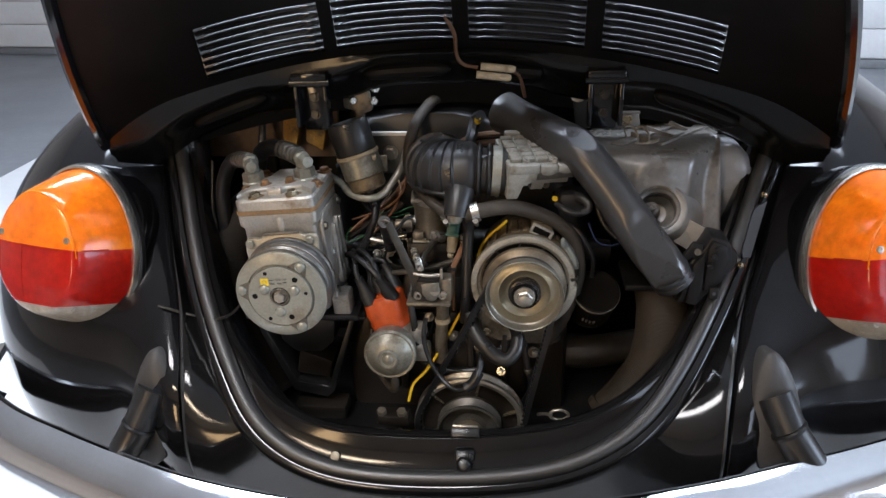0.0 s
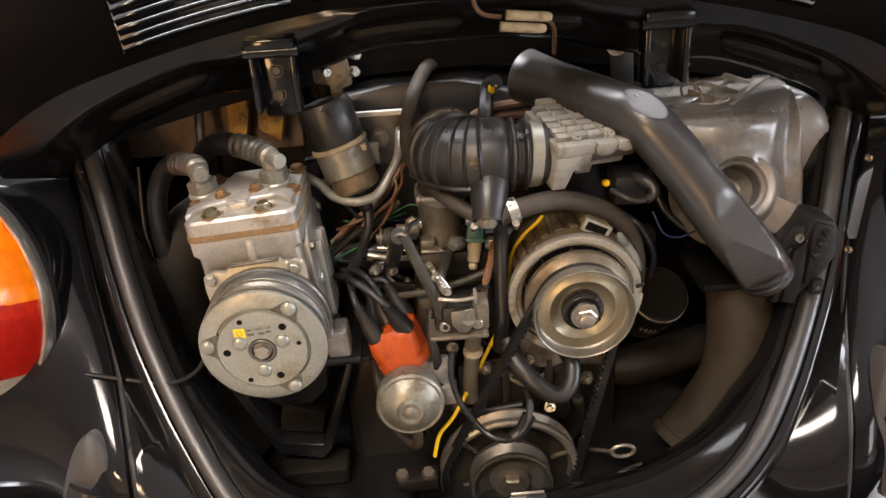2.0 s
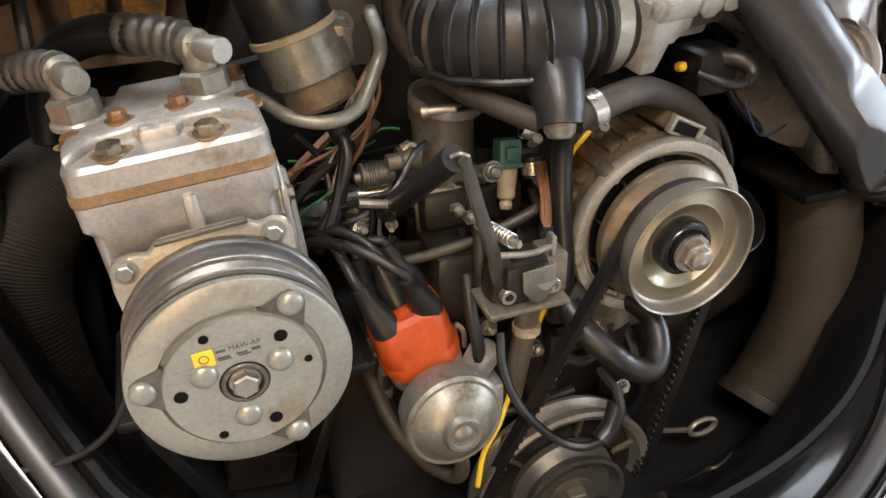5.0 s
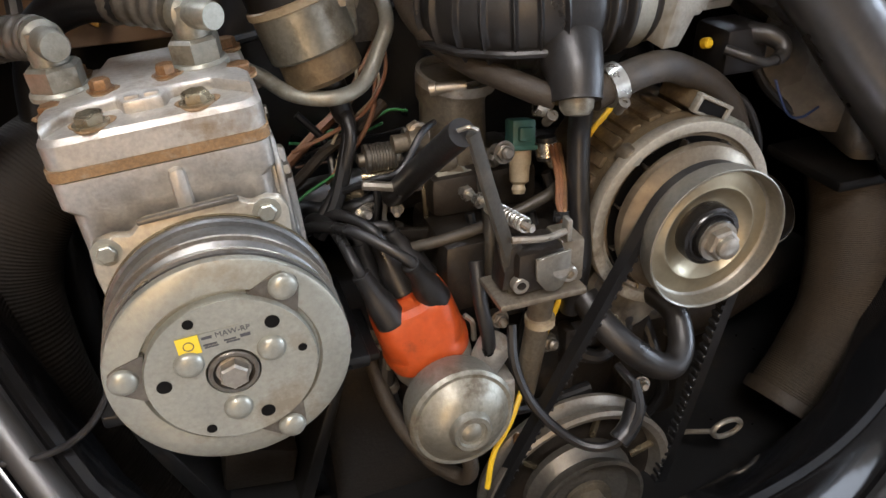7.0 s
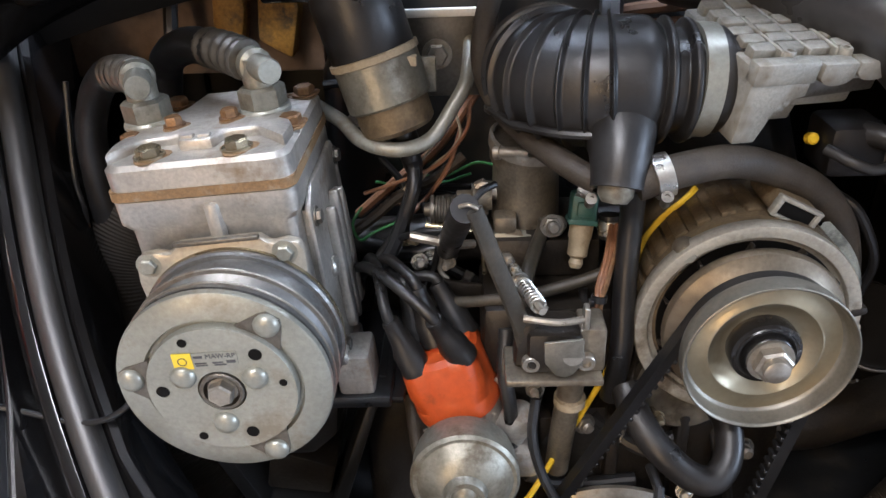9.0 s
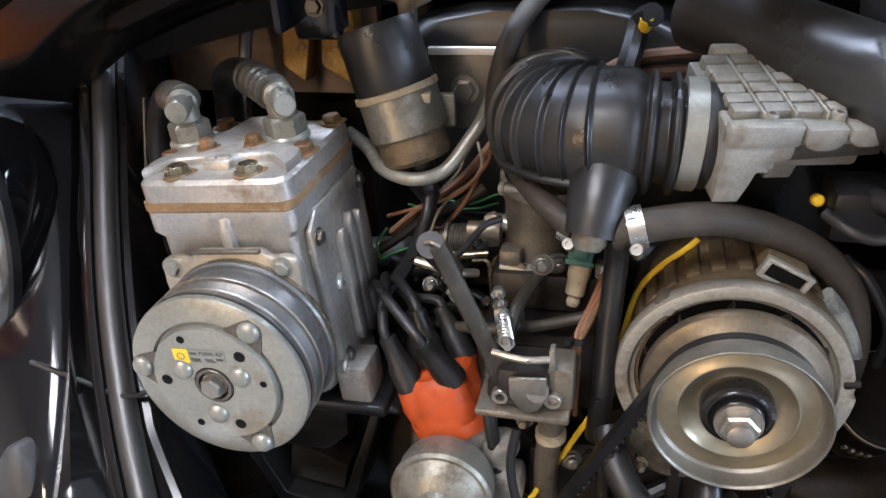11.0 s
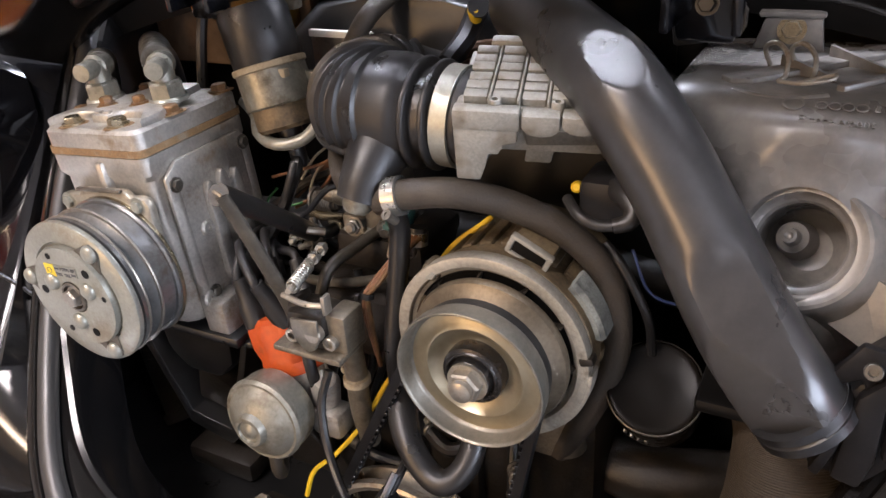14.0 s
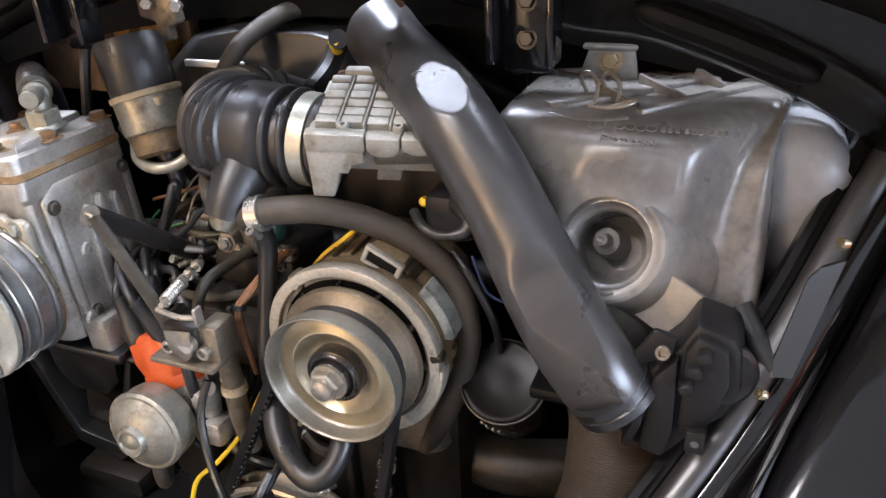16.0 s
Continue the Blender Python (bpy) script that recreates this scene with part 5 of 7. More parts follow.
for i, p in enumerate(dense):
    t = (dense[(i + 1) % len(dense)] - dense[i - 1]).normalized()
    nrm = Vector((t.z, 0, -t.x))
    if nrm.dot(p - mid) < 0:
        nrm = -nrm
    inn = -0.0055
    if i % 2:
        teeth.append((Vector((p.x, 1.109, p.z)) - nrm * 0.0068, math.atan2(nrm.x, nrm.z)))
    rings.append([Vector((p.x, 1.109 + yy, p.z)) + nrm * h for yy, h in ((-0.0062, 0.003), (0.0062, 0.003), (0.0048, inn), (-0.0048, inn))])
rings.append(rings[0])
loft(g, rings, cap=False)
part("belt", g, RUBBER, belt)
for p, a in teeth:
    part("tooth", box(B(), p, (0.0042, 0.0098, 0.0032), 0.0006, Matrix.Rotation(a, 4, "Y"), 1), RUBBER, belt)

# ------------------------------------------------ distributor with vacuum can
dist = thing("distributor", (-0.10, 1.14, 0.50), "distributor with an orange cap and black plug leads", "distributor")
AXD = Vector((-0.28, 0.06, 0.96)).normalized()
cb = Vector((-0.1045, 1.155, 0.5455))
g = B()
lathe(g, cb - AXD * 0.07, AXD, [(0, 0), (0.016, 0), (0.016, 0.035), (0.03, 0.045), (0.035, 0.055), (0.036, 0.07)], 28)
lathe(g, (-0.058, 1.13, 0.54), (0.3, -0.3, 1), [(0, -0.02), (0.014, -0.02), (0.015, 0.012), (0.011, 0.02), (0, 0.022)], 18)
box(g, (-0.055, 1.13, 0.505), (0.035, 0.03, 0.03), 0.006)
part("body", g, CAST, dist, "grey cast distributor body")
g = B()
dx = Vector((math.cos(radians(-46)), math.sin(radians(-46)), 0))
dx = (dx - AXD * dx.dot(AXD)).normalized()
q = Matrix((dx, AXD.cross(dx), AXD)).transposed().to_4x4()
rings = []
for h, rr in ((0.0, 0.037), (0.010, 0.038), (0.013, 0.0365), (0.030, 0.036), (0.048, 0.035), (0.056, 0.033), (0.060, 0.028)):
    ring = []
    for k in range(48):
        a = 6.283185 * k / 48
        lob = 1 + 0.15 * max(0, math.cos(4 * a)) ** 0.7 * (1 if h > 0.013 else 0.2)
        ring.append(Matrix.Translation(cb) @ q @ Vector((rr * lob * math.cos(a), rr * lob * math.sin(a), h)))
    rings.append(ring)
loft(g, rings)
for k in range(4):
    a = radians(90 * k)
    p = Matrix.Translation(cb) @ q @ Vector((0.0275 * math.cos(a), 0.0275 * math.sin(a), 0.045))
    lathe(g, p, AXD, [(0.0115, 0), (0.0105, 0.022), (0, 0.022)], 18)
p = Matrix.Translation(cb) @ q @ Vector((0, 0, 0.055))
lathe(g, p, AXD, [(0.0115, 0), (0.0105, 0.022), (0, 0.022)], 18)
part("cap", g, ORANGE, dist, "bright orange distributor cap")
for k in range(2):
    a = radians(35 + 180 * k)
    p = Matrix.Translation(cb) @ q @ Vector((0.039 * math.cos(a), 0.039 * math.sin(a), -0.01))
    g = B()
    tube(g, [p, p + AXD * 0.02 + Vector((0.004, -0.002, 0)), p + AXD * 0.028], 0.0025, 6)
    part("spring_clip", g, STEEL, dist)
# boots and leads
tower = [Matrix.Translation(cb) @ q @ Vector((0.0275 * math.cos(radians(90 * k)), 0.0275 * math.sin(radians(90 * k)), 0.060)) for k in range(4)] + [Matrix.Translation(cb) @ q @ Vector((0, 0, 0.07))]
LEADS = [
    [(-0.128, 1.128, 0.658), (-0.1534, 1.150, 0.6682), (-0.172, 1.178, 0.664), (-0.1852, 1.200, 0.6545), (-0.197, 1.225, 0.635), (-0.205, 1.27, 0.58)],
    [(-0.120, 1.190, 0.640), (-0.1489, 1.200, 0.6443), (-0.176, 1.2205, 0.642), (-0.195, 1.24, 0.625), (-0.205, 1.28, 0.58)],
    [(-0.148, 1.192, 0.638), (-0.160, 1.205, 0.645), (-0.178, 1.225, 0.640), (-0.195, 1.25, 0.615), (-0.205, 1.29, 0.57)],
    [(-0.1615, 1.146, 0.645), (-0.1659, 1.1648, 0.6568), (-0.170, 1.185, 0.660), (-0.175, 1.200, 0.6591), (-0.182, 1.22, 0.65), (-0.200, 1.26, 0.60)],
    [(-0.140, 1.172, 0.660), (-0.160, 1.195, 0.664), (-0.1727, 1.2148, 0.6523), (-0.1523, 1.2205, 0.6807), (-0.1398, 1.225, 0.7125), (-0.1386, 1.2352, 0.7284)],
]
for k, p in enumerate(tower):
    aim = Vector(LEADS[k][0])
    lean = (aim - p).normalized()
    tall = 0.050
    g = B()
    lathe(g, p - lean * 0.008, lean, [(0, 0), (0.0130, 0), (0.0134, 0.002), (0.0128, 0.004), (0.0122, 0.020), (0.0092, 0.029), (0.0074, 0.045), (0.0078, 0.047), (0.0072, tall), (0.0045, tall + 0.001), (0, tall + 0.001)], 20)
    part("boot", g, RUBBER_GREY, dist, "dusty black rubber plug-lead boot")
    g = B()
    tube(g, [p + lean * 0.030, p + lean * 0.048] + LEADS[k][1:], 0.0047, 12)
    part("plug_lead", g, RUBBER_GREY, dist)
# vacuum can in front
g = B()
VD = Vector((0.02, -1, 0.10)).normalized()
vc = Vector((-0.1005, 1.097, 0.5245))
lathe(g, vc, VD, [(0, -0.016), (0.036, -0.016), (0.041, -0.012), (0.0425, -0.004), (0.0425, 0.011), (0.0440, 0.0125), (0.0440, 0.0165), (0.0415, 0.0195), (0.0385, 0.0190), (0.0365, 0.0205), (0.0315, 0.0265), (0.022, 0.0315), (0.0175, 0.0325), (0.0165, 0.0365), (0.0150, 0.0388), (0.0120, 0.0388), (0.0110, 0.0365), (0.0085, 0.0365), (0.006, 0.0385), (0, 0.0395)], 56)
part("vacuum_can", g, VAC, dist, "round zinc vacuum advance can")
g = B()
tube(g, [vc + Vector((0.005, -0.015, -0.04)), vc + Vector((0.006, -0.016, -0.06)), vc + Vector((0.0, -0.006, -0.074)), vc + Vector((-0.02, 0.02, -0.07)), vc + Vector((-0.04, 0.05, -0.04)), vc + Vector((-0.05, 0.09, 0.0))], 0.007, 12)
part("vacuum_hose", g, BRAID, dist, "short braided vacuum hose")

# ------------------------------------------------ ignition coil
coil = thing("ignition_coil", (-0.15, 1.27, 0.76), "black ignition coil held in a grey metal clamp", "ignition coil")
c0, c1 = Vector((-0.149, 1.249, 0.760)), Vector((-0.184, 1.262, 0.878))
ax = (c1 - c0).normalized()
g = B()
lathe(g, c0, ax, [(0, 0.0), (0.028, 0.0), (0.0315, 0.004), (0.0315, 0.03)], 36)
part("neck", g, HOUSING, coil, "brown stained lower end")
g = B()
lathe(g, c0, ax, [(0.034, 0.024), (0.0355, 0.026), (0.0355, 0.060), (0.034, 0.062)], 40)
box(g, c0 + ax * 0.043 + Vector((0.034, 0.012, 0)), (0.02, 0.006, 0.03), 0.002)
part("clamp_band", g, VAC, coil, "grey zinc clamp band")
g = B()
lathe(g, c0, ax, [(0.033, 0.058), (0.0350, 0.062), (0.0355, 0.115), (0.033, 0.122), (0, 0.122)], 40)
part("can", g, RUBBER_GREY, coil, "matt black can")
g = B()
lathe(g, c0, ax, [(0.0355, 0.060), (0.0375, 0.061), (0.0375, 0.066), (0.0355, 0.067)], 40)
box(g, c0 + ax * 0.0635 + Vector((0.030, -0.018, 0)), (0.012, 0.008, 0.008), 0.001)
part("cable_tie", g, BEIGE, coil, "off-white cable tie")
g = B()
lathe(g, c0, -ax, [(0.0125, -0.002), (0.0125, 0.016), (0.009, 0.020), (0.0085, 0.036), (0.005, 0.042), (0, 0.042)], 20)
part("lead_boot", g, RUBBER, coil)
g = B()
box(g, (-0.115, 1.312, 0.805), (0.075, 0.006, 0.075), 0.002)
part("bracket", g, DULL, coil, "grey speckled bracket plate")
piece("bracket_bolt", "coil_bolt", hexhead(0.010, 0.008, 1.35), STEEL, coil, (-0.118, 1.309, 0.806))
g = B()
box(g, (-0.113, 1.307, 0.842), (0.075, 0.006, 0.007), 0.001)
part("bracket_edge", g, PAPER, coil, "clean white upper edge")

pipe = thing("metal_pipe", (-0.15, 1.22, 0.76), "bent bare aluminium pipe passing under the coil", "pipe")
g = B()
tube(g, [(-0.222, 1.268, 0.776), (-0.200, 1.258, 0.765), (-0.18, 1.237, 0.754), (-0.15, 1.226, 0.750), (-0.123, 1.236, 0.755), (-0.104, 1.252, 0.777), (-0.092, 1.268, 0.796), (-0.088, 1.32, 0.82)], 0.0062, 14)
part("tube", g, ZINC, pipe)

# ------------------------------------------------ throttle body and air intake
thr = thing("throttle_unit", (-0.045, 1.25, 0.66), "worn cast throttle body with levers and a return spring", "throttle body")
TX, TY = -0.043, 1.252
g = B()
lathe(g, (TX, TY, 0.655), (0, 0, 1), [(0, 0), (0.038, 0), (0.038, 0.010), (0.030, 0.016), (0.0285, 0.07), (0.031, 0.076), (0.031, 0.094), (0, 0.094)], 36)
lathe(g, (TX - 0.03, TY - 0.018, 0.70), (-1, 0, 0), [(0, 0), (0.010, 0), (0.010, 0.016), (0.008, 0.018), (0.008, 0.03), (0, 0.03)], 18)
lathe(g, (-0.019, TY - 0.026, 0.678), (0.1, -1, 0), [(0, 0), (0.009, 0), (0.009, 0.006), (0, 0.008)], 16)
lathe(g, (TX - 0.012, TY - 0.034, 0.672), (0.0, -1, 0.2), [(0, 0), (0.008, 0), (0.008, 0.006), (0, 0.006)], 16)
box(g, (TX, TY - 0.03, 0.665), (0.05, 0.02, 0.018), 0.004)
part("barrel", g, CAST_DIRTY, thr, "brownish cast barrel")
TILT = Vector((0.10, -0.16, 1)).normalized()
g = B()
lathe(g, (TX + 0.002, TY - 0.004, 0.742), TILT, [(0.031, 0), (0.0345, 0.0005), (0.0345, 0.0095), (0.031, 0.010)], 40)
part("barrel_clamp", g, STEEL, thr, "steel band clamp on the barrel")
g = B()
lathe(g, (-0.0705, 1.2265, 0.7455), (0.93, -0.36, 0.10), [(0, 0), (0.0062, 0), (0.0062, 0.005), (0.0048, 0.0055), (0.0048, 0.030), (0, 0.030)], 14)
part("clamp_screw", g, STEEL, thr, "clamp screw")
g = B()
prism(g, [(-0.088, 0.712), (-0.080, 0.716), (-0.073, 0.709), (-0.076, 0.682), (-0.086, 0.680)], 1.238, 1.243, 0.001)
lathe(g, (-0.0800, 1.240, 0.707), (0, -1, 0.1), [(0.003, 0), (0.0078, 0), (0.0078, 0.006), (0.005, 0.007), (0.0035, 0.005), (0, 0.005)], 18)
part("throttle_lever", g, STEEL, thr, "bare steel throttle lever")
g = B()
pts = []
for k in range(90):
    a = 6.283185 * k / 10
    pts.append((-0.099 - 0.023 * k / 90, 1.242 + 0.0112 * math.cos(a), 0.687 + 0.0112 * math.sin(a)))
tube(g, pts, 0.0014, 5, n=1)
lathe(g, (-0.096, 1.242, 0.687), (-1, 0, 0), [(0, 0), (0.0085, 0), (0.0085, 0.027), (0.0128, 0.027), (0.0128, 0.030), (0.0065, 0.031), (0.0055, 0.036), (0, 0.036)], 20)
part("return_spring", g, DULL, thr, "coiled return spring")
g = B()
tube(g, [(-0.13, 1.24, 0.672), (-0.11, 1.235, 0.672), (-0.085, 1.235, 0.676)], lambda f: 0.0065 - 0.003 * f, 12)
part("brass_rod", g, GOLD, thr, "brass linkage rod end")
g = B()
tube(g, [(-0.065, 1.172, 0.679), (-0.042, 1.086, 0.682)], 0.0028, 8, smooth=False)
part("link_rod", g, STEEL, thr)
g = B()
pts = []
for k in range(100):
    a = 6.283185 * k / 9
    f = k / 100
    c = Vector((-0.0555, 1.135, 0.680)).lerp(Vector((-0.0435, 1.092, 0.682)), f)
    pts.append(c + Vector((0.0054 * math.cos(a), 0, 0.0054 * math.sin(a))))
tube(g, pts, 0.0011, 5, n=1)
for f in (0.02, 0.12):
    c = Vector((-0.0645, 1.170, 0.679)).lerp(Vector((-0.0575, 1.142, 0.680)), f * 6)
    lathe(g, c, (0.15, -1, 0), [(0, 0), (0.006, 0), (0.006, 0.006), (0, 0.006)], 6)
part("link_spring", g, BRIGHT, thr, "small coil spring on the link")

more = [("link_screw", (-0.0202, 1.2120, 0.6841), (0.3, -1, 0.1), 0.0075, DULL), ("link_screw", (-0.128, 1.236, 0.640), (0.1, -1, 0.2), 0.0075, BRIGHT), ("link_screw", (-0.075, 1.236, 0.665), (-0.3, -1, 0.2), 0.006, GOLD)]
for nm, p, d, r, mt in more:
    piece(nm, "link_screw%g" % r, hexhead(r, r * 0.9, 1.3, 0.5), mt, thr, p, d)
g = B()
lathe(g, (-0.068, 1.246, 0.702), (-1, 0, 0), [(0, 0), (0.0085, 0), (0.0085, 0.012), (0.0065, 0.013), (0.0065, 0.022), (0, 0.022)], 18)
part("shaft_end", g, BRIGHT, thr, "bare throttle shaft end")
g = B()
prism(g, [(-0.125, 0.694), (-0.112, 0.698), (-0.096, 0.694), (-0.092, 0.682), (-0.112, 0.680), (-0.124, 0.684)], 1.236, 1.252, 0.002)
part("spring_seat", g, DULL, thr)
g = B()
tube(g, [(-0.118, 1.222, 0.675), (-0.117, 1.218, 0.655), (-0.119, 1.216, 0.640), (-0.112, 1.214, 0.632)], 0.0022, 8)
part("linkage_wire", g, STEEL, thr, "bent linkage wire")
g = B()
tube(g, [(-0.098, 1.226, 0.672), (-0.084, 1.224, 0.673), (-0.081, 1.222, 0.655), (-0.080, 1.222, 0.632)], 0.0024, 8)
part("linkage_wire", g, GOLD, thr, "bent linkage wire")
part("base_flange", box(B(), (-0.035, 1.218, 0.668), (0.075, 0.012, 0.012), 0.002, Matrix.Rotation(radians(6), 4, "Y")), ZINC, thr, "pale machined base flange")
part("idle_screw_block", box(B(), (-0.062, 1.222, 0.684), (0.02, 0.02, 0.016), 0.004), CAST_DIRTY, thr)
part("linkage_rail", box(B(), (-0.085, 1.21, 0.622), (0.075, 0.006, 0.014), 0.002, Matrix.Rotation(radians(10), 4, "Y")), CAST_DARK, thr)

stay = thing("stay_rod", (-0.07, 1.1, 0.62), "dusty olive-brown stay strap with a rubber sleeve", "rod")
g = B()
tube(g, [(-0.0885, 1.082, 0.765), (-0.0745, 1.090, 0.720), (-0.0575, 1.098, 0.668), (-0.052, 1.100, 0.650)], lambda f: 0.0062 + 0.0016 * f, 10, smooth=False, flat=(1, 0.45))
part("strap", g, STAY, stay)
g = B()
prism(g, [(-0.0635, 0.664), (-0.0500, 0.668), (-0.0385, 0.656), (-0.0365, 0.640), (-0.0375, 0.619), (-0.0545, 0.616), (-0.0585, 0.640)], 1.0965, 1.1010, 0.0012)
part("foot", g, STAY, stay, "widened foot of the strap")
g = B()
tube(g, [(-0.0945, 1.084, 0.765), (-0.0965, 1.096, 0.756), (-0.106, 1.170, 0.698), (-0.1114, 1.2126, 0.6631)], 0.0098, 16, n=6)
part("sleeve", g, RUBBER_GREY, stay, "slit black rubber sleeve")
g = B()
tube(g, [(-0.098, 1.083, 0.767), (-0.092, 1.079, 0.770), (-0.086, 1.079, 0.767)], 0.0016, 6)
part("wire_end", g, STEEL, stay, "bent wire end")

def shift(g):
    for v in g.verts:
        v.co += Vector((-0.010, 0.010, 0.0))


switch = thing("throttle_switch", (-0.025, 1.1, 0.61), "dark boxy throttle switch on a zinc plate", "switch")
g = B()
box(g, (-0.022, 1.095, 0.643), (0.040, 0.036, 0.036), 0.006)
prism(g, [(-0.047, 0.662), (-0.035, 0.668), (-0.03, 0.63), (-0.052, 0.625)], 1.085, 1.11, 0.004)
shift(g)
part("housing", g, CAST_DARK, switch, "dark moulded box")
for c, d, r, h, m, nm in (((-0.020, 1.088, 0.646), (0, -1, 0.05), 0.0085, 0.008, STEEL, "pivot"),):
    part(nm, lathe(B(), c, d, [(0, 0), (r, 0), (r, h * 0.8), (r * 0.85, h), (0, h)], 24), m, switch)
part("shield", prism(B(), [(-0.041, 0.659), (-0.0125, 0.662), (-0.0125, 0.642), (-0.019, 0.631), (-0.025, 0.628), (-0.032, 0.630), (-0.040, 0.641)], 1.080, 1.083, 0.001), RIMSTEEL, switch, "shield-shaped zinc cover plate")
g = B()
box(g, (-0.022, 1.094, 0.621), (0.072, 0.045, 0.006), 0.002)
box(g, (0.006, 1.098, 0.642), (0.02, 0.03, 0.038), 0.003)
shift(g)
part("plate", g, CAST_DIRTY, switch)
for x, z in ((-0.049, 0.634), (-0.009, 0.635)):
    piece("switch_bolt", "switch_bolt", screw(0.0068, 0.007), STEEL, switch, (x, 1.094, z))
g = B()
tube(g, [(-0.045, 1.083, 0.672), (-0.02, 1.08, 0.67), (-0.002, 1.082, 0.671)], 0.0028, 8)
box(g, (0.0, 1.084, 0.672), (0.004, 0.01, 0.018), 0.001)
shift(g)
part("lever", g, STEEL, switch)

elbow = thing("intake_elbow", (-0.03, 1.21, 0.75), "ribbed black rubber intake elbow", "intake hose")
way = [(0.098, 1.190, 0.812), (0.062, 1.188, 0.813), (0.030, 1.188, 0.814), (0.004, 1.190, 0.813), (-0.017, 1.200, 0.812), (-0.029, 1.220, 0.811), (-0.028, 1.246, 0.809), (-0.014, 1.270, 0.806), (0.008, 1.288, 0.80)]


def elbow_r(f):
    r = 0.0372 + 0.0100 / (1 + math.exp(-(f - 0.205) * 80)) - 0.0133 / (1 + math.exp(-(f - 0.88) * 22))
    for c in (0.120, 0.178):
        r += 0.0075 * math.exp(-((f - c) / 0.012) ** 4)
    if 0.30 <= f < 0.9:
        r += 0.0042 * max(0, math.cos((f - 0.335) * 6.283185 / 0.055)) ** 7
    return r


g = B()
tube(g, way, elbow_r, 48, n=78, up=(0, 0, 1))
part("bellows", g, RUBBER_GREY, elbow)
g = B()
pts = []
wp = spline(way, 10)
for i in range(20, 60):
    t = (wp[min(i + 1, len(wp) - 1)] - wp[i - 1]).normalized()
    s = t.cross(Vector((0, 0, 1)))
    s = s.normalized() if s.length > 0.1 else Vector((-0.7, -0.7, 0))
    f = i / (len(wp) - 1)
    u = s.cross(t).normalized()
    pts.append(wp[i] + (s * -0.87 + u * -0.50) * (elbow_r(f) + 0.0025))
tube(g, pts[::3], 0.0035, 8, n=3)
part("seam", g, RUBBER_GREY, elbow)
g = B()
tube(g, [(0.0180, 1.184, 0.803), (0.0172, 1.168, 0.794), (0.0158, 1.151, 0.782), (0.0138, 1.138, 0.769), (0.0115, 1.130, 0.755)], lambda f: 0.0188 + 0.016 * (1 - f) ** 1.6, 36, n=10)
part("side_port", g, RUBBER_GREY, elbow)
g = B()
lathe(g, (0.0115, 1.131, 0.758), (-0.12, -0.33, -0.93), [(0.0155, 0), (0.0132, 0.001), (0.0126, 0.008), (0.0090, 0.0130), (0, 0.0142)], 24)
part("port_plug", g, VAC, elbow, "stained metal nozzle end")
hose_clamp(elbow, (0.075, 1.189, 0.813), (1, 0.05, -0.08), 0.0395, name="band_clamp", screw_at=(0, 0.3, -1), mat=ZINC, width=0.014)

# air flow meter
afm = thing("air_flow_meter", (0.15, 1.2, 0.74), "pale grey finned cast air flow meter box", "air flow meter")
ex = Vector((0.957, 0.275, -0.048)).normalized()
ey = Vector((-0.26, 0.93, 0.22))
ey = (ey - ex * ey.dot(ex)).normalized()
ez = ex.cross(ey)
AFM = Matrix.Translation((0.0985, 1.1345, 0.8380)) @ Matrix((ex, ey, ez)).transposed().to_4x4()


def afm_part(name, g, mat, label=""):
    for v in g.verts:
        v.co = AFM @ v.co
    return part(name, g, mat, afm, label)


LX, LY = 0.115, 0.100
g = B()
box(g, (LX / 2, LY / 2 + 0.003, -0.012), (LX, LY - 0.006, 0.014), 0.002)
box(g, (0.0245, 0.006, -0.0085), (0.049, 0.012, 0.0165), 0.0022)
for x0, x1, drop in ((0.0505, 0.0775, 0.019), (0.0790, 0.1060, 0.0165), (0.1072, 0.1180, 0.015)):
    n = 10
    low = [(x0 + (x1 - x0) * k / n, -drop + 0.006 * abs(2 * k / n - 1) ** 3) for k in range(n + 1)]
    prism(g, [(x0, -0.002), *low, (x1, -0.002)], -0.0015, 0.012, 0.0016)
box(g, (0.06, 0.062, -0.034), (0.10, 0.072, 0.034), 0.004)
afm_part("body", g, CAST_PALE)
g = B()
prism(g, [(0.0, -0.014), (0.047, -0.014), (0.047, -0.027), (0.036, -0.030), (0.033, -0.038), (0.026, -0.038), (0.023, -0.050), (0.019, -0.062), (0.001, -0.062)], 0.0015, 0.026, 0.0015)
lathe(g, (0.0325, 0.0015, -0.031), (0, -1, 0), [(0.0015, -0.002), (0.0015, 0.0), (0.0035, 0.0), (0.0035, -0.004)], 14)
afm_part("leg", g, CAST_PALE, "stepped leg cast under the front edge")
g = B()
prism(g, [(0.056, -0.020), (0.078, -0.020), (0.070, -0.066), (0.049, -0.066)], 0.034, 0.050, 0.0015)
afm_part("leg", g, CAST_PALE)
g = B()
prism(g, [(0.048, -0.014), (0.118, -0.014), (0.118, -0.036), (0.052, -0.040)], 0.018, 0.040, 0.002)
afm_part("underside", g, DULL, "darker set-back underside")
nx, ny = 5, 6
PX, PY = (LX - 0.008) / nx, (LY - 0.020) / ny
rnd = random.Random(3)
for i in range(1, nx + 1):
    afm_part("rib", box(B(), (0.004 + PX * i, LY / 2 + 0.006, -0.0030), (0.0024, LY - 0.014, 0.0105), 0.0008, seg=1), CAST_PALE)
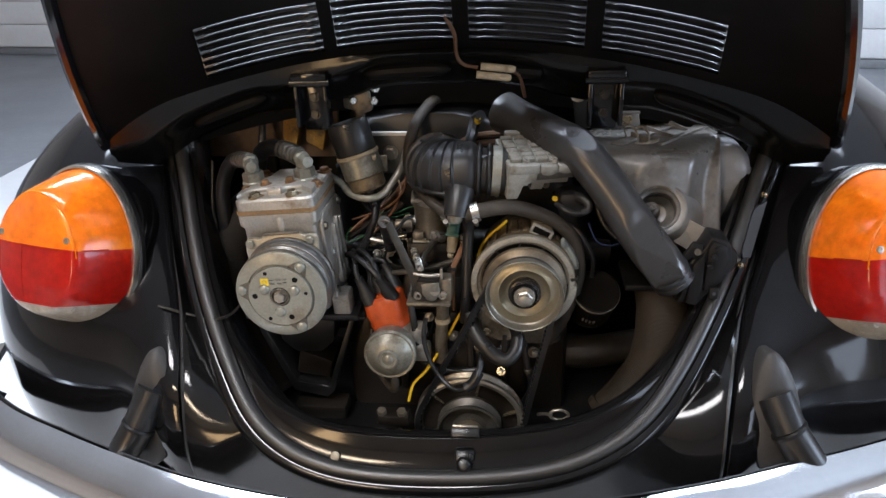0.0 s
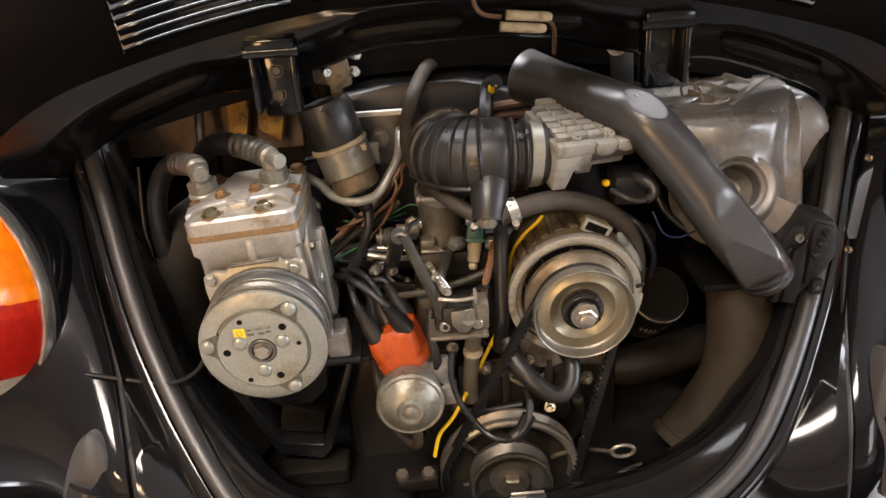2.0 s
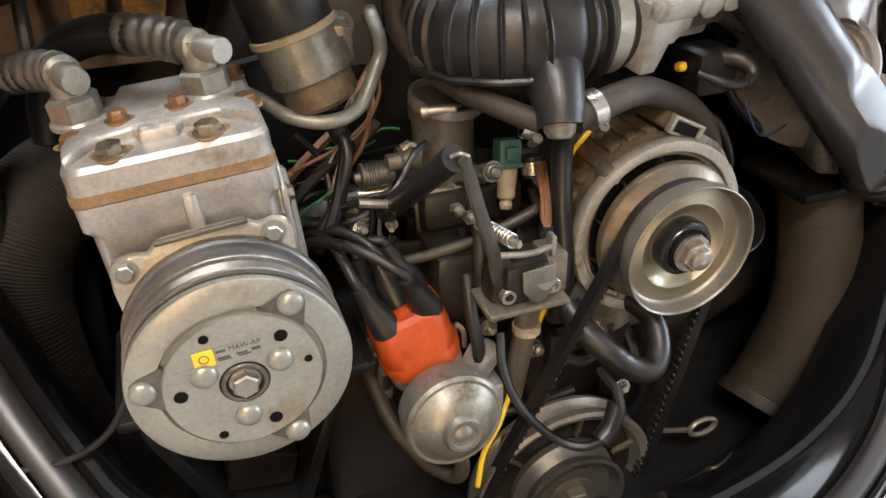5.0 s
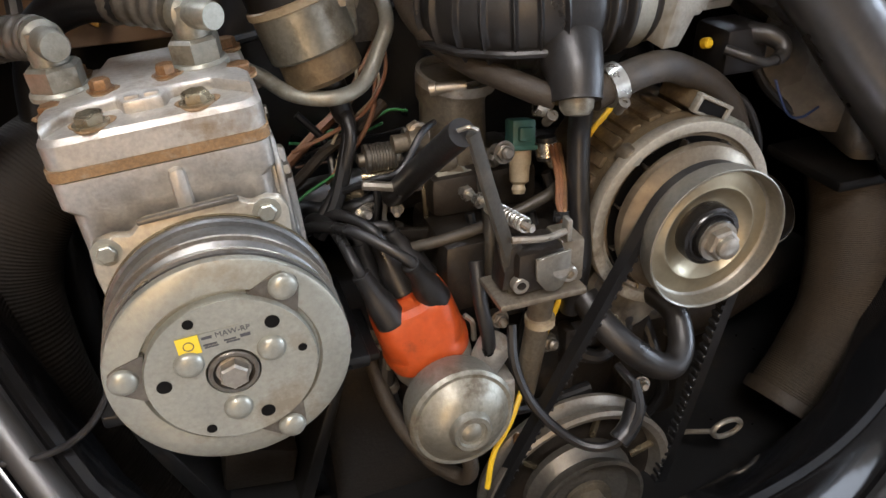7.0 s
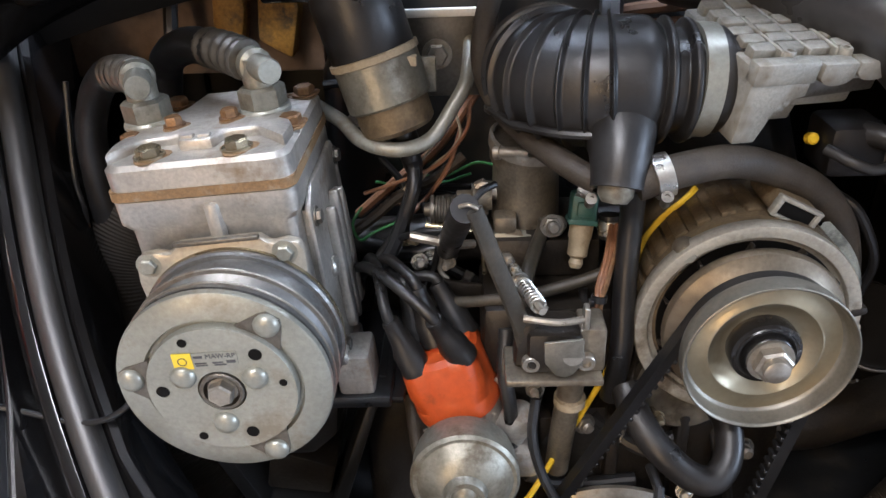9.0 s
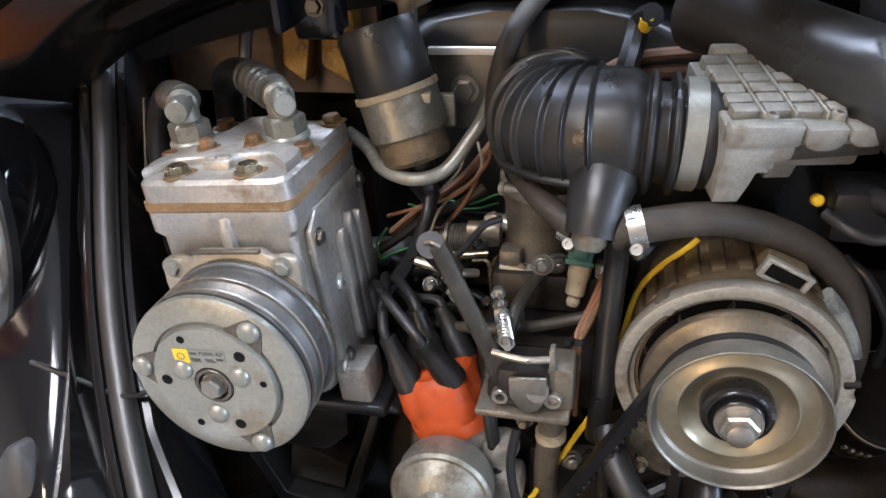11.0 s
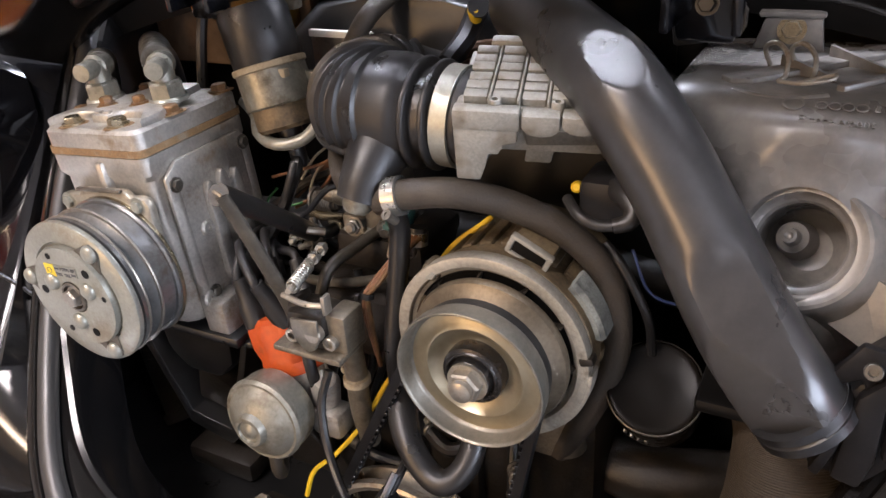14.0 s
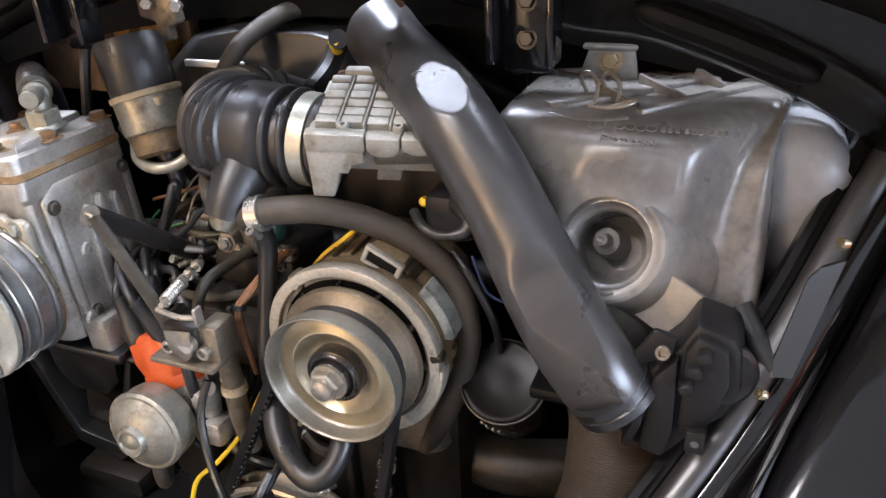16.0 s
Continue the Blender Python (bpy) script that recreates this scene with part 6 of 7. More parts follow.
for j in range(ny):
    y = 0.016 + PY * (j + 0.5)
    for i in range(nx):
        tilt_pad = Matrix.Rotation(radians(rnd.uniform(4, 10)), 4, "X")
        afm_part("pad", box(B(), (0.004 + PX * (i + 0.5), y, -0.0035 + 0.0015 * rnd.random()), (PX - 0.0036, PY - 0.0034, 0.010), 0.0014, tilt_pad, 2), CAST_PALE)
afm_part("raised_edge", box(B(), (LX / 2 - 0.012, LY + 0.002, -0.001), (0.06, 0.012, 0.014), 0.003), CAST_PALE)
for i in range(2):
    afm_part("screw_post", lathe(B(), (0.030 + 0.045 * i, 0.0135, -0.008), (0, 0, 1), [(0, 0), (0.0050, 0), (0.0048, 0.009), (0.0040, 0.0105), (0.0022, 0.0105), (0.0022, 0.008), (0, 0.008)], 16), CAST_PALE)
g = B()
lathe(g, (0.083, 1.1895, 0.8125), (1, 0.04, -0.06), [(0.030, 0), (0.0385, 0.0005), (0.0392, 0.004), (0.0375, 0.008), (0.0340, 0.012), (0.0, 0.016)], 40)
part("rubber_joint", g, RUBBER_GREY, afm, "black rubber joint to the intake elbow")
g = B()
box(g, (0.20, 1.205, 0.755), (0.045, 0.05, 0.042), 0.008)
plug = part("plug", g, DARK_PLASTIC, afm, "black electrical plug")
part("boot", tube(B(), [(0.205, 1.190, 0.768), (0.216, 1.178, 0.768), (0.224, 1.170, 0.762), (0.222, 1.164, 0.755), (0.212, 1.160, 0.752)], lambda f: 0.0095 - 0.004 * f, 16), RUBBER_GREY, plug, "rubber elbow boot")
part("cable", tube(B(), [(0.212, 1.160, 0.752), (0.200, 1.158, 0.752), (0.186, 1.160, 0.757), (0.172, 1.175, 0.762)], 0.0042, 12), RUBBER_GREY, plug)
g = B()
lathe(g, (0.1712, 1.2030, 0.760), (0.1, -1, 0.3), [(0, 0), (0.0047, 0), (0.0047, 0.006), (0.003, 0.008), (0, 0.008)], 14)
part("seal_cap", g, YELLOW, afm, "small yellow sealing cap")

# ------------------------------------------------ big intake duct
duct = thing("intake_duct", (0.36, 1.12, 0.62), "long black plastic intake duct with a flattened bend", "duct")
CORNER = Vector((0.2066, 1.1769, 0.8522))
IN_D, OUT_D = Vector((0.65, -0.745, -0.13)).normalized(), Vector((0.60, -0.27, -0.75)).normalized()
way = [CORNER - IN_D * k for k in (0.185, 0.14, 0.09, 0.045, 0.022)] + [CORNER - IN_D * 0.006 + OUT_D * 0.006]
way += [CORNER + OUT_D * 0.022, Vector((0.250, 1.157, 0.800)), Vector((0.279, 1.142, 0.760)), Vector((0.314, 1.122, 0.713)), Vector((0.340, 1.114, 0.681)), Vector((0.355, 1.117, 0.660))]
g = B()
tube(g, way, lambda f: 0.0325 - 0.001 * f + 0.0035 * max(0.0, 1 - f / 0.14) ** 2 + 0.002 * min(1.0, max(0.0, (f - 0.68) / 0.1)), 88, n=18, up=(0, -0.5, 0.85))


def press(g, centre, normal, reach, ease=0.022):
    """Flatten what stands beyond a plane."""
    n = Vector(normal).normalized()
    c = Vector(centre)
    for v in g.verts:
        k = (v.co - c).dot(n)
        f = min(1.0, max(0.0, (reach - (v.co - c).length) / ease))
        if k > 0:
            v.co -= n * k * 0.95 * f * f * (3 - 2 * f)


press(g, (0.2086, 1.1650, 0.8710), (0.08, -0.535, 0.841), 0.06)
press(g, (0.332, 1.0930, 0.7115), (0.12, -0.88, 0.46), 0.085, 0.028)
press(g, (0.338, 1.0895, 0.6985), (-0.176, -0.972, -0.147), 0.085, 0.016)
part("pipe", g, DUCT, duct, sharp=0.3)
g = B()
lathe(g, (0.356, 1.118, 0.659), (0.55, 0.12, -0.80), [(0.03, -0.012), (0.0345, -0.010), (0.0345, -0.004), (0.0325, -0.003), (0.0345, -0.001), (0.0345, 0.006), (0.03, 0.008)], 32)
part("collar", g, RUBBER, duct)

# ------------------------------------------------ air cleaner
IN = Vector((-0.12, -0.86, 0.50)).normalized()
IC = Vector((0.334, 1.171, 0.7555))
cleaner = thing("air_cleaner", (0.36, 1.26, 0.70), "dusty grey plastic air cleaner box with an open round inlet", "air cleaner")
def soft_ring(corners, z, n=10, passes=2):
    """A closed outline with its corners eased."""
    P = [Vector((x, y, 0)) for x, y in corners]
    ring = [P[i].lerp(P[(i + 1) % len(P)], k / n) for i in range(len(P)) for k in range(n)]
    for q in range(passes):
        ring = [(ring[i - 1] + ring[i] * 2 + ring[(i + 1) % len(ring)]) / 4 for i in range(len(ring))]
    return [Vector((p.x, p.y, z)) for p in ring]


SHELL = [
    (0.640, [(0.325, 1.36), (0.322, 1.26), (0.325, 1.225), (0.385, 1.215), (0.42, 1.222), (0.448, 1.225), (0.45, 1.36)]),
    (0.690, [(0.310, 1.37), (0.305, 1.245), (0.312, 1.207), (0.388, 1.202), (0.42, 1.212), (0.452, 1.222), (0.455, 1.37)]),
    (0.735, [(0.280, 1.38), (0.275, 1.235), (0.292, 1.194), (0.384, 1.200), (0.418, 1.222), (0.450, 1.232), (0.458, 1.38)]),
    (0.770, [(0.262, 1.385), (0.254, 1.235), (0.290, 1.188), (0.385, 1.196), (0.416, 1.238), (0.447, 1.240), (0.460, 1.385)]),
    (0.800, [(0.260, 1.388), (0.254, 1.238), (0.300, 1.187), (0.386, 1.199), (0.424, 1.253), (0.445, 1.248), (0.462, 1.388)]),
    (0.818, [(0.260, 1.39), (0.256, 1.240), (0.308, 1.190), (0.390, 1.206), (0.436, 1.278), (0.447, 1.270), (0.463, 1.39)]),
    (0.830, [(0.261, 1.39), (0.260, 1.243), (0.313, 1.196), (0.394, 1.216), (0.446, 1.300), (0.452, 1.298), (0.463, 1.39)]),
    (0.8365, [(0.263, 1.39), (0.265, 1.248), (0.317, 1.206), (0.392, 1.232), (0.448, 1.312), (0.452, 1.312), (0.460, 1.39)]),
    (0.8385, [(0.270, 1.385), (0.275, 1.262), (0.325, 1.226), (0.385, 1.255), (0.435, 1.325), (0.440, 1.328), (0.450, 1.38)]),
    (0.8365, [(0.31, 1.37), (0.315, 1.30), (0.335, 1.275), (0.37, 1.29), (0.405, 1.335), (0.41, 1.34), (0.42, 1.36)]),
]
BULGED = []
for z, corners in SHELL:
    bulge = 1.172 + 0.58 * (min(z, 0.80) - 0.766) - 0.14 * (0.345 - 0.338)
    front = max(bulge, 1.150) if z < 0.835 else None
    left = [corners[2][0], min(corners[2][1], front + 0.012) if front else corners[2][1]]
    mid = (0.345, min(front, corners[3][1]) if front else (corners[2][1] + corners[3][1]) / 2 - 0.004)
    side = min(1.0, max(0.0, (0.800 - z) / 0.05))
    corners = [(corners[0][0] - 0.030 + 0.085 * side, corners[0][1]), (corners[1][0] - 0.036 + 0.072 * side, corners[1][1] - 0.012 + 0.012 * side)] + corners[2:]
    BULGED.append((z, corners[:2] + [tuple(left), mid] + corners[3:]))
SHELL = BULGED
levels = []
for (z0, a), (z1, b) in zip(SHELL, SHELL[1:]):
    m = max(1, int(abs(z1 - z0) / 0.006))
    for k in range(m):
        f = k / m
        levels.append(soft_ring([(p[0] + (q[0] - p[0]) * f, p[1] + (q[1] - p[1]) * f) for p, q in zip(a, b)], z0 + (z1 - z0) * f))
levels.append(soft_ring(SHELL[-1][1], SHELL[-1][0]))
g = B()
loft(g, levels)


def off_axis(p):
    d = p - IC
    return d - IN * d.dot(IN)


HOLE = 0.037
bmesh.ops.delete(g, geom=[f for f in g.faces if off_axis(f.calc_center_median()).length < HOLE - 0.001 and f.calc_center_median().y < 1.25], context="FACES")
for v in g.verts:
    if v.is_boundary and v.co.y < 1.25 and off_axis(v.co).length < HOLE + 0.02:
        r = off_axis(v.co)
        v.co += r.normalized() * (HOLE - r.length)
for k in range(2):
    bmesh.ops.smooth_vert(g, verts=[v for v in g.verts if not v.is_boundary], factor=0.35, use_axis_x=True, use_axis_y=True, use_axis_z=True)
part("front_shell", g, GREY, cleaner, sharp=1.0)
g = B()
loft(g, [[Vector((x + 0.006, y - 0.022, z - 0.010)) for x, y in round_rect(a, b, c, d, r, 8)] for z, a, b, c, d, r in ((0.672, 0.41, 0.468, 1.33, 1.42, 0.02), (0.685, 0.40, 0.485, 1.315, 1.43, 0.03), (0.71, 0.395, 0.499, 1.305, 1.435, 0.035), (0.75, 0.39, 0.508, 1.30, 1.44, 0.035), (0.79, 0.39, 0.506, 1.30, 1.44, 0.035), (0.812, 0.395, 0.496, 1.305, 1.435, 0.03), (0.826, 0.40, 0.482, 1.315, 1.43, 0.025), (0.833, 0.41, 0.465, 1.33, 1.42, 0.02))])
part("rear_shell", g, LOBE, cleaner, "rounded rear shell, painted paler for the side light", sharp=1.0)
g = B()
tube(g, [(0.424, 1.278, 0.822), (0.4115, 1.2555, 0.807), (0.4015, 1.2375, 0.790), (0.3905, 1.2205, 0.772), (0.376, 1.212, 0.750)], lambda f: 0.0108 - 0.003 * f, 20, n=5)
part("crease", g, GREY, cleaner, "moulded diagonal crease")
g = B()
tube(g, [(0.262, 1.247, 0.832), (0.279, 1.234, 0.8335), (0.298, 1.226, 0.8335), (0.318, 1.226, 0.8345), (0.335, 1.234, 0.8355)], 0.0042, 14, n=4)
part("crease", g, GREY, cleaner, "moulded crease along the top")
# flange along the top edge with gussets
g = B()
prism(g, [(0.262, 1.255), (0.331, 1.326), (0.37, 1.372), (0.41, 1.397), (0.455, 1.40), (0.456, 1.372), (0.408, 1.317), (0.377, 1.282), (0.345, 1.244), (0.339, 1.248), (0.370, 1.288), (0.400, 1.325), (0.425, 1.375), (0.38, 1.35), (0.336, 1.302), (0.285, 1.248), (0.27, 1.246)], 0.834, 0.8415, 0.0015, "xy")
part("flange", g, GREY, cleaner, "raised moulded edge")
for (xa, ya), (xb, yb) in (((0.300, 1.288), (0.338, 1.268)), ((0.331, 1.322), (0.372, 1.296)), ((0.370, 1.366), (0.406, 1.330))):
    d = Vector((xb - xa, yb - ya, 0))
    s = Vector((-d.y, d.x, 0)).normalized() * 0.0018
    a, b = Vector((xa, ya, 0.834)), Vector((xb, yb, 0.834))
    g = B()
    loft(g, [[a + q, a + q + Vector((0, 0, 0.016)), b + q + Vector((0, 0, 0.0065)), b + q] for q in (s, -s)])
    part("gusset", g, GREY, cleaner)
# inlet boss
ic = IC - IN * 0.005
g = B()
lathe(g, ic, IN, [(0.0760, -0.060), (0.0620, -0.034), (0.0530, -0.016), (0.0485, -0.006), (0.0462, -0.001), (0.0445, 0.0014), (0.0420, 0.0022), (0.0400, 0.0015), (0.0375, 0.0005), (0.0350, 0.0005), (0.0335, -0.003), (0.0318, -0.0045), (0.0300, -0.0055), (0.0285, -0.008), (0.0280, -0.040), (0.016, -0.052), (0, -0.056)], 56)
part("inlet", g, GREY, cleaner, "open round inlet with a stepped lip", sharp=0.5)
g = B()
lathe(g, ic - IN * 0.050 + Vector((-0.009, 0, 0.006)), IN, [(0.015, -0.01), (0.011, 0.018), (0.0065, 0.020), (0.005, 0.034), (0.003, 0.035), (0, 0.031)], 24)
part("spigot", g, GREY, cleaner)
# tab under the inlet
g = B()
loft(g, [[Vector(p) + Vector((0, q, 0)) for p in ((0.374, 1.178, 0.740), (0.4125, 1.165, 0.7235), (0.396, 1.158, 0.683), (0.340, 1.170, 0.712))] for q in (0.0, 0.004)])
part("tab", g, GREY, cleaner, "flat tab under the inlet")
g = B()
for dx in (0.0, 0.018):
    tube(g, [(0.292 + dx, 1.285, 0.842), (0.288 + dx, 1.280, 0.856), (0.296 + dx, 1.272, 0.862), (0.305 + dx, 1.262, 0.856), (0.306 + dx, 1.250, 0.845), (0.302 + dx, 1.244, 0.842)], 0.0018, 8)
tube(g, [(0.302, 1.244, 0.842), (0.318, 1.238, 0.843), (0.334, 1.240, 0.846), (0.338, 1.247, 0.848), (0.325, 1.247, 0.844), (0.312, 1.240, 0.842)], 0.0015, 8)
part("wire_clip", g, STEEL, cleaner, "bent steel wire clip")
EMB = Matrix.Translation((0.350, 1.2085, 0.8357)) @ Matrix.Rotation(radians(22), 4, "X")
for x, r in ((-0.034, 0.0072), (-0.017, 0.004), (-0.009, 0.004), (-0.001, 0.004), (0.007, 0.004)):
    k = lathe(B(), (x, 0.004, 0), (0, 0, 1), [(r * 0.78, 0), (r, 0), (r, 0.0008), (r * 0.78, 0.0008)], 22)
    part("moulded_mark", merge(B(), k, EMB), GREY, cleaner)
for x in (0.016, 0.021, 0.026, 0.033, 0.038, 0.043, 0.050, 0.055, 0.060, 0.068):
    part("moulded_mark", merge(B(), box(B(), (x, 0.004, 0.0003), (0.0032, 0.0062, 0.0009), 0.0004, None, 1), EMB), GREY, cleaner)
lettering("moulded_lettering", "Filterelement", 0.0085, Matrix.Translation((0.343, 1.1985, 0.8315)) @ Matrix.Rotation(radians(40), 4, "X"), GREY, cleaner, 0.0006, "moulded lettering in the plastic")

flap = thing("flap_housing", (0.40, 1.13, 0.62), "dark plastic warm-air flap housing with moulded steps", "housing")
g = B()
prism(g, [(0.362, 0.616), (0.398, 0.608), (0.413, 0.630), (0.436, 0.655), (0.4445, 0.68), (0.441, 0.712), (0.436, 0.722), (0.409, 0.730), (0.398, 0.706), (0.384, 0.690), (0.364, 0.665)], 1.118, 1.165, 0.005)
part("housing", g, DARK_PLASTIC, flap)
g = B()
prism(g, [(0.404, 0.712), (0.411, 0.726), (0.433, 0.717), (0.437, 0.69), (0.430, 0.665), (0.412, 0.640), (0.404, 0.640)], 1.108, 1.120, 0.004)
part("cover", g, DARK_PLASTIC, flap, "raised flap cover")
g = B()
prism(g, [(0.384, 0.686), (0.400, 0.706), (0.402, 0.640), (0.396, 0.614), (0.378, 0.618)], 1.108, 1.118, 0.003)
part("step", g, DARK_PLASTIC, flap)
g = B()
prism(g, [(0.376, 0.655), (0.382, 0.660), (0.378, 0.640), (0.371, 0.618), (0.364, 0.622)], 1.106, 1.118, 0.002)
part("ridge", g, DARK_PLASTIC, flap)
for z in (0.716, 0.702, 0.688):
    part("tooth", box(B(), (0.4215 - (0.728 - z) * 0.35, 1.102, z), (0.009, 0.010, 0.007), 0.0015, Matrix.Rotation(radians(-25), 4, "Y")), DARK_PLASTIC, flap)
part("disc", lathe(B(), (0.428, 1.128, 0.688), (0.30, -0.93, 0.1), [(0, 0), (0.026, 0), (0.026, 0.007), (0.022, 0.010), (0, 0.010)], 30), DARK_PLASTIC, flap)
part("clip", box(B(), (0.418, 1.106, 0.640), (0.014, 0.010, 0.020), 0.002), DARK_PLASTIC, flap)
# Flat dark disc paints the shade inside the clip's hole.
piece("clip_shade_disc", "clip_shade_disc", lambda: lathe(B(), (0, 0, 0), (0, 0, 1), [(0.003, 0), (0.003, 0.0006), (0, 0.0006)], 14), INK, flap, (0.418, 1.1008, 0.640))
g = B()
prism(g, [(0.366, 0.694), (0.381, 0.722), (0.397, 0.719), (0.396, 0.694), (0.389, 0.687), (0.384, 0.697), (0.374, 0.690)], 1.114, 1.121, 0.002)
part("lug", g, DARK_PLASTIC, flap)
piece("lug_screw", "lug_screw", screw(0.0055, 0.005), DULL, flap, (0.389, 1.114, 0.706), (-0.05, -1, 0.35))
# Unseen filler, painted near-black to stand for the dark behind the housing.
part("tray", box(B(), (0.345, 1.18, 0.632), (0.12, 0.10, 0.012), 0.004), BLACK_IN, flap)
strut = thing("rubber_strut", (0.455, 1.19, 0.68), "short black rubber strut beside the flap housing", "strut")
part("strut", tube(B(), [(0.436, 1.205, 0.700), (0.452, 1.19, 0.678), (0.4665, 1.178, 0.662)], 0.0105, 18, n=4), RUBBER_GREY, strut)
part("tip", lathe(B(), (0.4655, 1.179, 0.6635), (0.013, -0.012, -0.018), [(0, 0), (0.0095, 0), (0.0095, 0.006), (0.006, 0.008), (0, 0.008)], 16), DULL, strut, "dull metal tip")

strap = thing("cleaner_bracket", (0.30, 1.37, 0.84), "grey folded bracket with a bolt behind the air cleaner", "bracket")
g = B()
prism(g, [(0.27, 0.835), (0.325, 0.835), (0.32, 0.868), (0.28, 0.868)], 1.352, 1.358, 0.002)
box(g, (0.298, 1.37, 0.865), (0.05, 0.04, 0.005), 0.002)
part("plate", g, GREY, strap)
piece("bracket_bolt", "strap_bolt", hexhead(0.008, 0.006, 1.4), GOLD, strap, (0.299, 1.352, 0.853), (0, -1, 0.2))
lug = thing("bay_bracket", (0.215, 1.34, 0.88), "small black bracket with a rubber-washered bolt", "bracket")
g = B()
prism(g, [(0.20, 0.918), (0.215, 0.925), (0.235, 0.90), (0.24, 0.845), (0.21, 0.84)], 1.33, 1.336, 0.003)
part("plate", g, BLACK_STEEL, lug)
piece("bolt", "lug_bolt", hexhead(0.009, 0.007, 1.6), STEEL, lug, (0.212, 1.33, 0.905), (0, -1, 0.2))

# ------------------------------------------------ oil filter
filt = thing("oil_filter", (0.255, 1.22, 0.54), "glossy black oil filter can", "oil filter")
g = B()
FD = Vector((0.08, -0.66, 0.745)).normalized()
lathe(g, Vector((0.2470, 1.1800, 0.6000)) - FD * 0.085, FD, [(0, 0), (0.036, 0), (0.040, 0.004), (0.040, 0.079), (0.0392, 0.0825), (0.0375, 0.0845), (0.0355, 0.0850), (0.032, 0.0840), (0.01, 0.0842), (0, 0.0842)], 56)
part("can", g, FILTER, filt)
g = B()
lathe(g, Vector((0.2470, 1.1800, 0.6000)) - FD * 0.085, FD, [(0.0398, 0.0785), (0.0402, 0.0805), (0.0396, 0.0830), (0.0388, 0.0835)], 56)
part("crimped_rim", g, DULL, filt)
g = B()
for k in range(4):
    a = radians(238 + 9 * k)
    q = FD.to_track_quat("Z", "Y")
    p = Vector((0.2470, 1.1800, 0.6000)) - FD * 0.045 + q @ Vector((0.0404 * math.cos(a), 0.0404 * math.sin(a), 0))
    box(g, p, (0.0028, 0.0028, 0.010), 0.0004, q.to_matrix().to_4x4())
part("print_mark", g, DULL, filt, "pale printed marks")

# ------------------------------------------------ hoses


def hose(name, pts, r, mat, label, category="hose", group="hoses", n=10, seg=14):
    t = thing(name, pts[-1], label, category, group)
    part("hose", tube(B(), pts, r, seg, n=n), mat, t)
    return t


h1 = hose("breather_hose", [(0.026, 1.135, 0.756), (0.055, 1.138, 0.764), (0.093, 1.15, 0.765), (0.132, 1.17, 0.750), (0.174, 1.181, 0.726), (0.2025, 1.186, 0.692), (0.2140, 1.184, 0.645), (0.208, 1.18, 0.60), (0.19, 1.175, 0.55), (0.165, 1.18, 0.50)], lambda f: 0.0128 - 0.0018 * f, BRAID, "dusty braided rubber hose curving over the alternator")
hose_clamp(h1, (0.043, 1.1366, 0.7612), (1, 0.12, 0.25), 0.0146, screw_at=(0.1, -0.7, -0.7), width=0.012)
h2 = hose("vertical_hose", [(0.028, 1.150, 0.748), (0.030, 1.157, 0.723), (0.029, 1.154, 0.697), (0.027, 1.145, 0.657), (0.026, 1.134, 0.611), (0.022, 1.14, 0.56)], 0.0092, RUBBER, "smooth black hose running straight down")
h3 = hose("vacuum_supply_hose", [(0.0, 1.143, 0.755), (-0.012, 1.148, 0.760), (-0.03, 1.166, 0.767), (-0.049, 1.195, 0.774), (-0.069, 1.226, 0.790), (-0.079, 1.255, 0.812), (-0.075, 1.276, 0.845), (-0.063, 1.305, 0.872), (-0.04, 1.36, 0.89), (0.0, 1.42, 0.88)], 0.0095, BRAID, "braided hose passing round the intake elbow")
hose_clamp(h3, (-0.006, 1.151, 0.751), (1, -0.3, -0.3), 0.0105, screw_at=(0.1, -0.6, -0.7), width=0.009)


hose("vacuum_line", [(-0.0285, 1.222, 0.684), (-0.0301, 1.215, 0.680), (-0.040, 1.185, 0.674), (-0.048, 1.156, 0.668), (-0.052, 1.140, 0.645), (-0.052, 1.14, 0.60)], 0.0058, STAY, "thin grey vacuum line beside the throttle")
hose("vacuum_line", [(0.02, 1.170, 0.667), (0.0048, 1.1642, 0.662), (-0.040, 1.168, 0.645), (-0.0895, 1.1775, 0.632), (-0.14, 1.20, 0.618)], 0.0050, STAY, "thin grey vacuum line crossing the manifold")
hose("fuel_hose", [(-0.10, 1.26, 0.66), (-0.12, 1.25, 0.645), (-0.15, 1.25, 0.64), (-0.19, 1.27, 0.64)], 0.007, RUBBER, "short black fuel hose")
hose("fuel_hose", [(-0.065, 1.14, 0.63), (-0.067, 1.125, 0.60), (-0.062, 1.12, 0.56), (-0.06, 1.13, 0.50)], 0.006, RUBBER_GREY, "grey hose running down beside the distributor")


def bellows_hose(name, pts, r, label, mat):
    t = thing(name, pts[-1], label, "hose", "corrugated hoses")
    pitch = 120

    def rad(f):
        return r * (1 + 0.007 * math.cos(f * 6.283185 * pitch) + 0.012 * math.sin(f * 23.0) * math.sin(f * 7.0))
    part("hose", tube(B(), pts, rad, 30, n=int(pitch * 6 / (len(pts) - 1)), cap=True), mat, t)
    g = B()
    d = Vector(pts[-1]) - Vector(pts[-2])
    lathe(g, Vector(pts[-1]) - d.normalized() * 0.012, d, [(r * 0.9, 0), (r * 1.08, 0), (r * 1.1, 0.006), (r * 1.08, 0.014), (r * 0.9, 0.014)], 36)
    part("end_ring", g, mat, t, "folded hose end")


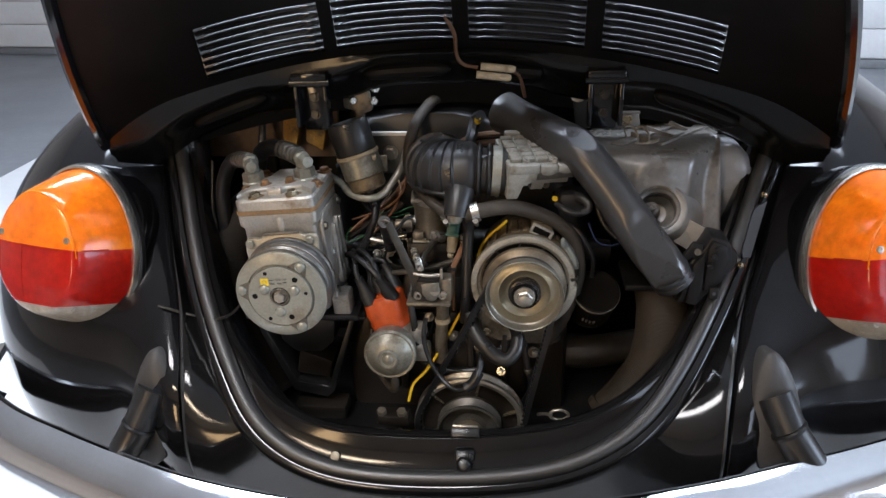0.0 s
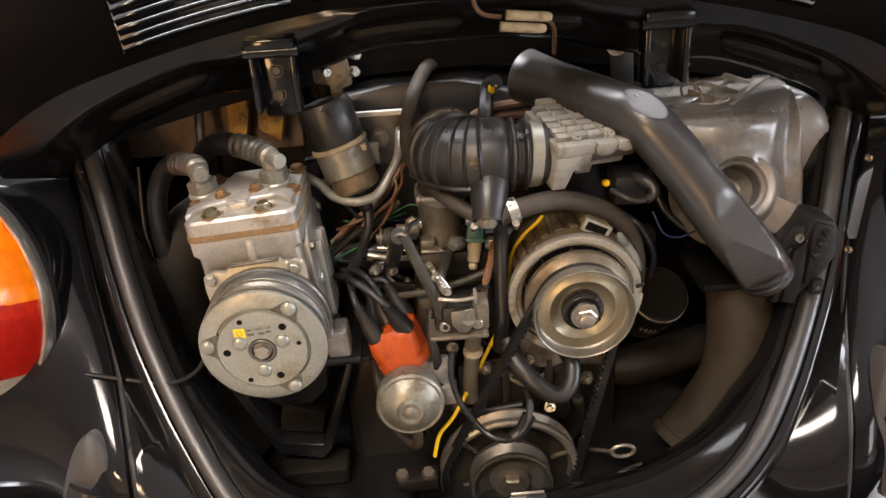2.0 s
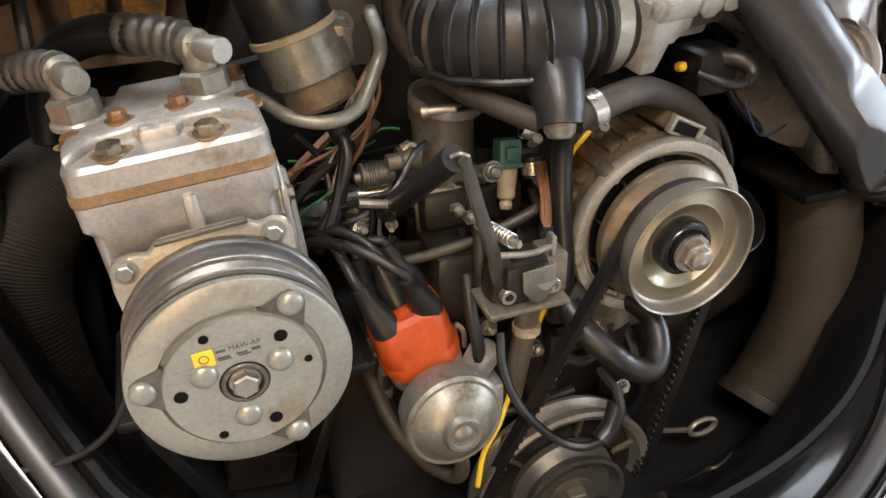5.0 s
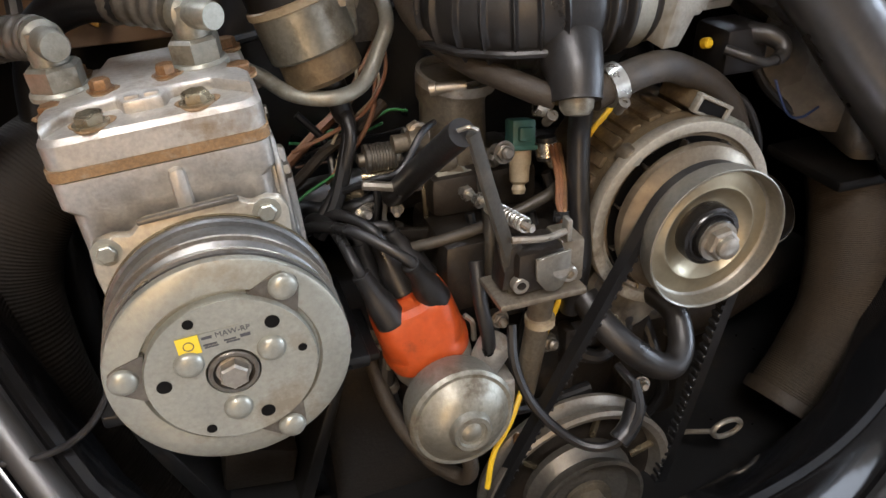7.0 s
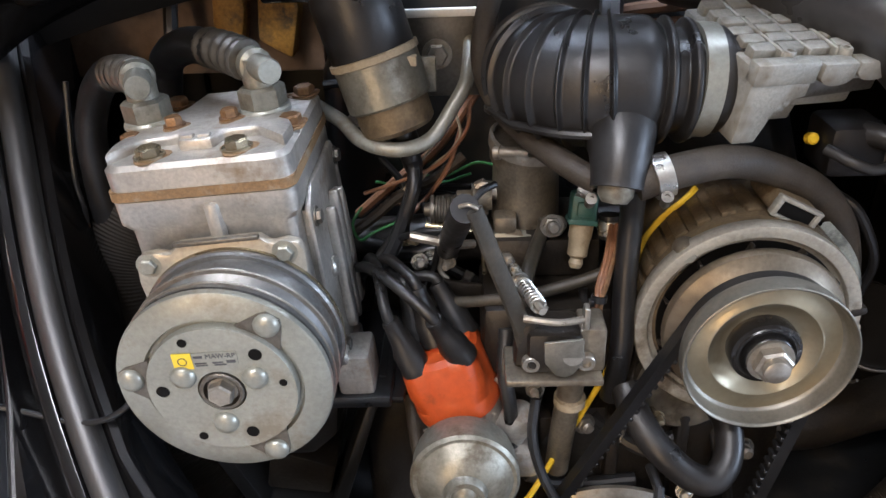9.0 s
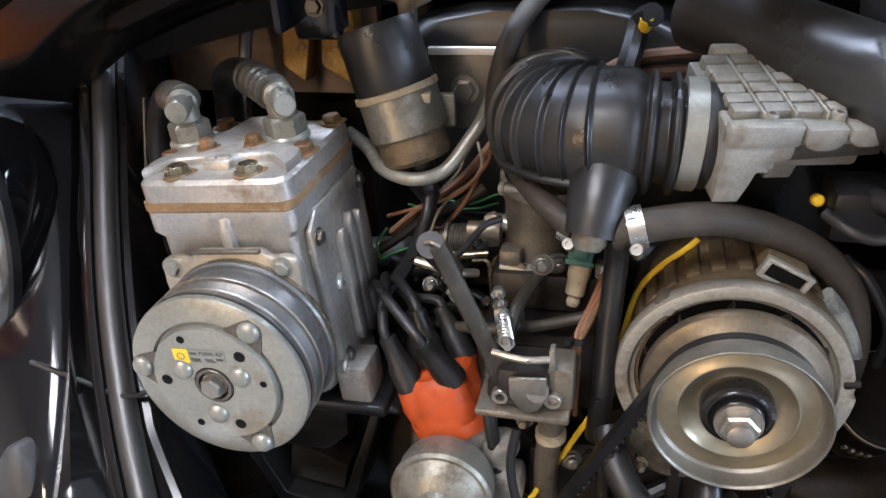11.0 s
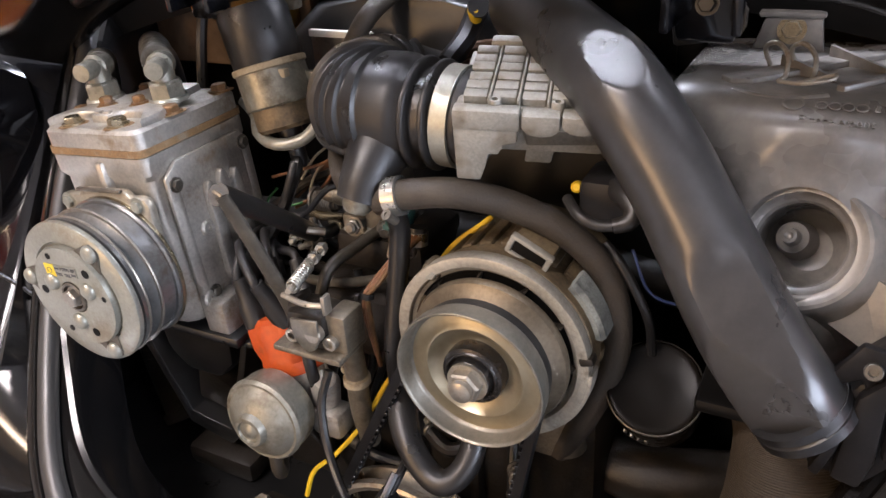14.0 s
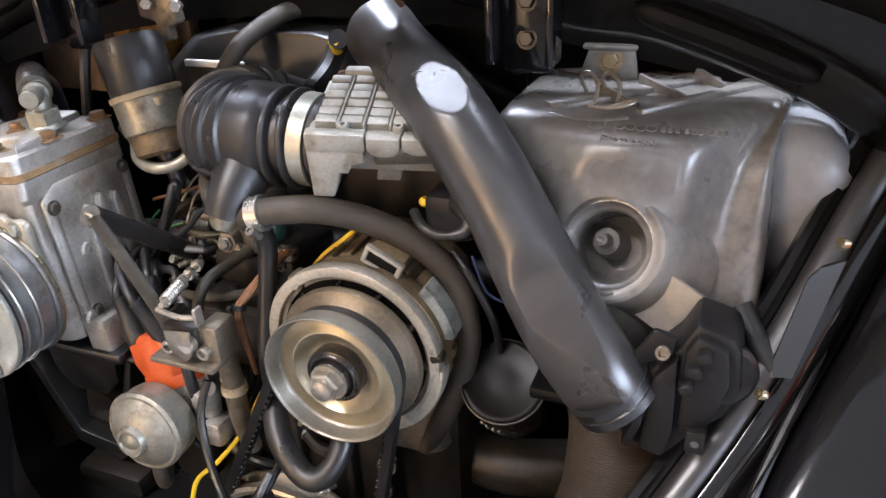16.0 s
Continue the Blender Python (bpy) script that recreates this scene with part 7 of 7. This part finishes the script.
bellows_hose("warm_air_hose", [(0.346, 1.180, 0.632), (0.354, 1.172, 0.585), (0.354, 1.158, 0.53), (0.341, 1.142, 0.477), (0.312, 1.130, 0.430), (0.272, 1.118, 0.385)], 0.0425, "large brown-grey corrugated warm-air hose", HOSE_BROWN)
bellows_hose("heater_hose", [(-0.36, 1.33, 0.70), (-0.405, 1.30, 0.675), (-0.435, 1.28, 0.61), (-0.43, 1.26, 0.50), (-0.40, 1.24, 0.41), (-0.36, 1.22, 0.345)], 0.047, "large dark corrugated heater hose", HOSE_DARK)

pump = thing("fuel_pipe_elbow", (0.07, 1.1, 0.50), "black moulded rubber elbow above the crank pulley", "hose")
g = B()
tube(g, [(0.032, 1.135, 0.575), (0.040, 1.113, 0.558), (0.055, 1.096, 0.542), (0.077, 1.086, 0.524), (0.096, 1.084, 0.520), (0.110, 1.096, 0.532), (0.112, 1.116, 0.552), (0.10, 1.14, 0.562)], lambda f: 0.0128 - 0.002 * f, 20)
part("hose", g, RUBBER_GREY, pump)
g = B()
lathe(g, (0.088, 1.165, 0.555), (0, -1, 0.1), [(0, 0), (0.042, 0), (0.042, 0.01), (0.038, 0.014), (0, 0.014)], 32)
lathe(g, (0.092, 1.146, 0.565), (0, -1, 0.2), [(0, 0), (0.008, 0), (0.008, 0.012), (0, 0.012)], 6)
part("backplate", g, CAST_DIRTY, pump, "stained round metal cover")

duct2 = thing("heat_pipe", (0.2, 1.3, 0.42), "dark metal heat pipe", "pipe")
g = B()
tube(g, [(0.12, 1.26, 0.45), (0.17, 1.25, 0.445), (0.23, 1.24, 0.44), (0.30, 1.26, 0.44), (0.42, 1.3, 0.44)], 0.03, 24)
part("pipe", g, CAST_DARK, duct2)
g = B()
pts = [(0.185 + 0.016 * math.cos(a), 1.10, 0.40 + 0.010 * math.sin(a)) for a in [6.283185 * k / 16 for k in range(17)]]
tube(g, pts, 0.0028, 8, n=2)
tube(g, [(0.172, 1.10, 0.40), (0.16, 1.115, 0.39), (0.15, 1.14, 0.37)], 0.0028, 8)
part("wire_loop", g, STEEL, duct2, "bent wire dipstick loop")

# injector with green plug
inj = thing("injector", (-0.002, 1.21, 0.66), "beige injector body with a dark green plug", "injector")
g = B()
INJ = Vector((0.16, 0.32, 1)).normalized()
lathe(g, (-0.0050, 1.1930, 0.654), INJ, [(0, 0), (0.0048, 0), (0.0062, 0.004), (0.0050, 0.008), (0.0085, 0.011), (0.0088, 0.024), (0.0098, 0.026), (0.0100, 0.042), (0, 0.042)], 20)
part("body", g, BEIGE, inj)
g = B()
lean = Matrix.Rotation(radians(-14), 4, "X") @ Matrix.Rotation(radians(6), 4, "Y")
box(g, (0.0010, 1.2055, 0.7045), (0.0215, 0.020, 0.024), 0.003, lean)
box(g, (0.0010, 1.1935, 0.7075), (0.013, 0.006, 0.012), 0.002, lean)
box(g, (0.0000, 1.2035, 0.6930), (0.0240, 0.022, 0.0045), 0.001, lean)
part("plug", g, GREEN, inj, "dark green plug")
g = B()
lathe(g, (0.0223, 1.196, 0.680), (0, 0.2, 1), [(0, 0), (0.0088, 0), (0.0088, 0.020), (0, 0.020)], 18)
part("sensor", g, RUBBER, inj, "black sensor end")
part("clip_ring", lathe(B(), (0.0223, 1.196, 0.683), (0, 0.2, 1), [(0.0088, 0), (0.0098, 0.0005), (0.0098, 0.0125), (0.0088, 0.013)], 22), BRIGHT, inj, "bright clip ring")
piece("clip_screw", "clip_screw", screw(0.0045, 0.006), STEEL, inj, (0.0223, 1.186, 0.681), (0.1, -1, 0.1))

# lower pipes between distributor and alternator
low = thing("coolant_stub", (-0.03, 1.13, 0.50), "dull brown metal breather stub", "pipe")
g = B()
tube(g, [(-0.012, 1.12, 0.618), (-0.014, 1.125, 0.58), (-0.018, 1.13, 0.53), (-0.02, 1.14, 0.48)], 0.0105, 16)
part("pipe", g, CAST_DIRTY, low)
g = B()
lathe(g, (-0.014, 1.125, 0.565), (0, 0, 1), [(0.010, 0), (0.013, 0.001), (0.013, 0.008), (0.010, 0.009)], 20)
part("joint", g, BEIGE, low)

# ------------------------------------------------ wiring


def wire(name, pts, r, mat, label, n=8):
    t = thing(name, pts[-1], label, "wire", "loose wires")
    part("wire", tube(B(), pts, r, 8, n=n), mat, t)
    return t


wire("yellow_wire", [(0.092, 1.21, 0.717), (0.084, 1.206, 0.710), (0.06, 1.199, 0.690), (0.046, 1.19, 0.668), (0.034, 1.165, 0.62), (0.022, 1.15, 0.585), (0.005, 1.14, 0.555), (-0.022, 1.13, 0.505), (-0.045, 1.112, 0.475), (-0.066, 1.10, 0.455), (-0.075, 1.092, 0.425)], 0.0026, YELLOW, "bright yellow wire winding past the belt")
wire("black_wire", [(-0.042, 1.12, 0.575), (-0.045, 1.105, 0.545), (-0.034, 1.09, 0.510), (-0.010, 1.072, 0.482), (0.012, 1.058, 0.475), (0.032, 1.052, 0.485), (0.047, 1.056, 0.505), (0.052, 1.075, 0.522)], 0.0042, RUBBER, "taped black wire sagging over the crank pulley")
g = B()
tube(g, [(0.028, 1.054, 0.481), (0.04, 1.058, 0.49), (0.05, 1.066, 0.506)], 0.009, 12)
part("plug", g, RUBBER, wire("sensor_lead", [(0.05, 1.066, 0.506), (0.053, 1.075, 0.515), (0.05, 1.10, 0.52)], 0.004, RUBBER, "short black sensor lead"))
for k in range(3):
    wire("brown_wire", [(0.022 + 0.004 * k, 1.190, 0.695), (0.014 + 0.003 * k, 1.160, 0.683), (0.0055 + 0.003 * k, 1.140, 0.669), (0.0036 + 0.0016 * k, 1.131 + 0.002 * (k % 2), 0.662), (0.001 + 0.0025 * k, 1.132, 0.640), (0.004, 1.14, 0.58)], 0.0022, TAN if k < 2 else RUSTY, "brown-sleeved wires beside the throttle switch")
tie = thing("cable_tie", (0.0046, 1.131, 0.662), "black cable tie round the brown wires", "cable tie")
part("loop", lathe(B(), (0.0050, 1.132, 0.659), (0.1, 0.2, 1), [(0.0050, 0), (0.0062, 0.0005), (0.0062, 0.0055), (0.0050, 0.006)], 18), RUBBER, tie)
part("buckle", box(B(), (-0.0015, 1.127, 0.662), (0.005, 0.005, 0.006), 0.001), RUBBER, tie)
wire("grey_cable", [(-0.372, 1.43, 0.93), (-0.365, 1.42, 0.90), (-0.375, 1.40, 0.86), (-0.38, 1.38, 0.80), (-0.385, 1.36, 0.70)], 0.007, RUBBER_GREY, "pale grey cable hanging from the bulkhead")
wire("black_wire", [(-0.50, 1.10, 0.60), (-0.45, 1.10, 0.585), (-0.40, 1.09, 0.582), (-0.36, 1.085, 0.60), (-0.33, 1.09, 0.64)], 0.0025, RUBBER, "thin black wire across the heater hose")
wire("black_wire", [(-0.44, 1.28, 0.80), (-0.445, 1.26, 0.72), (-0.44, 1.25, 0.68), (-0.45, 1.24, 0.60)], 0.0025, RUBBER, "thin black wire along the bay wall")
for k, (m, nm) in enumerate(((GREENWIRE, "green_wire"), (RUBBER, "black_wire"), (COPPER, "brown_wire"), (GREENWIRE, "green_wire"), (RUBBER, "black_wire"), (RUBBER, "black_wire"))):
    rnd = random.Random(k + 5)
    p = [Vector((-0.185 + 0.02 * rnd.random(), 1.30, 0.66 + 0.03 * rnd.random()))]
    for j in range(4):
        p.append(p[-1] + Vector((0.018 + 0.012 * rnd.random(), -0.008 + 0.02 * rnd.random(), 0.022 * (rnd.random() - 0.4))))
    wire(nm, p, 0.0014, m, "thin tangled engine wire")
wire("brown_cable", [(-0.20, 1.30, 0.655), (-0.16, 1.30, 0.69), (-0.12, 1.31, 0.72), (-0.08, 1.33, 0.77)], 0.005, TAN, "thick brown-sleeved cable behind the coil")
wire("black_cable", [(0.045, 1.30, 0.875), (0.035, 1.315, 0.865), (0.03, 1.30, 0.845), (0.025, 1.27, 0.83)], 0.010, RUBBER, "black sheathed cable rising from the intake elbow")
t = wire("blue_wire", [(0.225, 1.17, 0.73), (0.24, 1.165, 0.70), (0.262, 1.17, 0.69), (0.285, 1.175, 0.695)], 0.0012, BLUE, "thin blue wire beside the air flow meter plug")
g = B()
lathe(g, (0.040, 1.303, 0.868), (0.2, -0.6, 0.8), [(0, -0.008), (0.0055, -0.008), (0.0064, 0.0), (0.0064, 0.005), (0.004, 0.007), (0.003, 0.004), (0, 0.004)], 18)
part("seal_cap", g, YELLOW, t, "small yellow sealing cap")
for k in range(2):
    wire("copper_pipe", [(0.13, 1.325, 0.84 - 0.016 * k), (0.08, 1.322, 0.838 - 0.016 * k), (0.03, 1.32, 0.832 - 0.014 * k), (0.0, 1.318, 0.815 - 0.014 * k), (-0.02, 1.33, 0.79)], 0.006, COPPER, "brown fuel pipe behind the intake elbow")

# lid lamp lead with its connectors
lead = thing("lid_lead", (0.05, 1.25, 0.94), "thin wires with two cream connectors at the lid edge", "wire")
g = B()
tube(g, [(0.0, 1.17, 1.06), (0.012, 1.19, 1.03), (0.012, 1.22, 0.995), (0.022, 1.225, 0.978), (0.045, 1.228, 0.972)], 0.003, 8)
part("wire", g, COPPER, lead)
part("wire", tube(B(), [(0.10, 1.235, 0.965), (0.112, 1.25, 0.95), (0.12, 1.29, 0.91)], 0.003, 8), COPPER, lead)
for z, x in ((0.975, 0.075), (0.962, 0.068)):
    g = B()
    lathe(g, (x - 0.025, 1.222, z), (1, 0.05, -0.12), [(0, 0), (0.006, 0), (0.006, 0.05), (0.004, 0.055), (0, 0.055)], 12)
    part("connector", g, BEIGE, lead, "cream plastic connector")

# rear of the bay: shroud, relays, fuse block
shroud = thing("fan_shroud", (-0.05, 1.40, 0.70), "dark dusty sheet metal fan housing at the back of the bay", "fan housing")
g = B()
loft(g, [[Vector((x, y, z)) for x, y in round_rect(a, b, 1.33, 1.46, 0.03, 5)] for z, a, b in ((0.60, -0.24, 0.26), (0.78, -0.23, 0.20), (0.83, -0.21, 0.12), (0.862, -0.17, 0.06), (0.872, -0.12, 0.02))])
part("housing", g, BLACK_STEEL, shroud, sharp=0.9)
part("seam", tube(B(), [(-0.225, 1.328, 0.775), (-0.1, 1.326, 0.79), (0.05, 1.326, 0.79), (0.195, 1.328, 0.775)], 0.004, 8), BLACK_STEEL, shroud)
for x in (-0.20, 0.02, 0.16):
    piece("shroud_screw", "shroud_screw", screw(0.007, 0.004), STEEL, shroud, (x, 1.329, 0.74))
relay = thing("relay_block", (0.02, 1.42, 0.88), "two dark ribbed relay blocks on a rail", "relay")
for x in (0.0, 0.055):
    g = B()
    box(g, (x, 1.42, 0.893), (0.036, 0.02, 0.03), 0.003)
    for k in range(6):
        box(g, (x - 0.0145 + 0.0058 * k, 1.408, 0.893), (0.0028, 0.012, 0.03), 0.0008, None, 1)
    part("relay", g, RUBBER_GREY, relay)
g = B()
box(g, (0.03, 1.425, 0.872), (0.13, 0.02, 0.012), 0.002)
part("rail", g, BLACK_STEEL, relay)
blk = thing("terminal_block", (-0.165, 1.32, 0.88), "small grey terminal block with bright screws", "terminal block")
g = B()
prism(g, [(-0.195, 0.92), (-0.15, 0.925), (-0.145, 0.885), (-0.16, 0.88), (-0.16, 0.865), (-0.175, 0.865), (-0.175, 0.885), (-0.195, 0.89)], 1.30, 1.315, 0.003)
part("block", g, CAST_DIRTY, blk)
for x, z in ((-0.139, 0.925), (-0.143, 0.903), (-0.18, 0.905)):
    piece("terminal", "terminal", hexhead(0.007, 0.012), BRIGHT, blk, (x, 1.302, z), (0.5, -1, 0))

# dark lines and small fittings filling the gap between distributor, throttle and alternator
rnd = random.Random(21)
LINES = [
    ((-0.16, 1.28, 0.63), (-0.10, 1.27, 0.60), (-0.04, 1.25, 0.57), (0.0, 1.22, 0.52), 0.0065, RUBBER_GREY),
    ((-0.05, 1.20, 0.64), (-0.04, 1.185, 0.60), (-0.035, 1.175, 0.55), (-0.05, 1.165, 0.49), 0.0045, RUBBER),
    ((0.0, 1.18, 0.64), (0.005, 1.165, 0.60), (-0.005, 1.155, 0.56), (-0.03, 1.15, 0.50), 0.004, RUBBER),
    ((0.03, 1.21, 0.66), (0.045, 1.19, 0.62), (0.05, 1.175, 0.585), (0.04, 1.165, 0.54), 0.005, BRAID),
    ((-0.14, 1.22, 0.60), (-0.11, 1.21, 0.56), (-0.08, 1.20, 0.52), (-0.07, 1.18, 0.46), 0.006, RUBBER),
    ((-0.13, 1.25, 0.69), (-0.125, 1.23, 0.66), (-0.13, 1.22, 0.63), (-0.15, 1.22, 0.60), 0.0028, RUBBER),
    ((-0.17, 1.29, 0.72), (-0.155, 1.28, 0.69), (-0.15, 1.265, 0.66), (-0.165, 1.25, 0.63), 0.0035, RUBBER),
    ((-0.10, 1.29, 0.74), (-0.115, 1.27, 0.71), (-0.14, 1.26, 0.68), (-0.16, 1.25, 0.67), 0.0022, TAN),
    ((0.01, 1.17, 0.52), (0.03, 1.16, 0.50), (0.06, 1.155, 0.49), (0.09, 1.16, 0.50), 0.0075, RUBBER_GREY),
    ((-0.08, 1.15, 0.50), (-0.05, 1.14, 0.47), (-0.01, 1.14, 0.455), (0.05, 1.15, 0.46), 0.006, RUBBER),
    ((0.12, 1.17, 0.50), (0.13, 1.15, 0.46), (0.135, 1.15, 0.42), (0.12, 1.16, 0.37), 0.006, RUBBER),
    ((-0.13, 1.18, 0.55), (-0.14, 1.17, 0.50), (-0.13, 1.17, 0.45), (-0.11, 1.18, 0.40), 0.008, RUBBER_GREY),
    ((0.20, 1.20, 0.72), (0.215, 1.19, 0.70), (0.235, 1.19, 0.66), (0.24, 1.2, 0.62), 0.004, RUBBER),
    ((0.24, 1.24, 0.76), (0.25, 1.22, 0.72), (0.27, 1.21, 0.69), (0.30, 1.21, 0.67), 0.005, RUBBER),
]
for a, b, c, d, r, m in LINES:
    jig = [Vector(p) + Vector((rnd.uniform(-1, 1), rnd.uniform(-1, 1), rnd.uniform(-1, 1))) * 0.004 for p in (a, b, c, d)]
    t = thing("engine_line", d, "thin dusty engine hose between distributor and alternator", "hose", "engine lines")
    part("line", tube(B(), jig, r, 10, n=7), m, t)
    if r > 0.005:
        k = jig[1]
        part("band", lathe(B(), k, (jig[2] - jig[1]), [(r, 0), (r * 1.22, 0.001), (r * 1.22, 0.008), (r, 0.009)], 18), DULL, t, "small clamp band")

# small pale and brass fittings in the same gap
FIT = [((-0.150, 1.225, 0.668), (0.6, -0.7, 0.2), 0.0055, 0.018, GOLD), ((-0.137, 1.215, 0.650), (0.2, -1, 0.3), 0.006, 0.010, BRIGHT), ((-0.110, 1.205, 0.655), (-0.3, -1, 0.1), 0.0045, 0.012, STEEL), ((-0.028, 1.172, 0.705), (0.1, -1, 0.2), 0.0075, 0.008, DULL), ((0.030, 1.150, 0.600), (0.2, -1, 0.4), 0.0045, 0.010, DULL), ((-0.040, 1.150, 0.560), (0, -1, 0.2), 0.0065, 0.010, STEEL), ((0.002, 1.140, 0.530), (0.3, -1, 0.2), 0.0075, 0.009, DULL), ((0.060, 1.130, 0.545), (0.1, -1, 0.3), 0.005, 0.010, GOLD), ((0.085, 1.110, 0.480), (-0.2, -1, 0.4), 0.006, 0.008, BRIGHT), ((0.140, 1.140, 0.500), (0.1, -1, 0.2), 0.008, 0.010, DULL), ((-0.030, 1.120, 0.440), (0, -1, 0.4), 0.0065, 0.008, RUSTY)]
for p, d, r, h, m in FIT:
    t = thing("small_fitting", p, "small metal pipe fitting between the hoses", "fitting", "small fittings")
    piece("nut", "fit_nut%g_%g" % (r, h), hexhead(r, h * 0.6, 1.25), m, t, p, d)
    q = Vector(d).normalized()
    part("stem", lathe(B(), Vector(p) - q * 0.014, q, [(0, 0), (r * 0.7, 0), (r * 0.7, 0.014 + h), (r * 0.45, 0.016 + h), (0, 0.016 + h)], 14), m, t)

# loose wiring between the compressor and the throttle
wire("black_cable", [(-0.142, 1.25, 0.738), (-0.138, 1.235, 0.721), (-0.146, 1.225, 0.695), (-0.16, 1.215, 0.663), (-0.178, 1.21, 0.639)], 0.0065, RUBBER, "black cable running down from the ignition coil")
wire("tan_wire", [(-0.104, 1.29, 0.762), (-0.099, 1.28, 0.742), (-0.109, 1.27, 0.729), (-0.127, 1.265, 0.716), (-0.139, 1.26, 0.699), (-0.15, 1.26, 0.67)], 0.0014, BEIGE, "thin beige wire looping under the ignition coil")
wire("tan_wire", [(-0.116, 1.29, 0.756), (-0.12, 1.28, 0.738), (-0.134, 1.262, 0.724), (-0.15, 1.255, 0.70)], 0.0014, BEIGE, "thin beige wire looping under the ignition coil")
wire("brown_wire", [(-0.09, 1.29, 0.77), (-0.094, 1.28, 0.745), (-0.118, 1.262, 0.722), (-0.15, 1.25, 0.712), (-0.185, 1.25, 0.70)], 0.0018, TAN, "brown-sleeved wire under the ignition coil")
wire("green_wire", [(-0.19, 1.26, 0.682), (-0.198, 1.25, 0.67), (-0.191, 1.24, 0.659), (-0.177, 1.24, 0.667), (-0.15, 1.25, 0.675)], 0.0014, GREENWIRE, "thin green wire beside the compressor")
wire("grey_line", [(-0.097, 1.28, 0.721), (-0.122, 1.27, 0.705), (-0.153, 1.265, 0.692), (-0.178, 1.26, 0.673), (-0.20, 1.25, 0.66)], 0.005, HOSE_BROWN, "dusty brown hose beside the compressor")
wire("black_wire", [(-0.07, 1.22, 0.72), (-0.084, 1.21, 0.716), (-0.107, 1.2, 0.691), (-0.13, 1.2, 0.687), (-0.16, 1.22, 0.67)], 0.003, RUBBER, "thin black wire behind the distributor leads")
wire("steel_pipe", [(-0.141, 1.19, 0.689), (-0.125, 1.188, 0.686), (-0.105, 1.19, 0.68), (-0.09, 1.205, 0.672)], 0.004, STEEL, "short bare steel pipe behind the leads")
